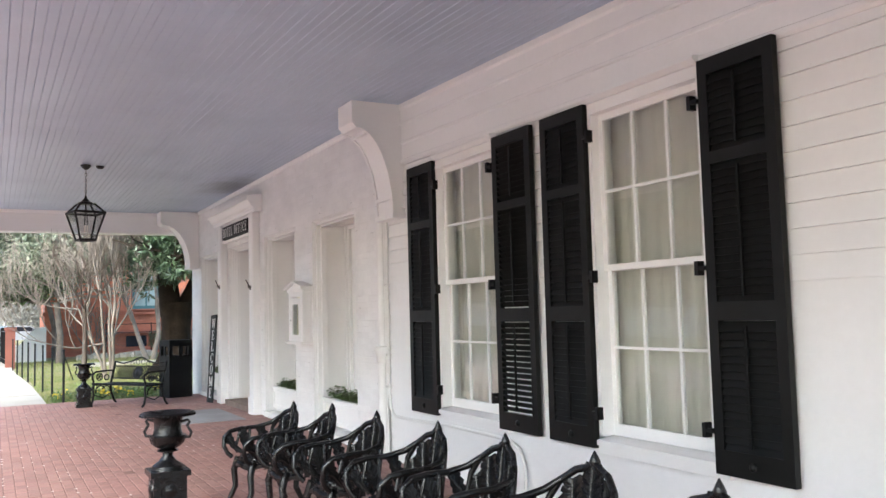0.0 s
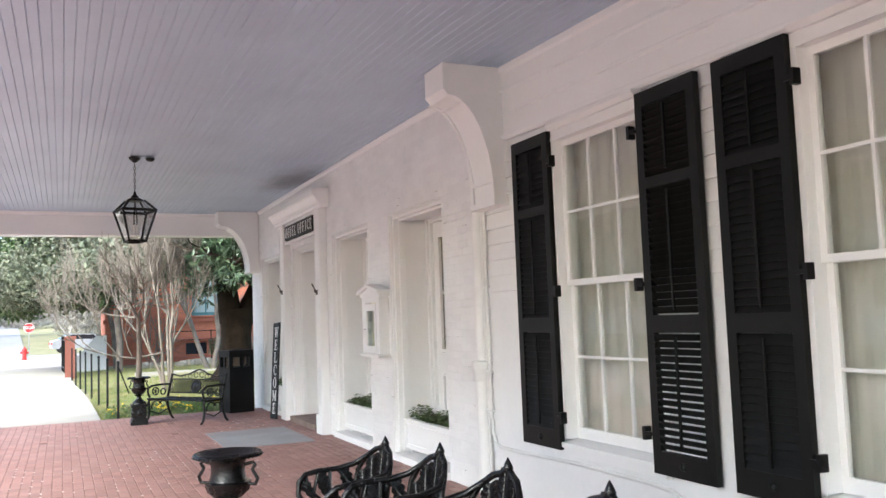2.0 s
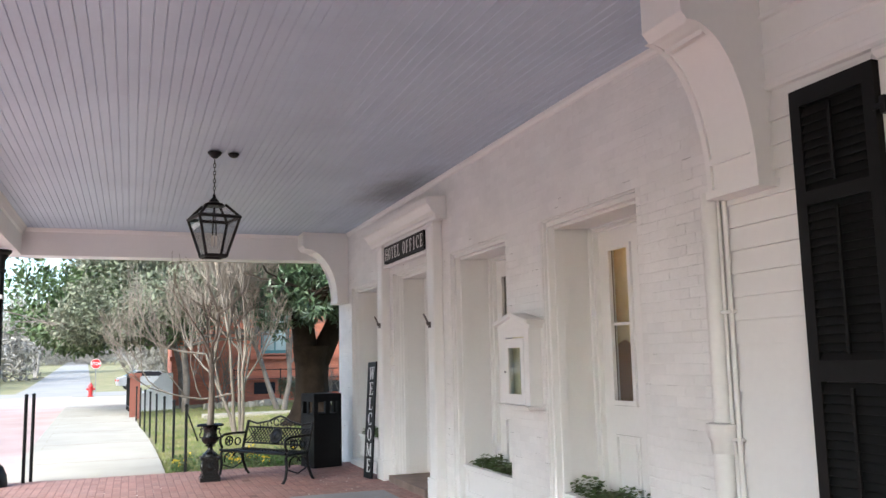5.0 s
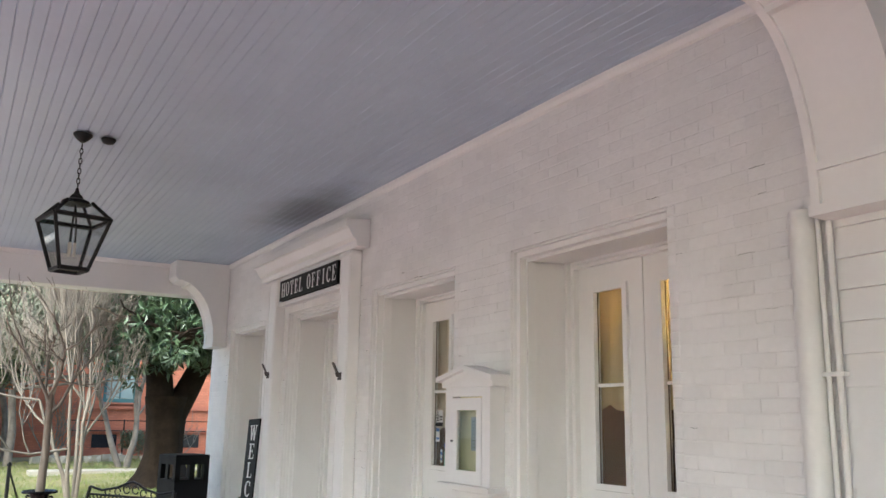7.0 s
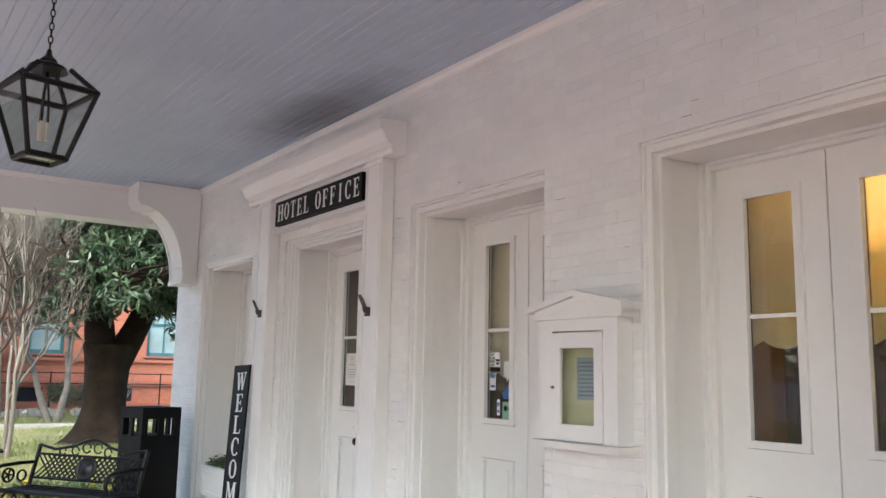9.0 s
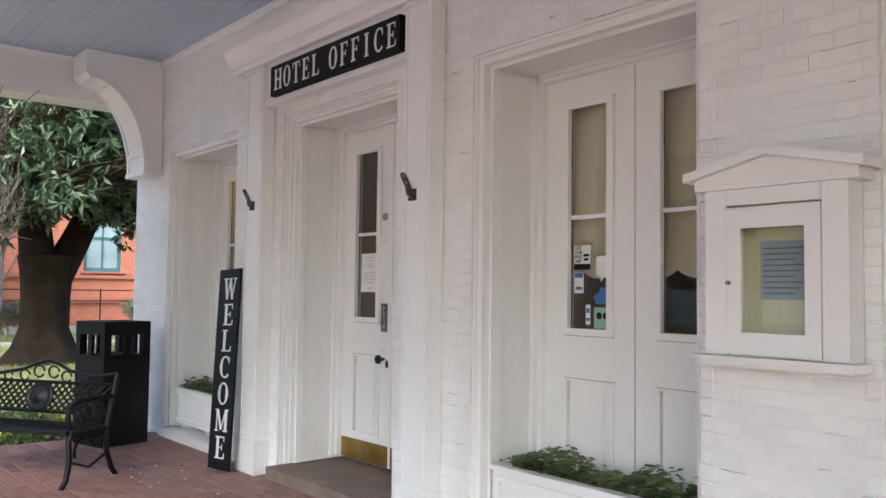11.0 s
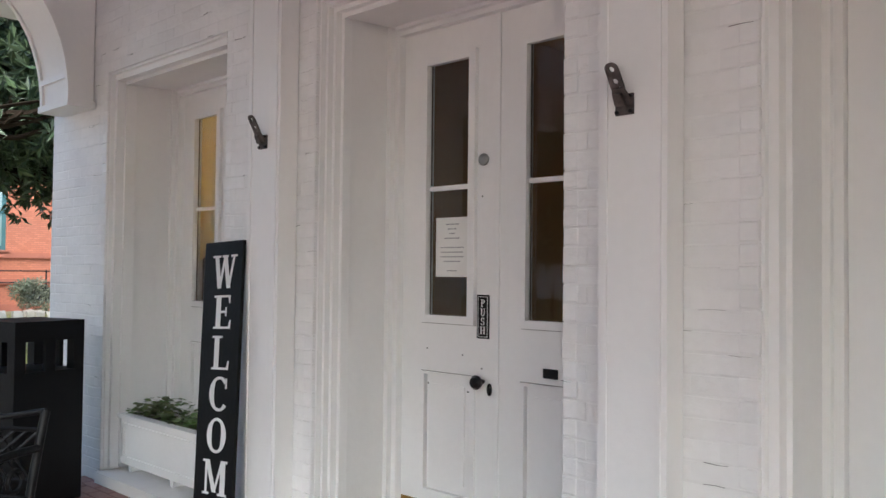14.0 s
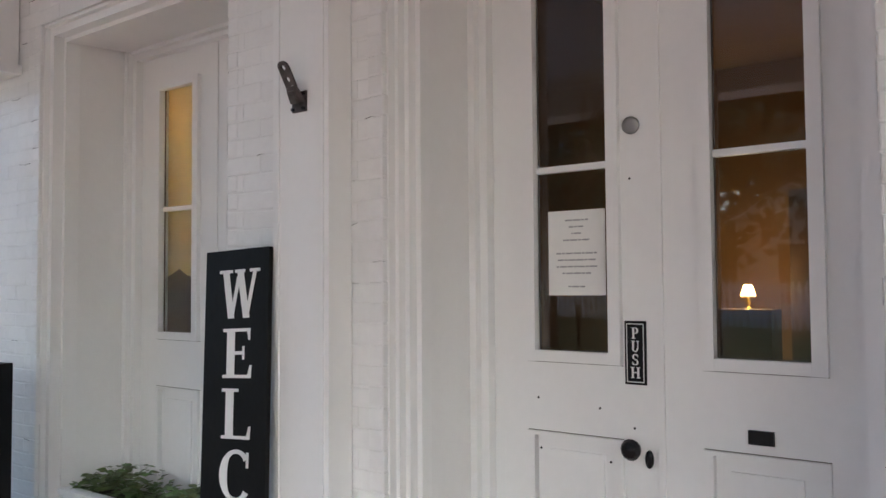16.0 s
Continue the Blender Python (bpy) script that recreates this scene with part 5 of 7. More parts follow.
# ---- cast iron armchairs ----
def armchair():
    t = thing("iron_armchair", (0, 0, 0), "glossy black cast iron garden armchair with fern leaf back", "chair", "row of iron chairs")
    # front faces -x; y across
    bm = bmesh.new()
    n = 18
    ring = [(0.24 * math.cos(2 * math.pi * k / n) * (0.95), 0.26 * math.sin(2 * math.pi * k / n)) for k in range(n)]
    prism(bm, ring, "z", 0.395, 0.415)
    seat = part("seat", bm, IRON, t)
    for r in (0.08, 0.15, 0.21):
        bm = bmesh.new()
        tube(bm, arc((0, 0), r, 0, 360, 20, "xy", 0.418), 0.008, 5, caps=False)
        part("seat_ring", bm, IRON, seat)
    for k in range(10):
        a = k * math.pi / 5
        bm = bmesh.new()
        tube(bm, [(0.05 * math.cos(a), 0.05 * math.sin(a), 0.418), (0.13 * math.cos(a + 0.15), 0.13 * math.sin(a + 0.15), 0.424), (0.225 * math.cos(a), 0.235 * math.sin(a), 0.418)], 0.010, 5)
        part("seat_leaf", bm, IRON, seat)
    bm = bmesh.new()
    tube(bm, [(-0.235 * math.cos(a), 0.27 * math.sin(a), 0.365 + 0.012 * math.cos(6 * a)) for a in [-1.3 + 2.6 * k / 16 for k in range(17)]], 0.022, 6)
    part("apron", bm, IRON, seat)
    bm = bmesh.new()
    n2 = 28
    for k in range(n2):
        a0, a1 = 2 * math.pi * k / n2, 2 * math.pi * (k + 0.8) / n2
        dz = 0.028 + 0.022 * (k % 2)
        prism(bm, [(0.232 * math.cos(a0), 0.262 * math.sin(a0)), (0.232 * math.cos(a1), 0.262 * math.sin(a1)), (0.218 * math.cos(a1), 0.248 * math.sin(a1)), (0.218 * math.cos(a0), 0.248 * math.sin(a0))], "z", 0.394 - dz, 0.3945)
    part("pierced_skirt", bm, IRON, seat, "pierced cast skirt", kind="stuff")
    # back: pointed shell outline leaning backwards
    def bk(u, v):
        return Vector((0.20 + 0.16 * (v - 0.40) + 0.10 * (abs(u) / 0.28) ** 2 * -0.8, u, v))
    shape = [(-0.25, 0.43), (-0.275, 0.52), (-0.265, 0.61), (-0.215, 0.69), (-0.13, 0.745), (-0.05, 0.765), (0.0, 0.795), (0.05, 0.765), (0.13, 0.745), (0.215, 0.69), (0.265, 0.61), (0.275, 0.52), (0.25, 0.43)]
    bm = bmesh.new()
    tube(bm, [bk(u, v) for u, v in shape], 0.019, 7)
    back = part("back_frame", bm, IRON, t, smooth=60)

    def fern(u0, v0, u1, v1, wd, curl, place=bk, owner=back, m=8, rise=0.016):
        """A cast leaf with broad overlapping lobes on either side of a rib."""
        bm = bmesh.new()
        mid = [(u0 + (u1 - u0) * k / m + curl * math.sin(math.pi * k / m), v0 + (v1 - v0) * k / m, k / m) for k in range(m + 1)]
        L = math.hypot(u1 - u0, v1 - v0)
        du, dv = (u1 - u0) / L, (v1 - v0) / L
        nu, nv = -dv, du
        off = (place(u0 + 0.01, v0) - place(u0, v0)).cross(place(u0, v0 + 0.01) - place(u0, v0)).normalized()
        tube(bm, [place(u, v) - off * rise for u, v, f in mid], 0.010, 5, 0.005)
        st = L / m
        for i, (u, v, f) in enumerate(mid[:-1]):
            for s in (-1, 1):
                wl = wd * (0.35 + 0.75 * math.sin(math.pi * (0.12 + 0.72 * f)))
                pts = [(0, 0), (wl * 0.55, st * 0.1), (wl, st * 0.9), (wl * 0.75, st * 1.5), (0, st * 1.25)]
                q = [place(u + s * nu * x_ + du * y_, v + s * nv * x_ + dv * y_) for x_, y_ in pts]
                q[1] = q[1] - off * rise * 0.9
                q[3] = q[3] - off * rise * 0.5
                a_ = [bm.verts.new(c_) for c_ in q]
                b_ = [bm.verts.new(c_ + off * 0.007) for c_ in q]
                for k in range(1, 4):
                    bm.faces.new((a_[0], a_[k], a_[k + 1]))
                    bm.faces.new((b_[0], b_[k + 1], b_[k]))
                for k in range(5):
                    bm.faces.new((a_[k], b_[k], b_[(k + 1) % 5], a_[(k + 1) % 5]))
        return part("fern_leaf", bm, IRON, owner)
    fern(0.0, 0.43, 0.0, 0.77, 0.085, 0.0)
    fern(-0.06, 0.43, -0.13, 0.70, 0.075, -0.02)
    fern(0.06, 0.43, 0.13, 0.70, 0.075, 0.02)
    fern(-0.12, 0.43, -0.215, 0.60, 0.062, -0.02)
    fern(0.12, 0.43, 0.215, 0.60, 0.062, 0.02)
    fern(-0.2, 0.42, -0.245, 0.52, 0.03, 0.0)
    fern(0.2, 0.42, 0.245, 0.52, 0.03, 0.0)
    bm = bmesh.new()
    lathe(bm, [(0.022, 0.775), (0.03, 0.795), (0.018, 0.82), (0.003, 0.845)], bk(0, 0.79).x, 0, 8)
    part("finial", bm, IRON, back, smooth=50)
    for s in (-1, 1):
        bm = bmesh.new()
        tube(bm, [bk(s * 0.20, 0.70), Vector((0.14, s * 0.275, 0.645)), Vector((0.02, s * 0.30, 0.62)), Vector((-0.12, s * 0.31, 0.618)), Vector((-0.22, s * 0.30, 0.605)), Vector((-0.275, s * 0.285, 0.56)), Vector((-0.285, s * 0.27, 0.49)), Vector((-0.255, s * 0.25, 0.43)), Vector((-0.22, s * 0.235, 0.40))], 0.019, 7)
        arm = part("arm", bm, IRON, t, smooth=60)
        bm = bmesh.new()
        for (p0, p1, p2) in (((0.02, 0.41), (-0.05, 0.50), (-0.04, 0.615)), ((0.06, 0.41), (0.10, 0.52), (0.02, 0.615)), ((-0.10, 0.41), (-0.17, 0.48), (-0.13, 0.60)), ((-0.13, 0.42), (-0.21, 0.50), (-0.26, 0.52))):
            tube(bm, [(p0[0], s * 0.255, p0[1]), (p1[0], s * 0.285, p1[1]), (p2[0], s * 0.30, p2[1])], 0.014, 6)
        part("arm_scroll", bm, IRON, arm, smooth=60)
        sd = lambda u, v, s=s: Vector((u, s * (0.255 + 0.05 * min(1.0, max(0.0, (v - 0.41) / 0.2))), v))
        fern(0.10, 0.42, 0.06, 0.60, 0.045, 0.01, sd, arm, 5, 0.01)
        fern(-0.06, 0.42, -0.10, 0.60, 0.045, -0.01, sd, arm, 5, 0.01)
        fern(-0.16, 0.43, -0.23, 0.57, 0.035, -0.01, sd, arm, 4, 0.01)
        for (x0, x1) in ((-0.18, -0.27), (0.17, 0.26)):
            bm = bmesh.new()
            tube(bm, [(x0, s * 0.19, 0.40), (x0 * 1.18, s * 0.215, 0.30), (x0 * 1.12, s * 0.21, 0.17), (x1, s * 0.235, 0.02), (x1 * 1.06, s * 0.24, 0.0)], 0.033, 7, 0.017)
            part("leg", bm, IRON, t, smooth=60)
    return t


first = armchair()
for k, (x, y) in enumerate(((2.57, 7.97), (2.64, 7.22), (2.71, 6.46), (2.79, 5.66), (2.84, 4.93), (2.86, 4.11), (2.84, 3.28))):
    m = pose(x, y, 0, 0, 0, (4, -2, 3, 0, -3, 2, 1)[k]) @ Matrix.Diagonal((1.0, 0.98, 1.047, 1))
    if k == 0:
        first.matrix_basis = m
    else:
        copy_thing(first, m)


# ---- bench ----
def bench():
    t = thing("garden_bench", (0, 0, 0), "black cast iron bench with lattice back and round medallion", "bench")
    W = 0.66
    for s in (-1, 1):
        x = s * W
        bm = bmesh.new()
        tube(bm, [(x, -0.30, 0.0), (x, -0.25, 0.06), (x, -0.22, 0.2), (x, -0.235, 0.36), (x, -0.20, 0.43)], 0.022, 7)
        part("front_leg", bm, IRONM, t, smooth=60)
        bm = bmesh.new()
        tube(bm, [(x, 0.32, 0.0), (x, 0.27, 0.06), (x, 0.20, 0.22), (x, 0.19, 0.38), (x, 0.23, 0.55), (x, 0.31, 0.84)], 0.022, 7)
        part("rear_leg", bm, IRONM, t, smooth=60)
        bm = bmesh.new()
        tube(bm, [(x, 0.25, 0.66), (x, 0.05, 0.665), (x, -0.17, 0.655), (x, -0.25, 0.61), (x, -0.25, 0.53), (x, -0.21, 0.45)], 0.020, 7)
        arm = part("arm_rest", bm, IRONM, t, smooth=60)
        bm = bmesh.new()
        tube(bm, arc((-0.08, 0.55), 0.07, 0, 360, 14, "yz", x), 0.012, 5, caps=False)
        tube(bm, arc((0.09, 0.53), 0.055, 0, 360, 14, "yz", x), 0.012, 5, caps=False)
        for k in range(5):
            a = k * 2 * math.pi / 5
            tube(bm, [(x, -0.08, 0.55), (x, -0.08 + 0.06 * math.cos(a), 0.55 + 0.06 * math.sin(a))], 0.011, 5)
        part("arm_scroll", bm, IRONM, arm)
        bm = bmesh.new()
        tube(bm, [(x, -0.22, 0.40), (x, 0.2, 0.40)], 0.02, 6)
        tube(bm, arc((-0.06, 0.26), 0.11, 20, 200, 10, "yz", x), 0.012, 5)
        tube(bm, arc((0.08, 0.26), 0.10, -20, 160, 10, "yz", x), 0.012, 5)
        tube(bm, [(x, -0.225, 0.2), (x, 0.0, 0.12), (x, 0.2, 0.2)], 0.012, 5)
        part("side_scroll", bm, IRONM, t)
    for k in range(9):
        y = -0.24 + k * 0.052
        bm = bmesh.new()
        box(bm, -W, W, y - 0.02, y + 0.02, 0.415 - 0.02 * math.sin(k / 8 * math.pi), 0.43 - 0.02 * math.sin(k / 8 * math.pi))
        part("seat_slat", bm, IRONM, t)
    bm = bmesh.new()
    tube(bm, [(-W, -0.25, 0.425), (W, -0.25, 0.425)], 0.022, 7)
    part("seat_rail", bm, IRONM, t)
    by = lambda v: 0.22 + (v - 0.5) * 0.27
    for v in (0.50, 0.745):
        bm = bmesh.new()
        tube(bm, [(-W, by(v), v), (W, by(v), v)], 0.014, 6)
        part("back_rail", bm, IRONM, t)
    bm = bmesh.new()
    for s in (-1, 1):
        k = -1.0
        while k < 1.0:
            x0, x1 = k * W, k * W + s * 0.245
            a, b = (x0, 0.50), (x1, 0.745)
            if -W <= x1 <= W and not (abs((x0 + x1) / 2) < 0.02):
                tube(bm, [(a[0], by(a[1]), a[1]), (b[0], by(b[1]), b[1])], 0.009, 4)
            k += 0.095
    part("lattice", bm, IRONM, t, kind="stuff")
    bm = bmesh.new()
    lathe(bm, [(0.125, 0.0), (0.125, 0.012), (0.11, 0.018), (0.10, 0.012), (0.06, 0.012), (0.05, 0.02), (0.0, 0.024)], 0, 0, 26)
    bm.transform(Matrix.Translation((0, by(0.62) - 0.01, 0.62)) @ Matrix.Rotation(radians(90 - 15), 4, 'X'))
    part("medallion", bm, IRONM, t, smooth=40)
    bm = bmesh.new()
    tube(bm, [(-W, by(0.84), 0.84), (-0.45, by(0.80), 0.80), (-0.22, by(0.845), 0.845), (-0.10, by(0.90), 0.90), (0, by(0.925), 0.925), (0.10, by(0.90), 0.90), (0.22, by(0.845), 0.845), (0.45, by(0.80), 0.80), (W, by(0.84), 0.84)], 0.016, 7)
    part("crest_rail", bm, IRONM, t, smooth=60)
    for u, v, r in ((-0.36, 0.785, 0.04), (-0.2, 0.795, 0.045), (0.2, 0.795, 0.045), (0.36, 0.785, 0.04), (-0.07, 0.83, 0.05), (0.07, 0.83, 0.05)):
        bm = bmesh.new()
        tube(bm, [(p[0], by(v), p[2]) for p in arc((u, v), r, 0, 330, 12, "xz")], 0.009, 5)
        part("crest_scroll", bm, IRONM, t)
    return t


bench().matrix_basis = pose(2.80, 18.15, 0, 0, 0, -56) @ Matrix.Diagonal((1.07, 1, 0.97, 1))


# ---- litter bin ----
def litter_bin():
    t = thing("litter_bin", (0, 0, 0), "tall black square litter bin with openings in a hood", "bin")
    w = 0.25
    bm = bmesh.new()
    box(bm, -w, w, -w, w, 0.0, 0.88)
    bevel_all(bm, 0.05, 4)
    part("body", bm, BINBLACK, t, smooth=40)
    for sx in (-1, 1):
        for sy in (-1, 1):
            bx("hood_post", BINBLACK, t, *sorted((sx * w, sx * (w - 0.075))), *sorted((sy * w, sy * (w - 0.075))), 0.85, 1.10, bevel=0.025)
    for s in (-1, 1):
        bx("hood_bar", BINBLACK, t, -0.035, 0.035, *sorted((s * w, s * (w - 0.03))), 0.85, 1.10)
        bx("hood_bar", BINBLACK, t, *sorted((s * w, s * (w - 0.03))), -0.035, 0.035, 0.85, 1.10)
    bm = bmesh.new()
    box(bm, -w, w, -w, w, 1.08, 1.21)
    bevel_all(bm, 0.062, 5)
    part("hood", bm, BINBLACK, t, smooth=40)
    return t


litter_bin().matrix_basis = pose(3.895, 19.22, 0, 0, 0, 14) @ Matrix.Diagonal((1, 1, 0.985, 1))
bm = bmesh.new()
box(bm, 2.83, 4.07, 14.25, 16.15, -0.004, 0.008)
bevel_all(bm, 0.004)
tagged(part("door_mat", bm, MAT), "large flat grey rubber door mat on the bricks", "mat")

# ---- rooms behind the doors ----
bm = bmesh.new()
box(bm, 5.15, 13.7, -5.9, 19.6, 0.0, 0.115)
structure("floor_office", bm, WOOD, "dark wooden office floor", "floor")
bm = bmesh.new()
box(bm, 4.71, 13.7, -5.9, 19.6, 3.35, 3.45)
structure("ceiling_office", bm, ROOMWALL, "warm painted office ceiling", "ceiling")
bm = bmesh.new()
box(bm, 9.2, 9.35, -5.9, 19.6, 0.12, 3.34)
for y in (10.0, 12.5, 14.9, 17.4):
    box(bm, 5.16, 9.19, y - 0.06, y + 0.06, 0.12, 3.34)
structure("wall_office", bm, ROOMWALL, "warm ochre office walls", "wall")


def table_lamp(x, y, power, label, k=1.0, h=0.85, hx=0.3, hy=0.3):
    t = thing("table_lamp", (x, y, 0.12), label, "lamp", "lit table lamps")
    bx("table", WOOD, t, x - hx, x + hx, y - hy, y + hy, 0.12, h, bevel=0.02)
    bm = bmesh.new()
    lathe(bm, [(0.08 * k, h + 0.001), (0.07 * k, h + 0.03 * k), (0.03 * k, h + 0.07 * k), (0.06 * k, h + 0.17 * k), (0.03 * k, h + 0.27 * k), (0.015 * k, h + 0.37 * k)], x, y, 14)
    part("base", bm, BRASS, t, smooth=50)
    bm = bmesh.new()
    n = 20
    rings = [[bm.verts.new((x + r * math.cos(2 * math.pi * j / n), y + r * math.sin(2 * math.pi * j / n), z)) for j in range(n)] for r, z in ((0.19 * k, h + 0.31 * k), (0.10 * k, h + 0.59 * k))]
    for j in range(n):
        bm.faces.new((rings[0][j], rings[0][(j + 1) % n], rings[1][(j + 1) % n], rings[1][j]))
    part("shade", bm, SHADE, t, smooth=60)
    bm = bmesh.new()
    lathe(bm, [(0.012 * k, h + 0.37 * k), (0.03 * k, h + 0.41 * k), (0.03 * k, h + 0.45 * k), (0.01 * k, h + 0.48 * k)], x, y, 10)
    part("bulb", bm, glow("bulb_glow", (1.0, 0.68, 0.30), 20.0), t)
    lamp = new("lamp_light", bpy.data.lights.new("lamp_light", 'POINT'))
    lamp.data.energy, lamp.data.color, lamp.data.shadow_soft_size = power, (1.0, 0.66, 0.31), 0.05
    lamp.location = (x, y, h + 0.52 * k)
    lamp.parent = t
    lamp.matrix_parent_inverse = t.matrix_basis.inverted()
    return t


table_lamp(8.5, 16.9, 5.0, "small lit brass lamp with a cream shade on the office counter", 0.30, 1.36, 0.12, 0.2)
# Tall tables are added blocks that darken the view below the blinds.
table_lamp(5.62, 10.92, 26.0, "lit brass table lamp with a cream shade behind the blind", 0.6, 1.98, 0.25, 0.9)
table_lamp(5.95, 18.8, 12.0, "lit brass table lamp behind the end blind", 0.7, 1.70, 0.6, 0.7)
t = thing("office_cabinet", (8.95, 16.45, 0.12), "tall dark wooden cabinet in the office", "cabinet")
bx("carcass", WOOD, t, 8.8, 9.19, 16.2, 16.68, 0.12, 2.25, bevel=0.01)
for a in (16.22, 16.445):
    bx("cabinet_door", WOOD, t, 8.775, 8.798, a, a + 0.215, 0.2, 2.15, bevel=0.008)
# ---- street furniture ----
def fence_post(x, y):
    z = land(x, y) - 0.05
    t = thing("fence_post", (x, y, z), "slim black iron fence post beside the pavement", "post", "pavement fence")
    bm = bmesh.new()
    tube(bm, [(x, y, z), (x, y, z + 1.12)], 0.024, 6)
    part("bar", bm, IRONM, t)
    bm = bmesh.new()
    lathe(bm, [(0.032, z + 1.12), (0.032, z + 1.14), (0.01, z + 1.17)], x, y, 8)
    part("cap", bm, IRONM, t)


for k in range(8):
    fence_post(1.76 - 0.095 * k, 19.75 + 2.1 * k)
t = thing("leaning_stake", (2.55, 22.3, 0.0), "thin dark leaning metal stake on the lawn", "stake")
bm = bmesh.new()
tube(bm, [(2.05, 21.2, 0.35), (1.80, 20.4, 0.95)], 0.014, 5)
part("rod", bm, IRONM, t)


def gate_post(x, y):
    z = land(x, y) - 0.1
    t = thing("brick_gate_post", (x, y, z), "square red brick gate post with a flat cap", "gate post")
    bm = bmesh.new()
    box(bm, x - 0.17, x + 0.17, y - 0.17, y + 0.17, z, z + 1.5)
    part("shaft", bm, REDBRICK, t)
    bm = bmesh.new()
    box(bm, x - 0.21, x + 0.21, y - 0.21, y + 0.21, z + 1.5, z + 1.62)
    bevel_all(bm, 0.03)
    part("cap", bm, REDBRICK, t)


gate_post(1.05, 37.0)
t = thing("iron_gate", (0.9, 40.2, 0.0), "blue-black iron gate beside a brick post", "gate")
for k in range(28):
    bm = bmesh.new()
    tube(bm, [(1.03 - 0.0095 * k, 37.4 + k * 0.21, -0.05), (1.03 - 0.0095 * k, 37.4 + k * 0.21, 1.45)], 0.02, 5)
    part("bar", bm, IRONM, t)
for z in (0.15, 1.3):
    bm = bmesh.new()
    tube(bm, [(1.04, 37.22, z), (0.76, 43.28, z)], 0.025, 6)
    part("rail", bm, IRONM, t)

t = thing("fire_hydrant", (-1.35, 61.0, 0.0), "red iron fire hydrant on the pavement end", "hydrant")
z0 = land(0.1, 61.0)
bm = bmesh.new()
lathe(bm, [(0.17, z0), (0.17, z0 + 0.06), (0.12, z0 + 0.08), (0.12, z0 + 0.56), (0.16, z0 + 0.58), (0.16, z0 + 0.63), (0.11, z0 + 0.72), (0.04, z0 + 0.78), (0.04, z0 + 0.83)], -1.35, 61.0, 14)
part("barrel", bm, SIGNRED, t, smooth=45)
for s in (-1, 1):
    bm = bmesh.new()
    tube(bm, [(-1.35 + s * 0.11, 61.0, z0 + 0.46), (-1.35 + s * 0.24, 61.0, z0 + 0.46)], 0.065, 10)
    part("outlet", bm, SIGNRED, t)

t = thing("stop_sign", (-1.2, 64.0, 0.0), "red octagonal stop sign on a steel post", "sign")
SZ = 1.95
bm = bmesh.new()
tube(bm, [(-1.2, 64.0, -0.1), (-1.2, 64.0, SZ + 0.2)], 0.03, 6)
part("post", bm, STEEL, t)
bm = bmesh.new()
prism(bm, [(-1.2 + 0.33 * math.cos(math.pi / 8 + k * math.pi / 4), SZ + 0.33 * math.sin(math.pi / 8 + k * math.pi / 4)) for k in range(8)], "y", 63.92, 63.96)
plate = part("plate", bm, LETTER, t)
bm = bmesh.new()
prism(bm, [(-1.2 + 0.305 * math.cos(math.pi / 8 + k * math.pi / 4), SZ + 0.305 * math.sin(math.pi / 8 + k * math.pi / 4)) for k in range(8)], "y", 63.91, 63.919)
part("red_face", bm, SIGNRED, plate)
words("STOP", 0.25, LETTER, plate, Matrix.Translation((-1.2, 63.905, SZ)) @ Matrix.Rotation(math.pi / 2, 4, 'X'), "lettering", 0.002)


def parked_car(x, y, rz, mat, label):
    t = thing("parked_car", (0, 0, 0), label, "car", "parked cars")
    side = [(-2.2, 0.35), (2.2, 0.35), (2.25, 0.7), (2.1, 0.92), (1.3, 1.0), (0.75, 1.42), (-0.95, 1.48), (-1.75, 1.05), (-2.2, 0.95), (-2.28, 0.6)]
    bm = bmesh.new()
    prism(bm, side, "y", -0.86, 0.86)
    bevel_all(bm, 0.06, 2)
    part("body", bm, mat, t, smooth=40)
    for s in (-1, 1):
        bm = bmesh.new()
        prism(bm, [(1.15, 1.02), (0.68, 1.36), (-0.90, 1.41), (-1.5, 1.06)], "y", s * 0.862, s * 0.868)
        part("side_window", bm, DARKGLASS, t)
        for wx in (1.4, -1.4):
            bm = bmesh.new()
            tube(bm, [(wx, s * 0.66, 0.33), (wx, s * 0.88, 0.33)], 0.33, 18)
            wh = part("wheel", bm, RUBBER, t)
            bm = bmesh.new()
            tube(bm, [(wx, s * 0.88, 0.33), (wx, s * 0.895, 0.33)], 0.20, 14)
            part("rim", bm, STEEL, wh)
        for wx, m_, n_ in ((2.22, LETTER, "headlight"), (-2.27, SIGNRED, "tail_light")):
            bm = bmesh.new()
            box(bm, wx - 0.03, wx + 0.03, *sorted((s * 0.5, s * 0.78)), 0.68, 0.82)
            part(n_, bm, m_, t)
    for sx, pts in ((1, [(1.27, 1.03), (0.80, 1.39), (0.82, 1.40), (1.29, 1.04)]), (-1, [(-1.70, 1.08), (-1.02, 1.45), (-1.04, 1.47), (-1.73, 1.09)])):
        bm = bmesh.new()
        prism(bm, pts, "y", -0.72, 0.72)
        part("windscreen", bm, DARKGLASS, t)
    t.matrix_basis = pose(x, y, land(x, y), 0, 0, rz)


parked_car(2.2, 74.5, 8, CARPAINT, "silver parked car across the cross street")
parked_car(-22.0, 66.5, 0, CARPAINT, "pale parked car far along the cross street")

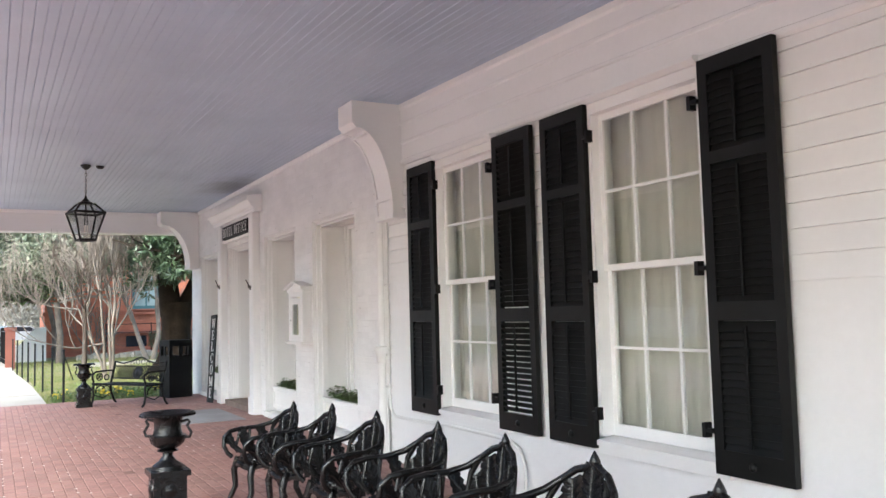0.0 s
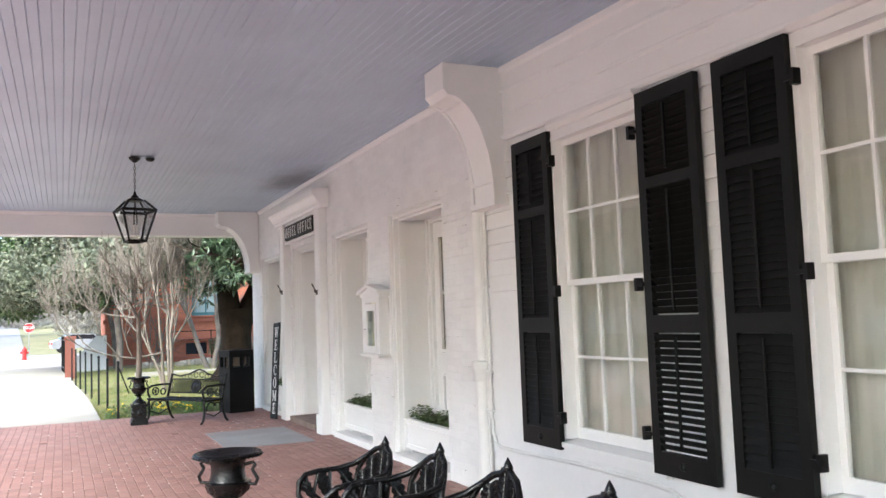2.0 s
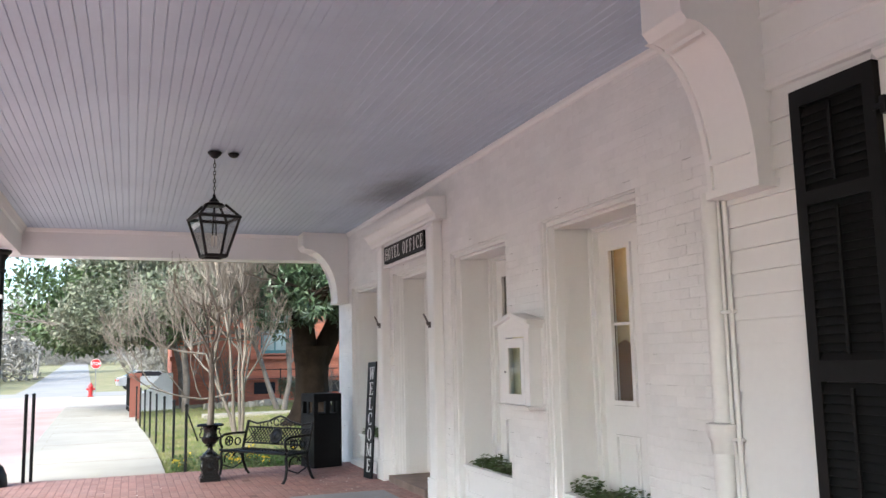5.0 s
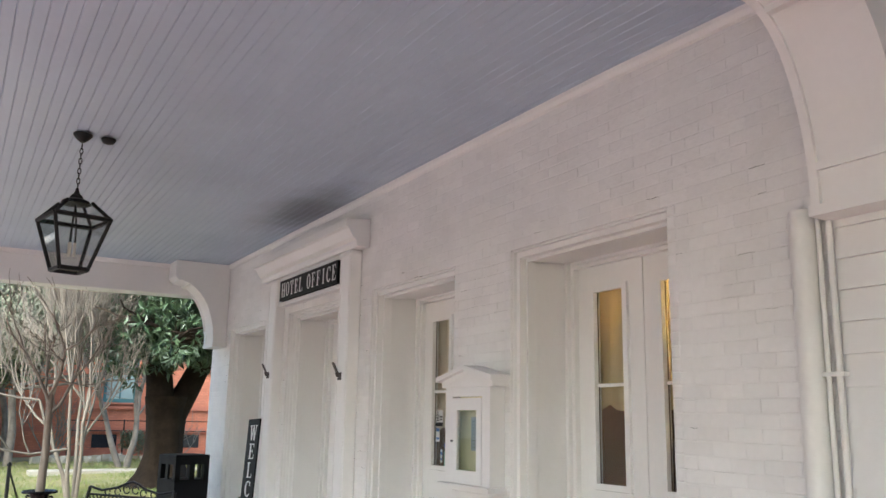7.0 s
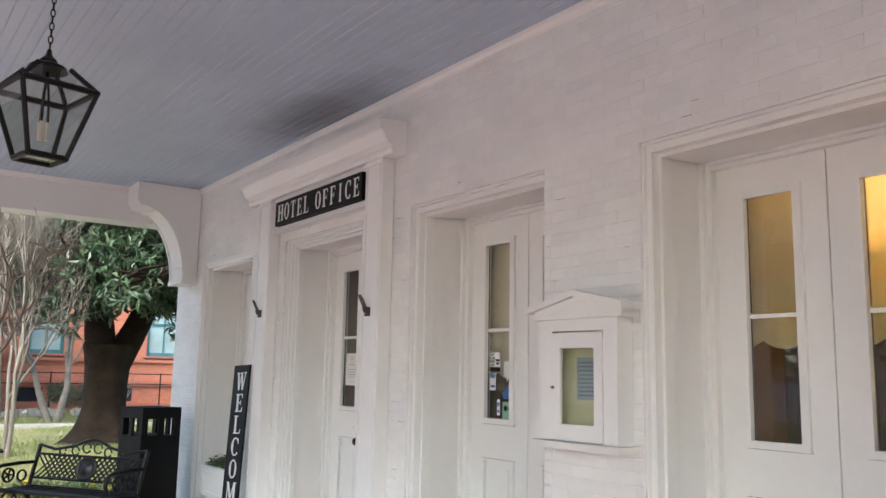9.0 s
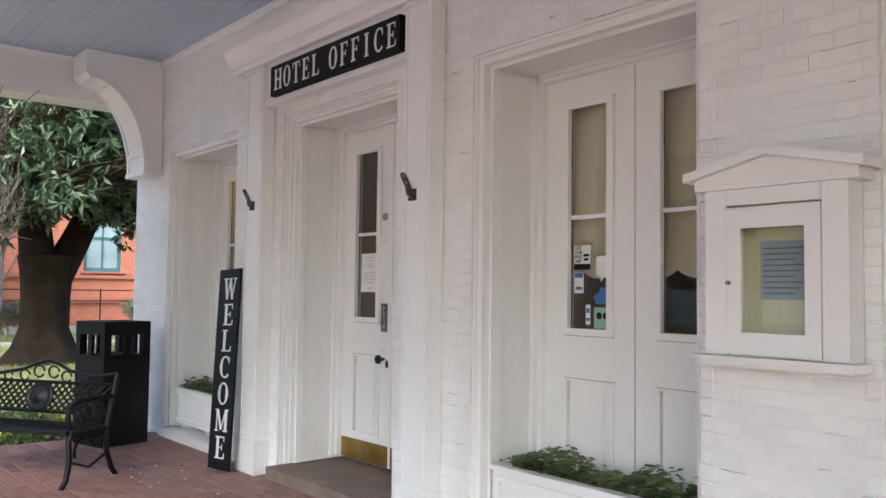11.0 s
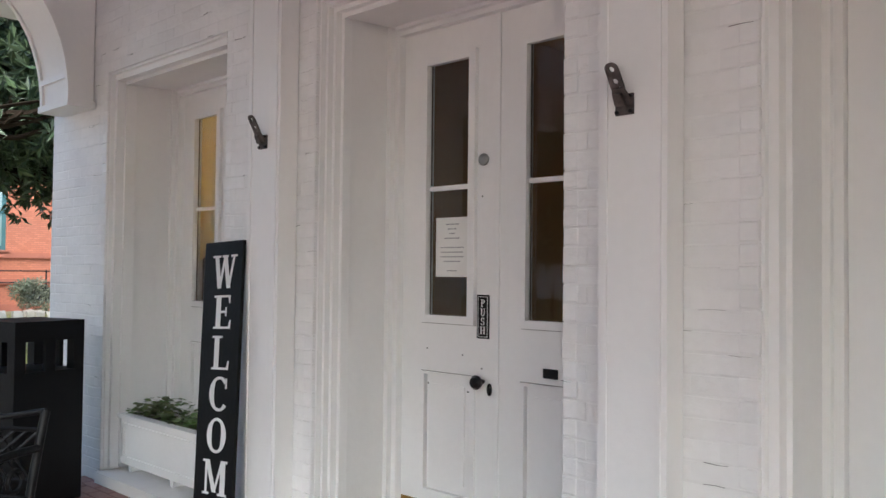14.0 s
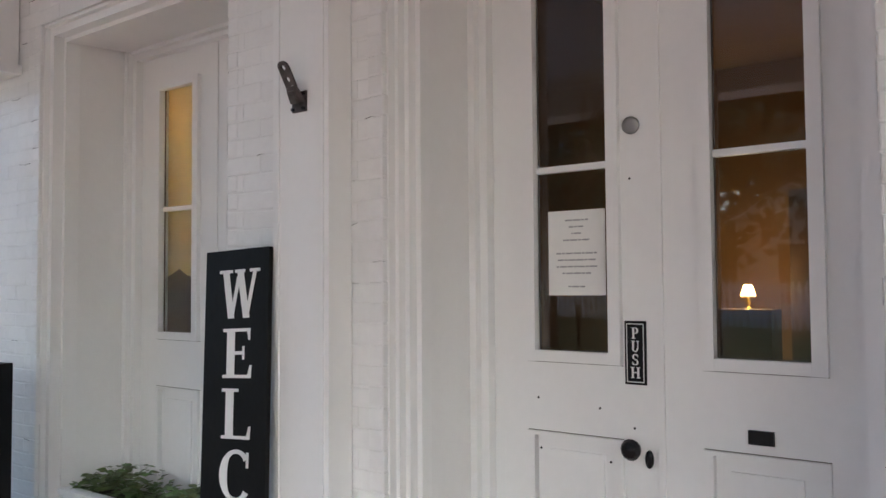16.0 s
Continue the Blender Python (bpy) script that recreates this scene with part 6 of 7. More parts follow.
# ---- red brick building ----
def brick_house():
    Y, Z0, X0, X1, H = 46.0, -0.1, 2.67, 34.0, 10.4
    t = thing("brick_building", (12.0, Y, Z0), "large red brick building with teal framed windows", "building")
    wins = [(7.4, 1.4), (12.15, 1.5), (16.9, 1.5)]
    bands = ((2.2, 4.95), (6.4, 9.0))
    bm = bmesh.new()
    edges = [X0] + [e for c, w in wins for e in (c - w / 2, c + w / 2)] + [X1]
    for a, b in zip(edges[0::2], edges[1::2]):
        box(bm, a, b, Y, Y + 0.5, Z0 - 0.5, H)
    for c, w in wins:
        z = Z0 - 0.5
        for p, q in bands:
            box(bm, c - w / 2, c + w / 2, Y, Y + 0.5, z, p)
            z = q
        box(bm, c - w / 2, c + w / 2, Y, Y + 0.5, z, H)
    box(bm, X0, X0 + 0.5, Y + 0.5, Y + 5, Z0 - 0.5, H)
    box(bm, X1 - 0.5, X1, Y + 0.5, Y + 5, Z0 - 0.5, H)
    box(bm, X0, X1, Y + 4.5, Y + 5, Z0 - 0.5, H)
    part("wall", bm, FARBRICK, t)
    for z, d in ((0.95, 0.12), (1.92, 0.10), (5.6, 0.08)):
        bm = bmesh.new()
        box(bm, X0 - d, X1, Y - d, Y - 0.002, z, z + 0.2)
        part("string_course", bm, REDSTONE, t)
    bm = bmesh.new()
    box(bm, X0 - 0.16, X1, Y - 0.16, Y - 0.002, Z0 - 0.4, 0.2)
    part("plinth", bm, REDSTONE, t)
    bm = bmesh.new()
    box(bm, X0 - 0.5, X1 + 0.5, Y - 0.5, Y + 5.5, H, H + 0.4)
    prism(bm, [(Y - 0.5, H + 0.4), (Y + 5.5, H + 0.4), (Y + 2.5, H + 2)], "x", X0 - 0.5, X1 + 0.5)
    part("roof", bm, ASPH, t)
    for c, w in wins:
        for p, q in bands:
            a, b = c - w / 2, c + w / 2
            bm = bmesh.new()
            for dims in ((a, a + 0.14, p, q), (b - 0.14, b, p, q), (a + 0.14, b - 0.14, q - 0.14, q), (a + 0.14, b - 0.14, p, p + 0.16), (a + 0.14, b - 0.14, (p + q) / 2 - 0.05, (p + q) / 2 + 0.05), (c - 0.03, c + 0.03, p + 0.16, q - 0.14)):
                box(bm, dims[0], dims[1], Y + 0.12, Y + 0.24, dims[2], dims[3])
            wn_ = part("window", bm, TEAL, t, "teal painted window frame")
            bm = bmesh.new()
            box(bm, a + 0.1, b - 0.1, Y + 0.17, Y + 0.19, p + 0.1, q - 0.1)
            part("pane", bm, FARGLASS, wn_)
            bm = bmesh.new()
            box(bm, a - 0.12, b + 0.12, Y - 0.1, Y + 0.25, p - 0.14, p - 0.004)
            part("sill", bm, REDSTONE, wn_)
    for c in (6.9, 10.4, 14.0, 17.0):
        bm = bmesh.new()
        box(bm, c - 0.5, c + 0.5, Y - 0.03, Y - 0.003, 0.3, 0.85)
        part("vent", bm, DARKGLASS, t)


m = material("far_red_brick", (0.52, 0.175, 0.095), 0.85, var=0.10, grain=10, stain=0.5, bump=0.2, second=(0.44, 0.16, 0.10))
n, l = nodes_of(m)
bt = n.new("ShaderNodeTexBrick")
bt.inputs["Scale"].default_value, bt.inputs["Mortar Size"].default_value = 1.0, 0.012
bt.inputs["Brick Width"].default_value, bt.inputs["Row Height"].default_value = 0.22, 0.075
bt.inputs["Color1"].default_value, bt.inputs["Color2"].default_value, bt.inputs["Mortar"].default_value = (1, 1, 1, 1), (0.8, 0.78, 0.75, 1), (0.7, 0.75, 0.8, 1)
sp, cb = n.new("ShaderNodeSeparateXYZ"), n.new("ShaderNodeCombineXYZ")
gp = n.new("ShaderNodeNewGeometry")
l.new(gp.outputs["Position"], sp.inputs[0])
ad = n.new("ShaderNodeMath")
l.new(sp.outputs[0], ad.inputs[0])
l.new(sp.outputs[1], ad.inputs[1])
l.new(ad.outputs[0], cb.inputs[0])
l.new(sp.outputs[2], cb.inputs[1])
l.new(cb.outputs[0], bt.inputs["Vector"])
mul = n.new("ShaderNodeMix")
mul.data_type, mul.blend_type = 'RGBA', 'MULTIPLY'
mul.inputs[0].default_value = 1.0
b = n["Principled BSDF"]
l.new(b.inputs["Base Color"].links[0].from_socket, mul.inputs[6])
l.new(bt.outputs["Color"], mul.inputs[7])
l.new(mul.outputs[2], b.inputs["Base Color"])
FARBRICK = m
FARGLASS = material("far_window_glass", (0.30, 0.38, 0.38), 0.15, var=0.2, grain=2, stain=1)
brick_house()

t = thing("white_stair_wall", (2.2, 42.0, 0.0), "white sloped stair wall beside the brick building", "stair wall")
bm = bmesh.new()
prism(bm, [(1.25, -0.1), (2.55, -0.1), (2.55, 1.42), (2.15, 1.42), (1.45, 0.62), (1.25, 0.62)], "y", 42.0, 42.4)
part("parapet", bm, PAPER, t)
t = thing("lawn_railing", (10, 43.6, 0.0), "thin black iron railing in front of the brick building", "railing")
for z in (1.05, 1.45):
    bm = bmesh.new()
    tube(bm, [(5.2, 43.6, z), (24, 43.6, z)], 0.022, 5)
    part("rail", bm, IRONM, t)
for k in range(10):
    bm = bmesh.new()
    tube(bm, [(5.2 + 2.05 * k, 43.6, -0.1), (5.2 + 2.05 * k, 43.6, 1.5)], 0.028, 5)
    part("post", bm, IRONM, t)
t = thing("stone_edging", (12, 40.5, 0.0), "low pale rubble stone edging on the lawn", "edging")
rng = np.random.default_rng(5)
bm = bmesh.new()
for k in range(150):
    x, y = rng.uniform(3.5, 24), 40.5 + rng.normal(0, 0.18)
    s = rng.uniform(0.06, 0.14)
    v = box(bm, x - s, x + s, y - s * 0.7, y + s * 0.7, land(x, y) - 0.15, land(x, y) + 0.05 + s)
    for q in v:
        q.co += Vector(rng.normal(0, 0.035, 3))
part("rubble", bm, CONC, t, kind="stuff")
bm = bmesh.new()
box(bm, 3.2, 24.0, 34.2, 35.3, -0.2, land(8, 34.7) - 0.02)
structure("pavement_garden", bm, CONC, "narrow concrete garden path across the lawn", "pavement")


# ---- plants ----
def leaves(name, mat, centres, count, spread, size, seed, parent, label="", narrow=0.4, rosette=0):
    """A crown of many small folded leaves in clumps round the given centres."""
    rng = np.random.default_rng(seed)
    c = np.array(centres, dtype=float)
    idx = rng.integers(0, len(c), count)
    d = rng.normal(0, 1, (count, 3))
    d /= np.linalg.norm(d, axis=1)[:, None]
    r = spread * rng.uniform(0.15, 1.0, count) ** 0.6
    p = c[idx] + d * r[:, None] * np.array((1, 1, 0.75))
    if rosette:
        p = np.repeat(p, rosette, 0)
        d = np.repeat(d, rosette, 0)
        count *= rosette
    u = rng.normal(0, 1, (count, 3)) * 0.9 + d * 0.9 + np.array((0, 0, 0.15))
    u /= np.linalg.norm(u, axis=1)[:, None]
    w = np.cross(u, rng.normal(0, 1, (count, 3)))
    w /= np.linalg.norm(w, axis=1)[:, None] + 1e-9
    f = np.cross(u, w)
    s = size * rng.uniform(0.6, 1.25, count)[:, None]
    v = np.stack([p, p + u * s * 0.55 + w * s * narrow + f * s * 0.10, p + u * s * 1.1 - f * s * 0.08, p + u * s * 0.55 - w * s * narrow + f * s * 0.10], 1).reshape(-1, 3)
    k = np.arange(count)[:, None] * 4
    faces = np.concatenate([k + np.array([0, 1, 2]), k + np.array([0, 2, 3])], 1).reshape(-1, 3)
    me = bpy.data.meshes.new(name)
    me.from_pydata(v.tolist(), [], faces.tolist())
    me.materials.append(mat)
    ob = new(name, me)
    ob.parent = parent
    ob.matrix_parent_inverse = parent.matrix_basis.inverted()
    return tagged(ob, label, kind="stuff")


def grow(bm, start, way, length, radius, depth, rng, tips, split=3, bend=0.25, droop=0.0, spread=0.6, shrink=0.72, low=-9.0):
    """A branching limb that stays above the height low; its ends are gathered in tips."""
    p = Vector(start)
    d = Vector(way).normalized()
    pts = [p.copy()]
    n = 4
    for k in range(n):
        d = (d + Vector(rng.normal(0, bend, 3)) * 0.5 + Vector((0, 0, -droop * 0.2))).normalized()
        if p.z + d.z * length / n < low:
            d.z = abs(d.z) * 0.3 + 0.05
            d.normalize()
        p = p + d * (length / n)
        pts.append(p.copy())
    tube(bm, pts, radius, 8 if depth > 2 else 5 if depth > 0 else 3, radius * 0.62)
    if depth == 0:
        tips.append(tuple(p))
        return
    if depth <= 2:
        tips.append(tuple(p))
    for k in range(split):
        q = pts[-1] if k == 0 else pts[rng.integers(2, n + 1)]
        e = (d + Vector(rng.normal(0, spread, 3))).normalized()
        grow(bm, q, e, length * shrink * rng.uniform(0.8, 1.15), radius * 0.60, depth - 1, rng, tips, split, bend, droop, spread, shrink, low)


def magnolia():
    x, y, z = 5.72, 29.0, land(5.72, 29.0) - 0.05
    t = thing("magnolia_tree", (x, y, z), "evergreen magnolia with a thick dark forked trunk and glossy leaves", "tree", "trees beyond the porch")
    rng = np.random.default_rng(3)
    bm = bmesh.new()
    prof = [(0.95, -0.1), (0.72, 0.08), (0.56, 0.3), (0.47, 0.7), (0.44, 1.3), (0.47, 1.8), (0.55, 2.15)]
    rings = []
    for r, h in prof:
        ring = []
        for k in range(26):
            a = 2 * math.pi * k / 26
            q = r * (1 + 0.07 * math.sin(5 * a + h) + 0.04 * math.sin(9 * a - 2 * h) + (0.16 * max(0, math.sin(4 * a + 1)) if h < 0.35 else 0))
            ring.append(bm.verts.new((x + q * math.cos(a), y + q * math.sin(a), z + h)))
        rings.append(ring)
    for a, b in zip(rings, rings[1:]):
        for i in range(26):
            bm.faces.new((a[i], a[(i + 1) % 26], b[(i + 1) % 26], b[i]))
    tips = []
    tube(bm, [(x - 0.14, y, z + 1.75), (x - 0.24, y, z + 2.6), (x - 0.35, y + 0.1, z + 3.6)], 0.36, 14, 0.28)
    tube(bm, [(x + 0.16, y, z + 1.7), (x + 0.55, y, z + 2.5), (x + 1.0, y + 0.1, z + 3.5)], 0.34, 14, 0.24)
    for s, d in (((x - 0.35, y + 0.1, z + 3.4), (-0.3, 0, 1)), ((x + 1.0, y + 0.1, z + 3.4), (0.5, 0.1, 1)), ((x - 0.28, y, z + 3.3), (-0.6, -0.3, 0.9)), ((x + 0.8, y, z + 3.0), (0.9, -0.5, 0.3)), ((x - 0.2, y, z + 3.0), (0.1, -1, 0.5)), ((x + 0.3, y, z + 3.2), (0.1, 0.9, 0.7))):
        grow(bm, s, d, 2.2, 0.16, 3, rng, tips, 3, 0.3, 0.2, 0.6, 0.75, z + 3.3)
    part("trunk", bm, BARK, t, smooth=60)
    tips = [p for p in tips if p[2] > z + (3.7 if abs(p[0] - x - 0.3) < 1.0 else 3.1) and p[0] > 4.5]
    for k in range(70):
        q = rng.uniform(-1.5, 2.6)
        tips.append((x + q, y + rng.uniform(-1.6, 1.2), z + rng.uniform(3.35 if -0.7 < q < 1.3 else 2.95, 5.2)))
    leaves("crown", LEAF, tips, 10500, 0.95, 0.21, 11, t, "clusters of long glossy dark green leaves", 0.17, 7)


def oak():
    x, y = 2.9, 39.5
    z = land(x, y) - 0.1
    t = thing("evergreen_oak", (x, y, z), "broad evergreen oak with a low dense grey-green crown", "tree", "trees beyond the porch")
    rng = np.random.default_rng(8)
    bm = bmesh.new()
    tips = []
    tube(bm, [(x, y, z - 0.2), (x + 0.05, y, z + 1.2), (x - 0.1, y, z + 2.6)], 0.15, 12, 0.12)
    for k in range(9):
        a = k * 0.7 + 0.2
        grow(bm, (x - 0.05, y, z + 2.55 + 0.12 * k), (math.cos(a), math.sin(a), 0.75 + 0.07 * k), 2.6, 0.06, 3, rng, tips, 3, 0.3, 0.2, 0.55, 0.74, z + (3.2 if math.cos(a) < 0.2 else 4.6))
    part("trunk", bm, GREYBARK, t, smooth=60)
    tips = [p for p in tips if p[2] > z + (2.9 if p[0] < 3.6 else 4.3) and p[0] > -1.3]
    tips += [(q, rng.uniform(36.5, 41.0), rng.uniform(3.2 + 0.25 * max(0.0, q - 1.0), 7.2)) for q in rng.uniform(-0.8, 5.0, 80)]
    leaves("crown", OAKLEAF, tips, 40000, 0.95, 0.17, 12, t, "dense small grey-green leaves", 0.30)


def street_tree(x, y, h, seed, mat, size, label, count):
    z = land(x, y) - 0.1
    t = thing("street_tree", (x, y, z), label, "tree", "trees beyond the porch")
    rng = np.random.default_rng(seed)
    bm = bmesh.new()
    tips = []
    tube(bm, [(x, y, z - 0.1), (x + 0.1, y, z + h * 0.3)], 0.25, 10, 0.2)
    for k in range(7):
        a = k * 0.95 + seed
        grow(bm, (x + 0.08, y, z + h * (0.24 + 0.03 * k)), (math.cos(a), math.sin(a), 0.4 + 0.12 * k), h * 0.24, 0.11, 3, rng, tips, 3, 0.3, 0.1, 0.55, 0.75)
    part("trunk", bm, BARK, t, smooth=60)
    if count:
        leaves("crown", mat, tips, count, h * 0.10, size, seed + 20, t, "", 0.28)


def bare_tree(x, y, h, seed, mat, label, stems=5, name="bare_tree", r0=0.07, depth=4, split=3, fan=1.0, rise=-0.3):
    z = land(x, y) - 0.1
    t = thing(name, (x, y, z), label, "tree", "trees beyond the porch")
    rng = np.random.default_rng(seed)
    for k in range(stems):
        bm = bmesh.new()
        tips = []
        a = 2 * math.pi * k / stems + seed
        grow(bm, (x + 0.10 * math.cos(a), y + 0.10 * math.sin(a), z), (0.26 * fan * math.cos(a), 0.2 * fan * math.sin(a), 1), h * 0.36, r0, depth, rng, tips, split, 0.24, rise, 0.36, 0.70)
        part("stem", bm, mat, t, smooth=60)


magnolia()
oak()


def overhanging_tree():
    x, y = 3.0, 43.0
    z = land(x, y) - 0.1
    t = thing("overhanging_tree", (x, y, z), "evergreen tree leaning its leafy crown over the pavement", "tree", "trees beyond the porch")
    rng = np.random.default_rng(17)
    bm = bmesh.new()
    tips = []
    tube(bm, [(x, y, z - 0.1), (x - 0.1, y, z + 1.6), (x - 0.5, y + 0.2, z + 3.4)], 0.13, 10, 0.10)
    for k in range(8):
        a = 2.2 + k * 0.32
        grow(bm, (x - 0.35, y + 0.1, z + 2.6 + 0.1 * k), (1.25 * math.cos(a), 0.6 * math.sin(a), 0.42 + 0.1 * k), 2.0, 0.10, 3, rng, tips, 3, 0.22, -0.15, 0.4, 0.78, z + 3.2)
    part("trunk", bm, GREYBARK, t, smooth=60)
    tips = [p for p in tips if p[2] > 2.9 and p[0] > -3.2]
    tips += [(rng.uniform(-3.3, 1.6), rng.uniform(40.5, 45.0), rng.uniform(3.0, 7.5)) for _ in range(70)]
    leaves("crown", OVERLEAF, tips, 27000, 0.9, 0.26, 51, t, "broad dark green leaves", 0.28)


overhanging_tree()
bare_tree(3.45, 27.0, 6.2, 4, PALEBARK, "leafless crepe myrtle with pale smooth many-stemmed trunk", 4, "crepe_myrtle", 0.048, 5, 4, 0.62, -1.0)
t = thing("potted_tree", (2.02, 18.3, 0.80), "bare pale grey young tree standing in an iron urn", "tree")
rng = np.random.default_rng(14)
bm = bmesh.new()
tips = []
tube(bm, [(2.02, 18.3, 0.78), (2.035, 18.3, 1.3), (2.02, 18.32, 1.95)], 0.052, 8, 0.036)
for k in range(4):
    grow(bm, (2.02, 18.32, 1.7 + 0.08 * k), (math.cos(1.7 * k) * 0.7, math.sin(1.7 * k) * 0.7, 1.0), 0.7, 0.022, 3, rng, tips, 3, 0.22, -0.2, 0.4, 0.72)
part("stem", bm, PALEBARK, t, smooth=60)
bare_tree(6.1, 36.5, 6.0, 9, GREYBARK, "leafless grey-barked young tree", 2, "bare_tree", 0.11)
bare_tree(4.5, 42.0, 3.6, 6, GREYBARK, "leafless many-stemmed brown shrub", 9, "bare_shrub", 0.03, 2)
bare_tree(9.0, 41.8, 2.4, 7, GREYBARK, "leafless low brown shrub by the brick wall", 9, "bare_shrub", 0.025, 2)
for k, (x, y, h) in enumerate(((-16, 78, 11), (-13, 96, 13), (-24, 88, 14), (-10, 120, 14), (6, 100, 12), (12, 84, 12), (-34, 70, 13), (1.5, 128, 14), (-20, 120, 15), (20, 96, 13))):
    bare_tree(x, y, h, 40 + k, HAZYBARK, "leafless tall tree far along the street", 2, "far_tree", 0.16, 4)
for k, (x, y, h) in enumerate(((9, 75, 7), (-12, 140, 13), (4, 150, 12), (-40, 110, 14), (22, 72, 8), (-28, 140, 14), (16, 130, 14))):
    street_tree(x, y, h, 60 + k, OAKLEAF, 0.5, "far evergreen tree with a grey-green crown", 3200)


t = thing("far_woods", (-30, 120, 3), "hazy grey-brown leafless woods beyond the street", "woods", kind="stuff")
rng = np.random.default_rng(91)
cs = [(rng.uniform(-75, -9), rng.uniform(85, 135), rng.uniform(0.8, 5.5)) for _ in range(160)] + [(rng.uniform(2, 40), rng.uniform(95, 140), rng.uniform(0.8, 6.5)) for _ in range(110)] + [(rng.uniform(-8, 3), rng.uniform(325, 340), rng.uniform(6, 11)) for _ in range(30)] + [(rng.uniform(-30, 18), rng.uniform(200, 260), rng.uniform(3, 10)) for _ in range(120)]
leaves("twigs", HAZYLEAF, cs, 70000, 2.4, 0.95, 92, t, "", 0.14)


def hedge(x0, x1, y0, y1, h, seed):
    t = thing("clipped_shrub", ((x0 + x1) / 2, y0, land(x0, y0)), "rounded evergreen shrub at the foot of the brick wall", "shrub", "shrubs by the wall")
    rng = np.random.default_rng(seed)
    c = [(rng.uniform(x0, x1), rng.uniform(y0, y1), land(x0, y0) + rng.uniform(0.1, h)) for _ in range(26)]
    leaves("foliage", OAKLEAF, c, 2600, 0.28, 0.09, seed, t, "", 0.3)


hedge(7.2, 8.6, 42.3, 43.2, 0.9, 1)
hedge(12.0, 13.4, 42.3, 43.2, 1.1, 2)
hedge(16.0, 17.6, 42.3, 43.2, 0.9, 3)

# flower bed by the bench
t = thing("flower_bed", (3.0, 20.4, 0.0), "bed of yellow pansies and low green leaves at the porch edge", "flowers")
rng = np.random.default_rng(21)
cs = [(rng.uniform(1.6, 3.9), rng.uniform(19.8, 21.8)) for _ in range(75)]
leaves("bed_leaves", HERB, [(x, y, land(x, y) + 0.05) for x, y in cs], 4200, 0.13, 0.05, 22, t, "low green bedding leaves", 0.35)
fl = [(x, y, land(x, y) + 0.14) for x, y in cs if math.sin(x * 5) > -0.2][:26]
leaves("blossom", FLOWER, fl, 170, 0.06, 0.05, 23, t, "yellow pansy flowers", 0.5)


def grass(x0, x1, y0, y1, count, seed, h):
    rng = np.random.default_rng(seed)
    xs, ys = rng.uniform(x0, x1, count), rng.uniform(y0, y1, count)
    a, lean, s = rng.uniform(0, 6.28, count), rng.normal(0, 0.4, (count, 2)), rng.uniform(0.5, 1.3, count) * h
    v = []
    for i in range(count):
        z = land(xs[i], ys[i]) - 0.06
        dx, dy = 0.008 * math.cos(a[i]), 0.008 * math.sin(a[i])
        v += [(xs[i] - dx, ys[i] - dy, z), (xs[i] + dx, ys[i] + dy, z), (xs[i] + lean[i, 0] * s[i], ys[i] + lean[i, 1] * s[i], z + s[i])]
    me = bpy.data.meshes.new("grass")
    me.from_pydata(v, [], [(3 * i, 3 * i + 1, 3 * i + 2) for i in range(count)])
    me.materials.append(BLADE)
    tagged(new("grass", me), "short winter lawn grass", "grass", kind="stuff")


grass(1.45, 11.0, 19.65, 30.0, 42000, 31, 0.065)
grass(1.2, 16.0, 30.0, 42.0, 26000, 32, 0.08)

# ---- across the street ----
t = thing("picket_fence", (-10.6, 23.0, 0.7), "white wooden picket fence across the street", "fence")
bm = bmesh.new()
prism(bm, [(-0.045, 0.0), (0.045, 0.0), (0.045, 1.08), (0.0, 1.18), (-0.045, 1.08)], "x", -0.01, 0.01)
me = mesh_of("picket", bm, TRIM)
for k in range(190):
    ob = new("picket", me)
    ob.parent = t
    ob.matrix_parent_inverse = t.matrix_basis.inverted()
    y = 10.0 + k * 0.145
    ob.matrix_basis = pose(-10.6, y, land(-10.6, y) - 0.02) @ Matrix.Diagonal((1, 1, 0.87, 1))
for z in (0.85, 1.35):
    bx("rail", TRIM, t, -10.66, -10.612, 9.9, 37.6, z, z + 0.08)


def white_house():
    t = thing("white_house", (-16, 17.3, 0.0), "white wooden house with a gable and grey roof across the street", "house")
    bm = bmesh.new()
    box(bm, -22, -16, 11.8, 22.8, 0.0, 3.3)
    part("wall", bm, WHITE, t)
    bm = bmesh.new()
    prism(bm, [(11.4, 3.3), (23.2, 3.3), (17.3, 6.6)], "x", -22.3, -15.7)
    part("roof", bm, ASPH, t)
    bm = bmesh.new()
    prism(bm, [(11.7, 3.31), (22.9, 3.31), (17.3, 6.4)], "x", -15.69, -15.6)
    part("gable", bm, WHITE, t)
    for y in (13.6, 16.0, 18.8, 21.2):
        bm = bmesh.new()
        box(bm, -15.998, -15.93, y - 0.55, y + 0.55, 0.9, 2.7)
        w_ = part("window", bm, TRIM, t)
        bm = bmesh.new()
        box(bm, -15.929, -15.92, y - 0.45, y + 0.45, 1.0, 2.6)
        part("pane", bm, DARKGLASS, w_)


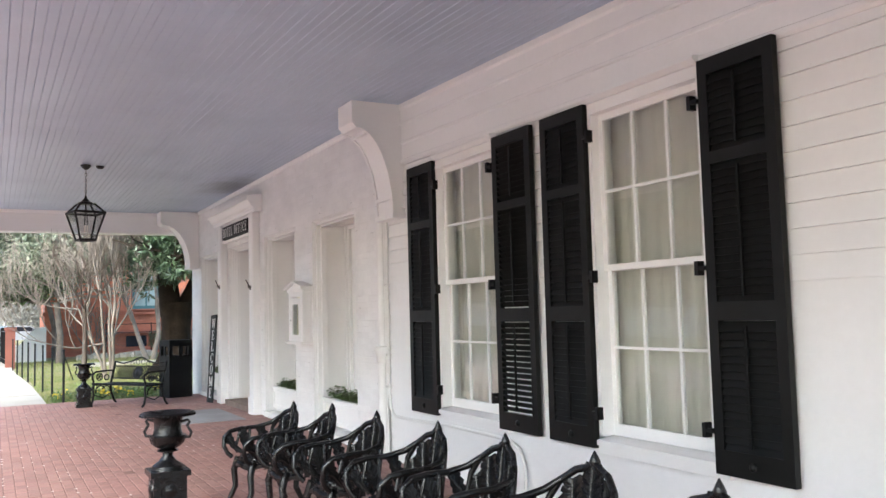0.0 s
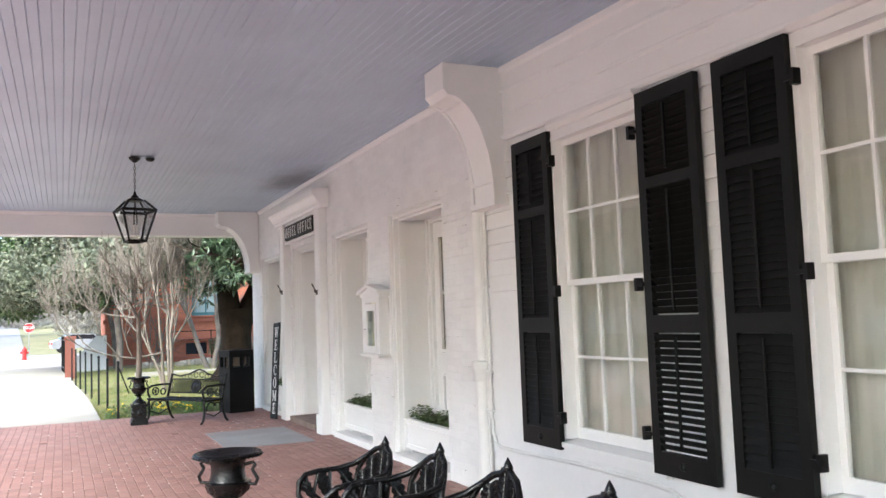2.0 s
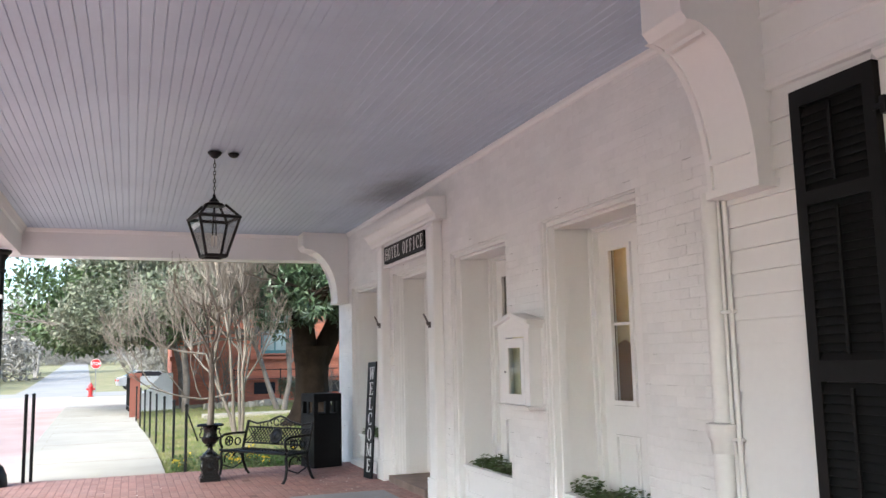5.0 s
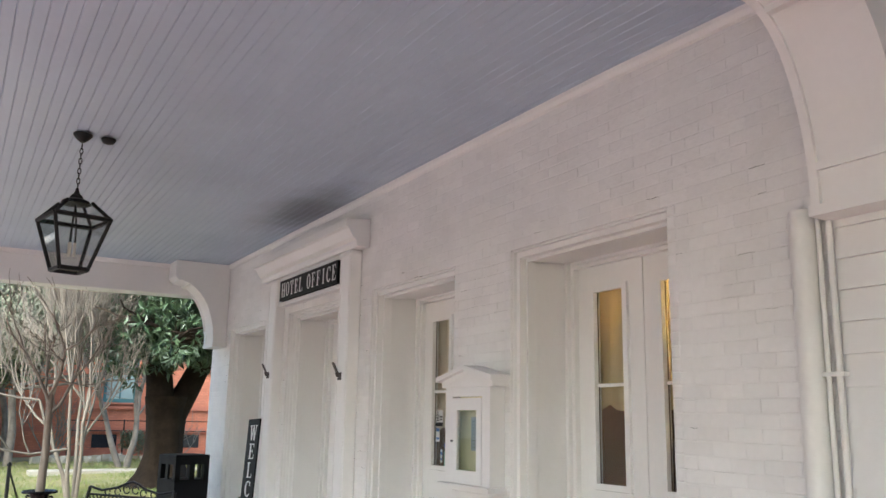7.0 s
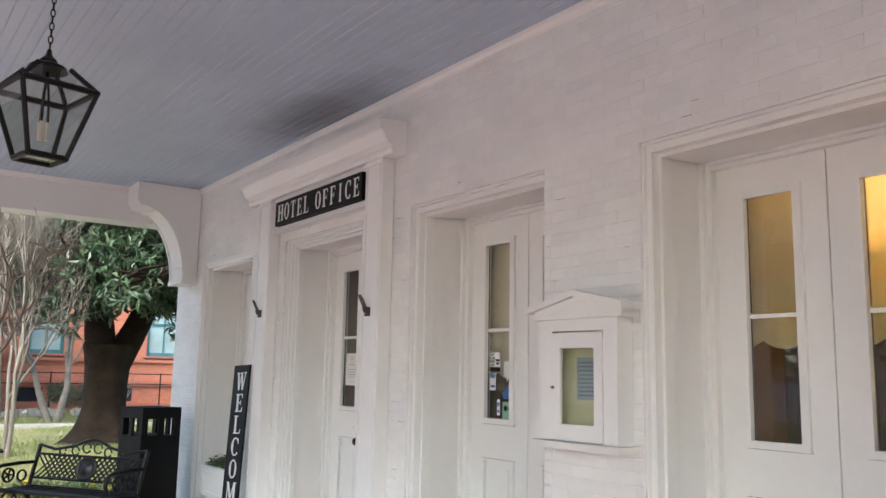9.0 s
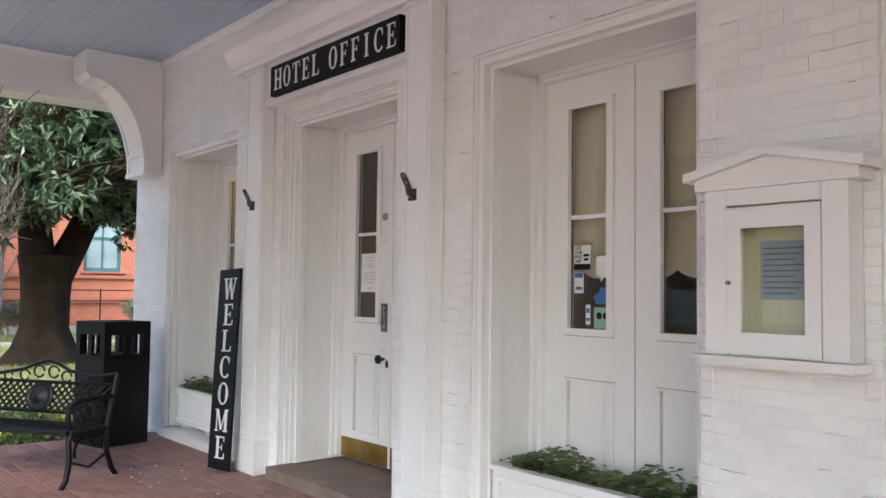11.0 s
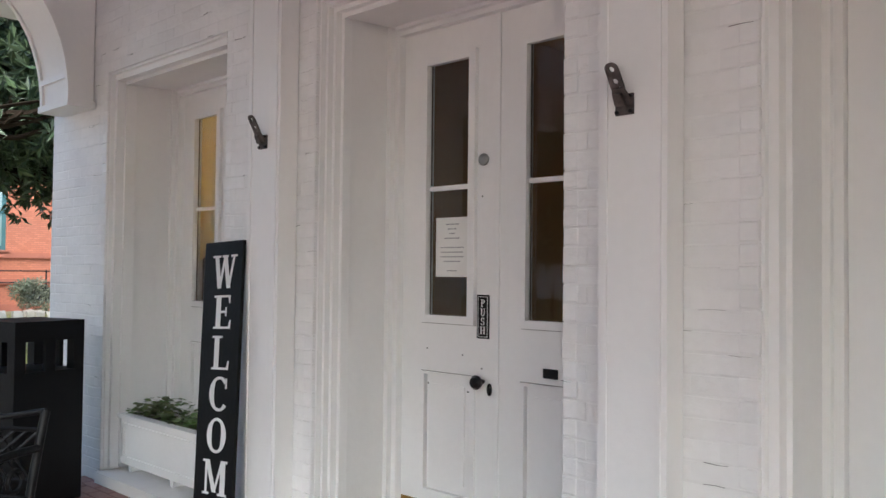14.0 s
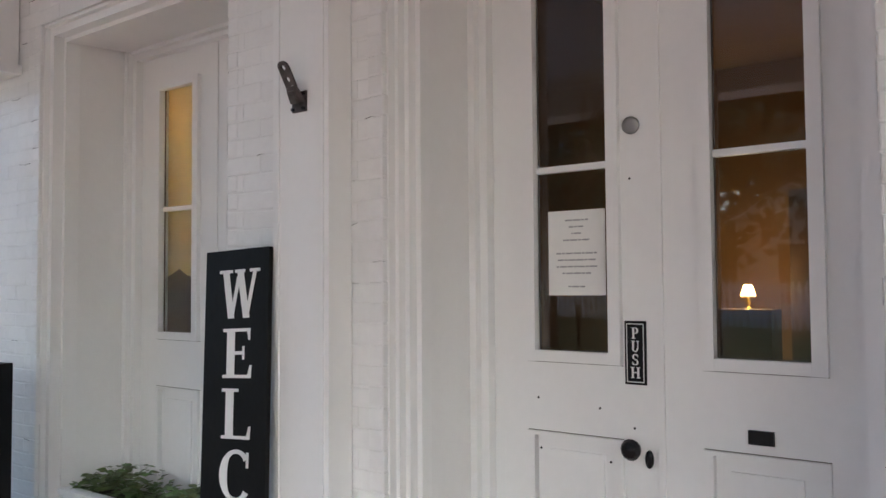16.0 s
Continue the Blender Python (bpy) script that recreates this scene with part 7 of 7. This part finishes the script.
white_house()
rng = np.random.default_rng(55)
for k in range(5):
    y = 24.3 + 2.2 * k
    t = thing("garden_bush", (-14.6, y, land(-14.6, y)), "dark evergreen bush behind the picket fence", "bush", "bushes behind the fence")
    c = [(-14.6 + rng.normal(0, 0.3), y + rng.uniform(-1.1, 1.1), land(-14.6, y) + rng.uniform(0.1, 1.0 + 0.5 * (k % 3))) for _ in range(16)]
    leaves("foliage", LEAF, c, 900, 0.45, 0.2, 300 + k, t, "", 0.3)
# The unseen tree at (-15.5, 6.0) is added to shade the porch.
for k, (x, y, h) in enumerate(((-18.5, 25.6, 9.0), (-17.0, 31.5, 10.0), (-13.2, 24.6, 10.0), (-15.5, 6.0, 9.0), (-19.0, 44.0, 11.0), (-30.0, 26.0, 13.0), (-16.0, 38.0, 10.0), (-30.0, 36.0, 14.0), (-30.0, 15.0, 13.0))):
    street_tree(x, y, h, 80 + k, LEAF, 0.42, "dark leafy tree across the street", 7000)

# ---- pieces: floor pavers and painted bricks ----
def slab_mesh(name, mat, lx, ly, h, cham=0.006):
    bm = bmesh.new()
    a, b = lx / 2, ly / 2
    low = [bm.verts.new(p) for p in ((-a, -b, 0), (a, -b, 0), (a, b, 0), (-a, b, 0))]
    up = [bm.verts.new(p) for p in ((-a + cham, -b + cham, h), (a - cham, -b + cham, h), (a - cham, b - cham, h), (-a + cham, b - cham, h))]
    for i in range(4):
        bm.faces.new((low[i], low[(i + 1) % 4], up[(i + 1) % 4], up[i]))
    bm.faces.new(up)
    return mesh_of(name, bm, mat)


def joined(name, mat, pieces, parent, label):
    """Many slabs as one mesh: each piece is a corner, two edge vectors and an out vector."""
    v, f = [], []
    for o, a, b, c, ch in pieces:
        i = len(v)
        ca, cb = ch if isinstance(ch, tuple) else (ch, ch)
        ia, ib = a * ca, b * cb
        v += [o, o + a, o + a + b, o + b, o + c + ia + ib, o + a + c - ia + ib, o + a + b + c - ia - ib, o + b + c + ia - ib]
        f += [(i, i + 1, i + 5, i + 4), (i + 1, i + 2, i + 6, i + 5), (i + 2, i + 3, i + 7, i + 6), (i + 3, i, i + 4, i + 7), (i + 4, i + 5, i + 6, i + 7)]
    me = bpy.data.meshes.new(name)
    me.from_pydata([tuple(p) for p in v], [], f)
    me.materials.append(mat)
    ob = new(name, me)
    ob.parent = parent
    return tagged(ob, label, kind="stuff")


rng = np.random.default_rng(77)
PX, PY = 0.105, 0.208
pm = slab_mesh("paver", PAVER, PX - 0.007, PY - 0.007, 0.010, 0.004)
rest, singles = [], 0
row = 0
x = -1.2
while x < 4.43:
    y = 6.0 - 57 * PY - (PY / 2 if row % 2 else 0)
    while y < 19.6:
        tilt = rng.normal(0, 0.0012)
        if 2.2 < x < 4.4 and 12.2 < y < 13.9 and singles < 300:
            ob = new("paver", pm)
            ob.parent = floor
            ob.matrix_basis = pose(x + PX / 2, y + PY / 2, -0.012 + tilt)
            singles += 1
        else:
            y1 = min(y + PY - 0.007, 19.61)
            rest.append((Vector((x, y, -0.012 + tilt)), Vector((PX - 0.007, 0, 0)), Vector((0, y1 - y, 0)), Vector((0, 0, 0.010)), 0.04))
        y += PY
    x += PX
    row += 1
joined("pavers", PAVER, rest, floor, "clay pavers of the porch floor")
specks = []
for k in range(520):
    i, j = rng.integers(14, 50), rng.integers(12, 58)
    if noise.noise(Vector((i * 0.09, j * 0.09, 0.3))) < 0.02:
        continue
    s = rng.uniform(0.010, 0.028)
    ox, oy = -1.2 + i * PX - s / 2, 6.0 + j * PY - (PY / 2 if i % 2 else 0) - s / 2
    specks.append((Vector((ox, oy, -0.004)), Vector((s, 0, 0)), Vector((0, s * 1.3, 0)), Vector((0, 0, 0.0045)), 0.2))
joined("lime_specks", LIME, specks, floor, "pale lime specks in the joints")

BH, BL, BG = 0.0745, 0.215, 0.005
brick_me = []
for k in range(4):
    bm = bmesh.new()
    L, Hh, up = BL - 0.0002, BH - BG, 0.0014 * (k - 1.5)
    back = [bm.verts.new(p) for p in ((0.006, -L / 2, 0), (0.006, L / 2, 0), (0.006, L / 2, Hh + 0.003), (0.006, -L / 2, Hh + 0.003))]
    front = [bm.verts.new(p) for p in ((0.0004, -L / 2, 0.0045), (0.0004, L / 2, 0.0045 + up), (0.0004, L / 2, Hh - 0.002 + up), (0.0004, -L / 2, Hh - 0.002))]
    bm.faces.new(front[::-1])
    for q in range(4):
        bm.faces.new((front[q], front[(q + 1) % 4], back[(q + 1) % 4], back[q]))
    bmesh.ops.recalc_face_normals(bm, faces=bm.faces)
    brick_me.append(mesh_of("brick", bm, BRICKWHITE))
rest, singles, cracks = [], 0, []
z, row = 0.0, 0
while z < CZ - 0.08:
    y = BY0 + 0.02 - (BL / 2 if row % 2 else 0)
    while y < BY1:
        a, b = max(y, BY0 + 0.01), min(y + BL - BG, BY1)
        for c, hd in zip(OPEN, (2.96, 2.96, 3.03, 2.96)):
            if z < hd and b > c - HR and a < c + HL:
                if a < c - HR - 0.03:
                    b = min(b, c - HR)
                elif b > c + HL + 0.03:
                    a = max(a, c + HL)
                else:
                    b = a
        if b - a > 0.03:
            out_ = rng.normal(0, 0.0005) * (2.5 if rng.random() < 0.10 else 1)
            if z < 3.2 and rng.random() < 0.11:
                q, w = rng.uniform(a, b), rng.uniform(0.015, 0.07)
                g = rng.uniform(0.0005, 0.0016)
                lift = rng.normal(0, 0.004)
                if q + w < b + 0.01:
                    cracks.append((Vector((BF + 0.002, q + w, z - BG + 0.001)), Vector((0, -w, lift)), Vector((0, 0, g)), Vector((-0.004, 0, 0)), 0.0))
                    cracks.append((Vector((BF + 0.002, q + 0.001, z - BG + 0.001 + lift)), Vector((0, -w * 0.8, -lift * 0.7)), Vector((0, 0, g * 0.6)), Vector((-0.004, 0, 0)), 0.0))
            full = abs(b - a - (BL - BG)) < 1e-6
            if full and 12.1 < y < 15.6 and 0.4 < z < 2.4 and singles < 300:
                ob = new("brick", brick_me[rng.integers(0, 4)])
                ob.parent = wall_brick
                ob.matrix_basis = pose(BF + 0.002 + 0.4 * min(out_, 0.001), (a + b) / 2, z, 0, rng.normal(0, 0.12), 0)
                singles += 1
            else:
                lift = rng.normal(0, 0.0018)
                shut = BG * rng.choice((0.0, 0.35, 0.7, 1.0), p=(0.3, 0.25, 0.2, 0.25))
                rest.append((Vector((BF + 0.004, b + 0.003, z + lift)), Vector((0, a - b - 0.004, rng.normal(0, 0.0008))), Vector((0, 0, BH - BG + shut)), Vector((-0.0026 + 0.0012 * (z > 2.9) + 0.0005 * (y < 10.7 and z <= 2.9) + max(-0.004, min(out_, 0.0010)), 0, 0)), (0.004, 0.07)))
        y += BL
    z += BH
    row += 1
for c in OPEN:
    for s_ in (-1, 1):
        z = 0.08
        while z < 2.96:
            h, d = min(BH - BG, 2.97 - z), max(0.0, rng.normal(0.003, 0.0022))
            e = c + s_ * (HL - d)
            rest.append((Vector((BF + 0.0035, e + s_ * 0.07, z)), Vector((0, -s_ * 0.07, 0)), Vector((0, 0, h)), Vector((-0.003 - rng.uniform(0, 0.0025), 0, 0)), 0.08))
            rest.append((Vector((BF + 0.0005, e, z)), Vector((0.075, 0, 0)), Vector((0, 0, h)), Vector((0, -s_ * 0.0015, 0)), 0.05))
            z += BH
joined("bricks", BRICKWHITE, rest, wall_brick, "painted bricks of the hotel front")
joined("cracks", CRACK, cracks, wall_brick, "fine dark cracks along the painted joints")
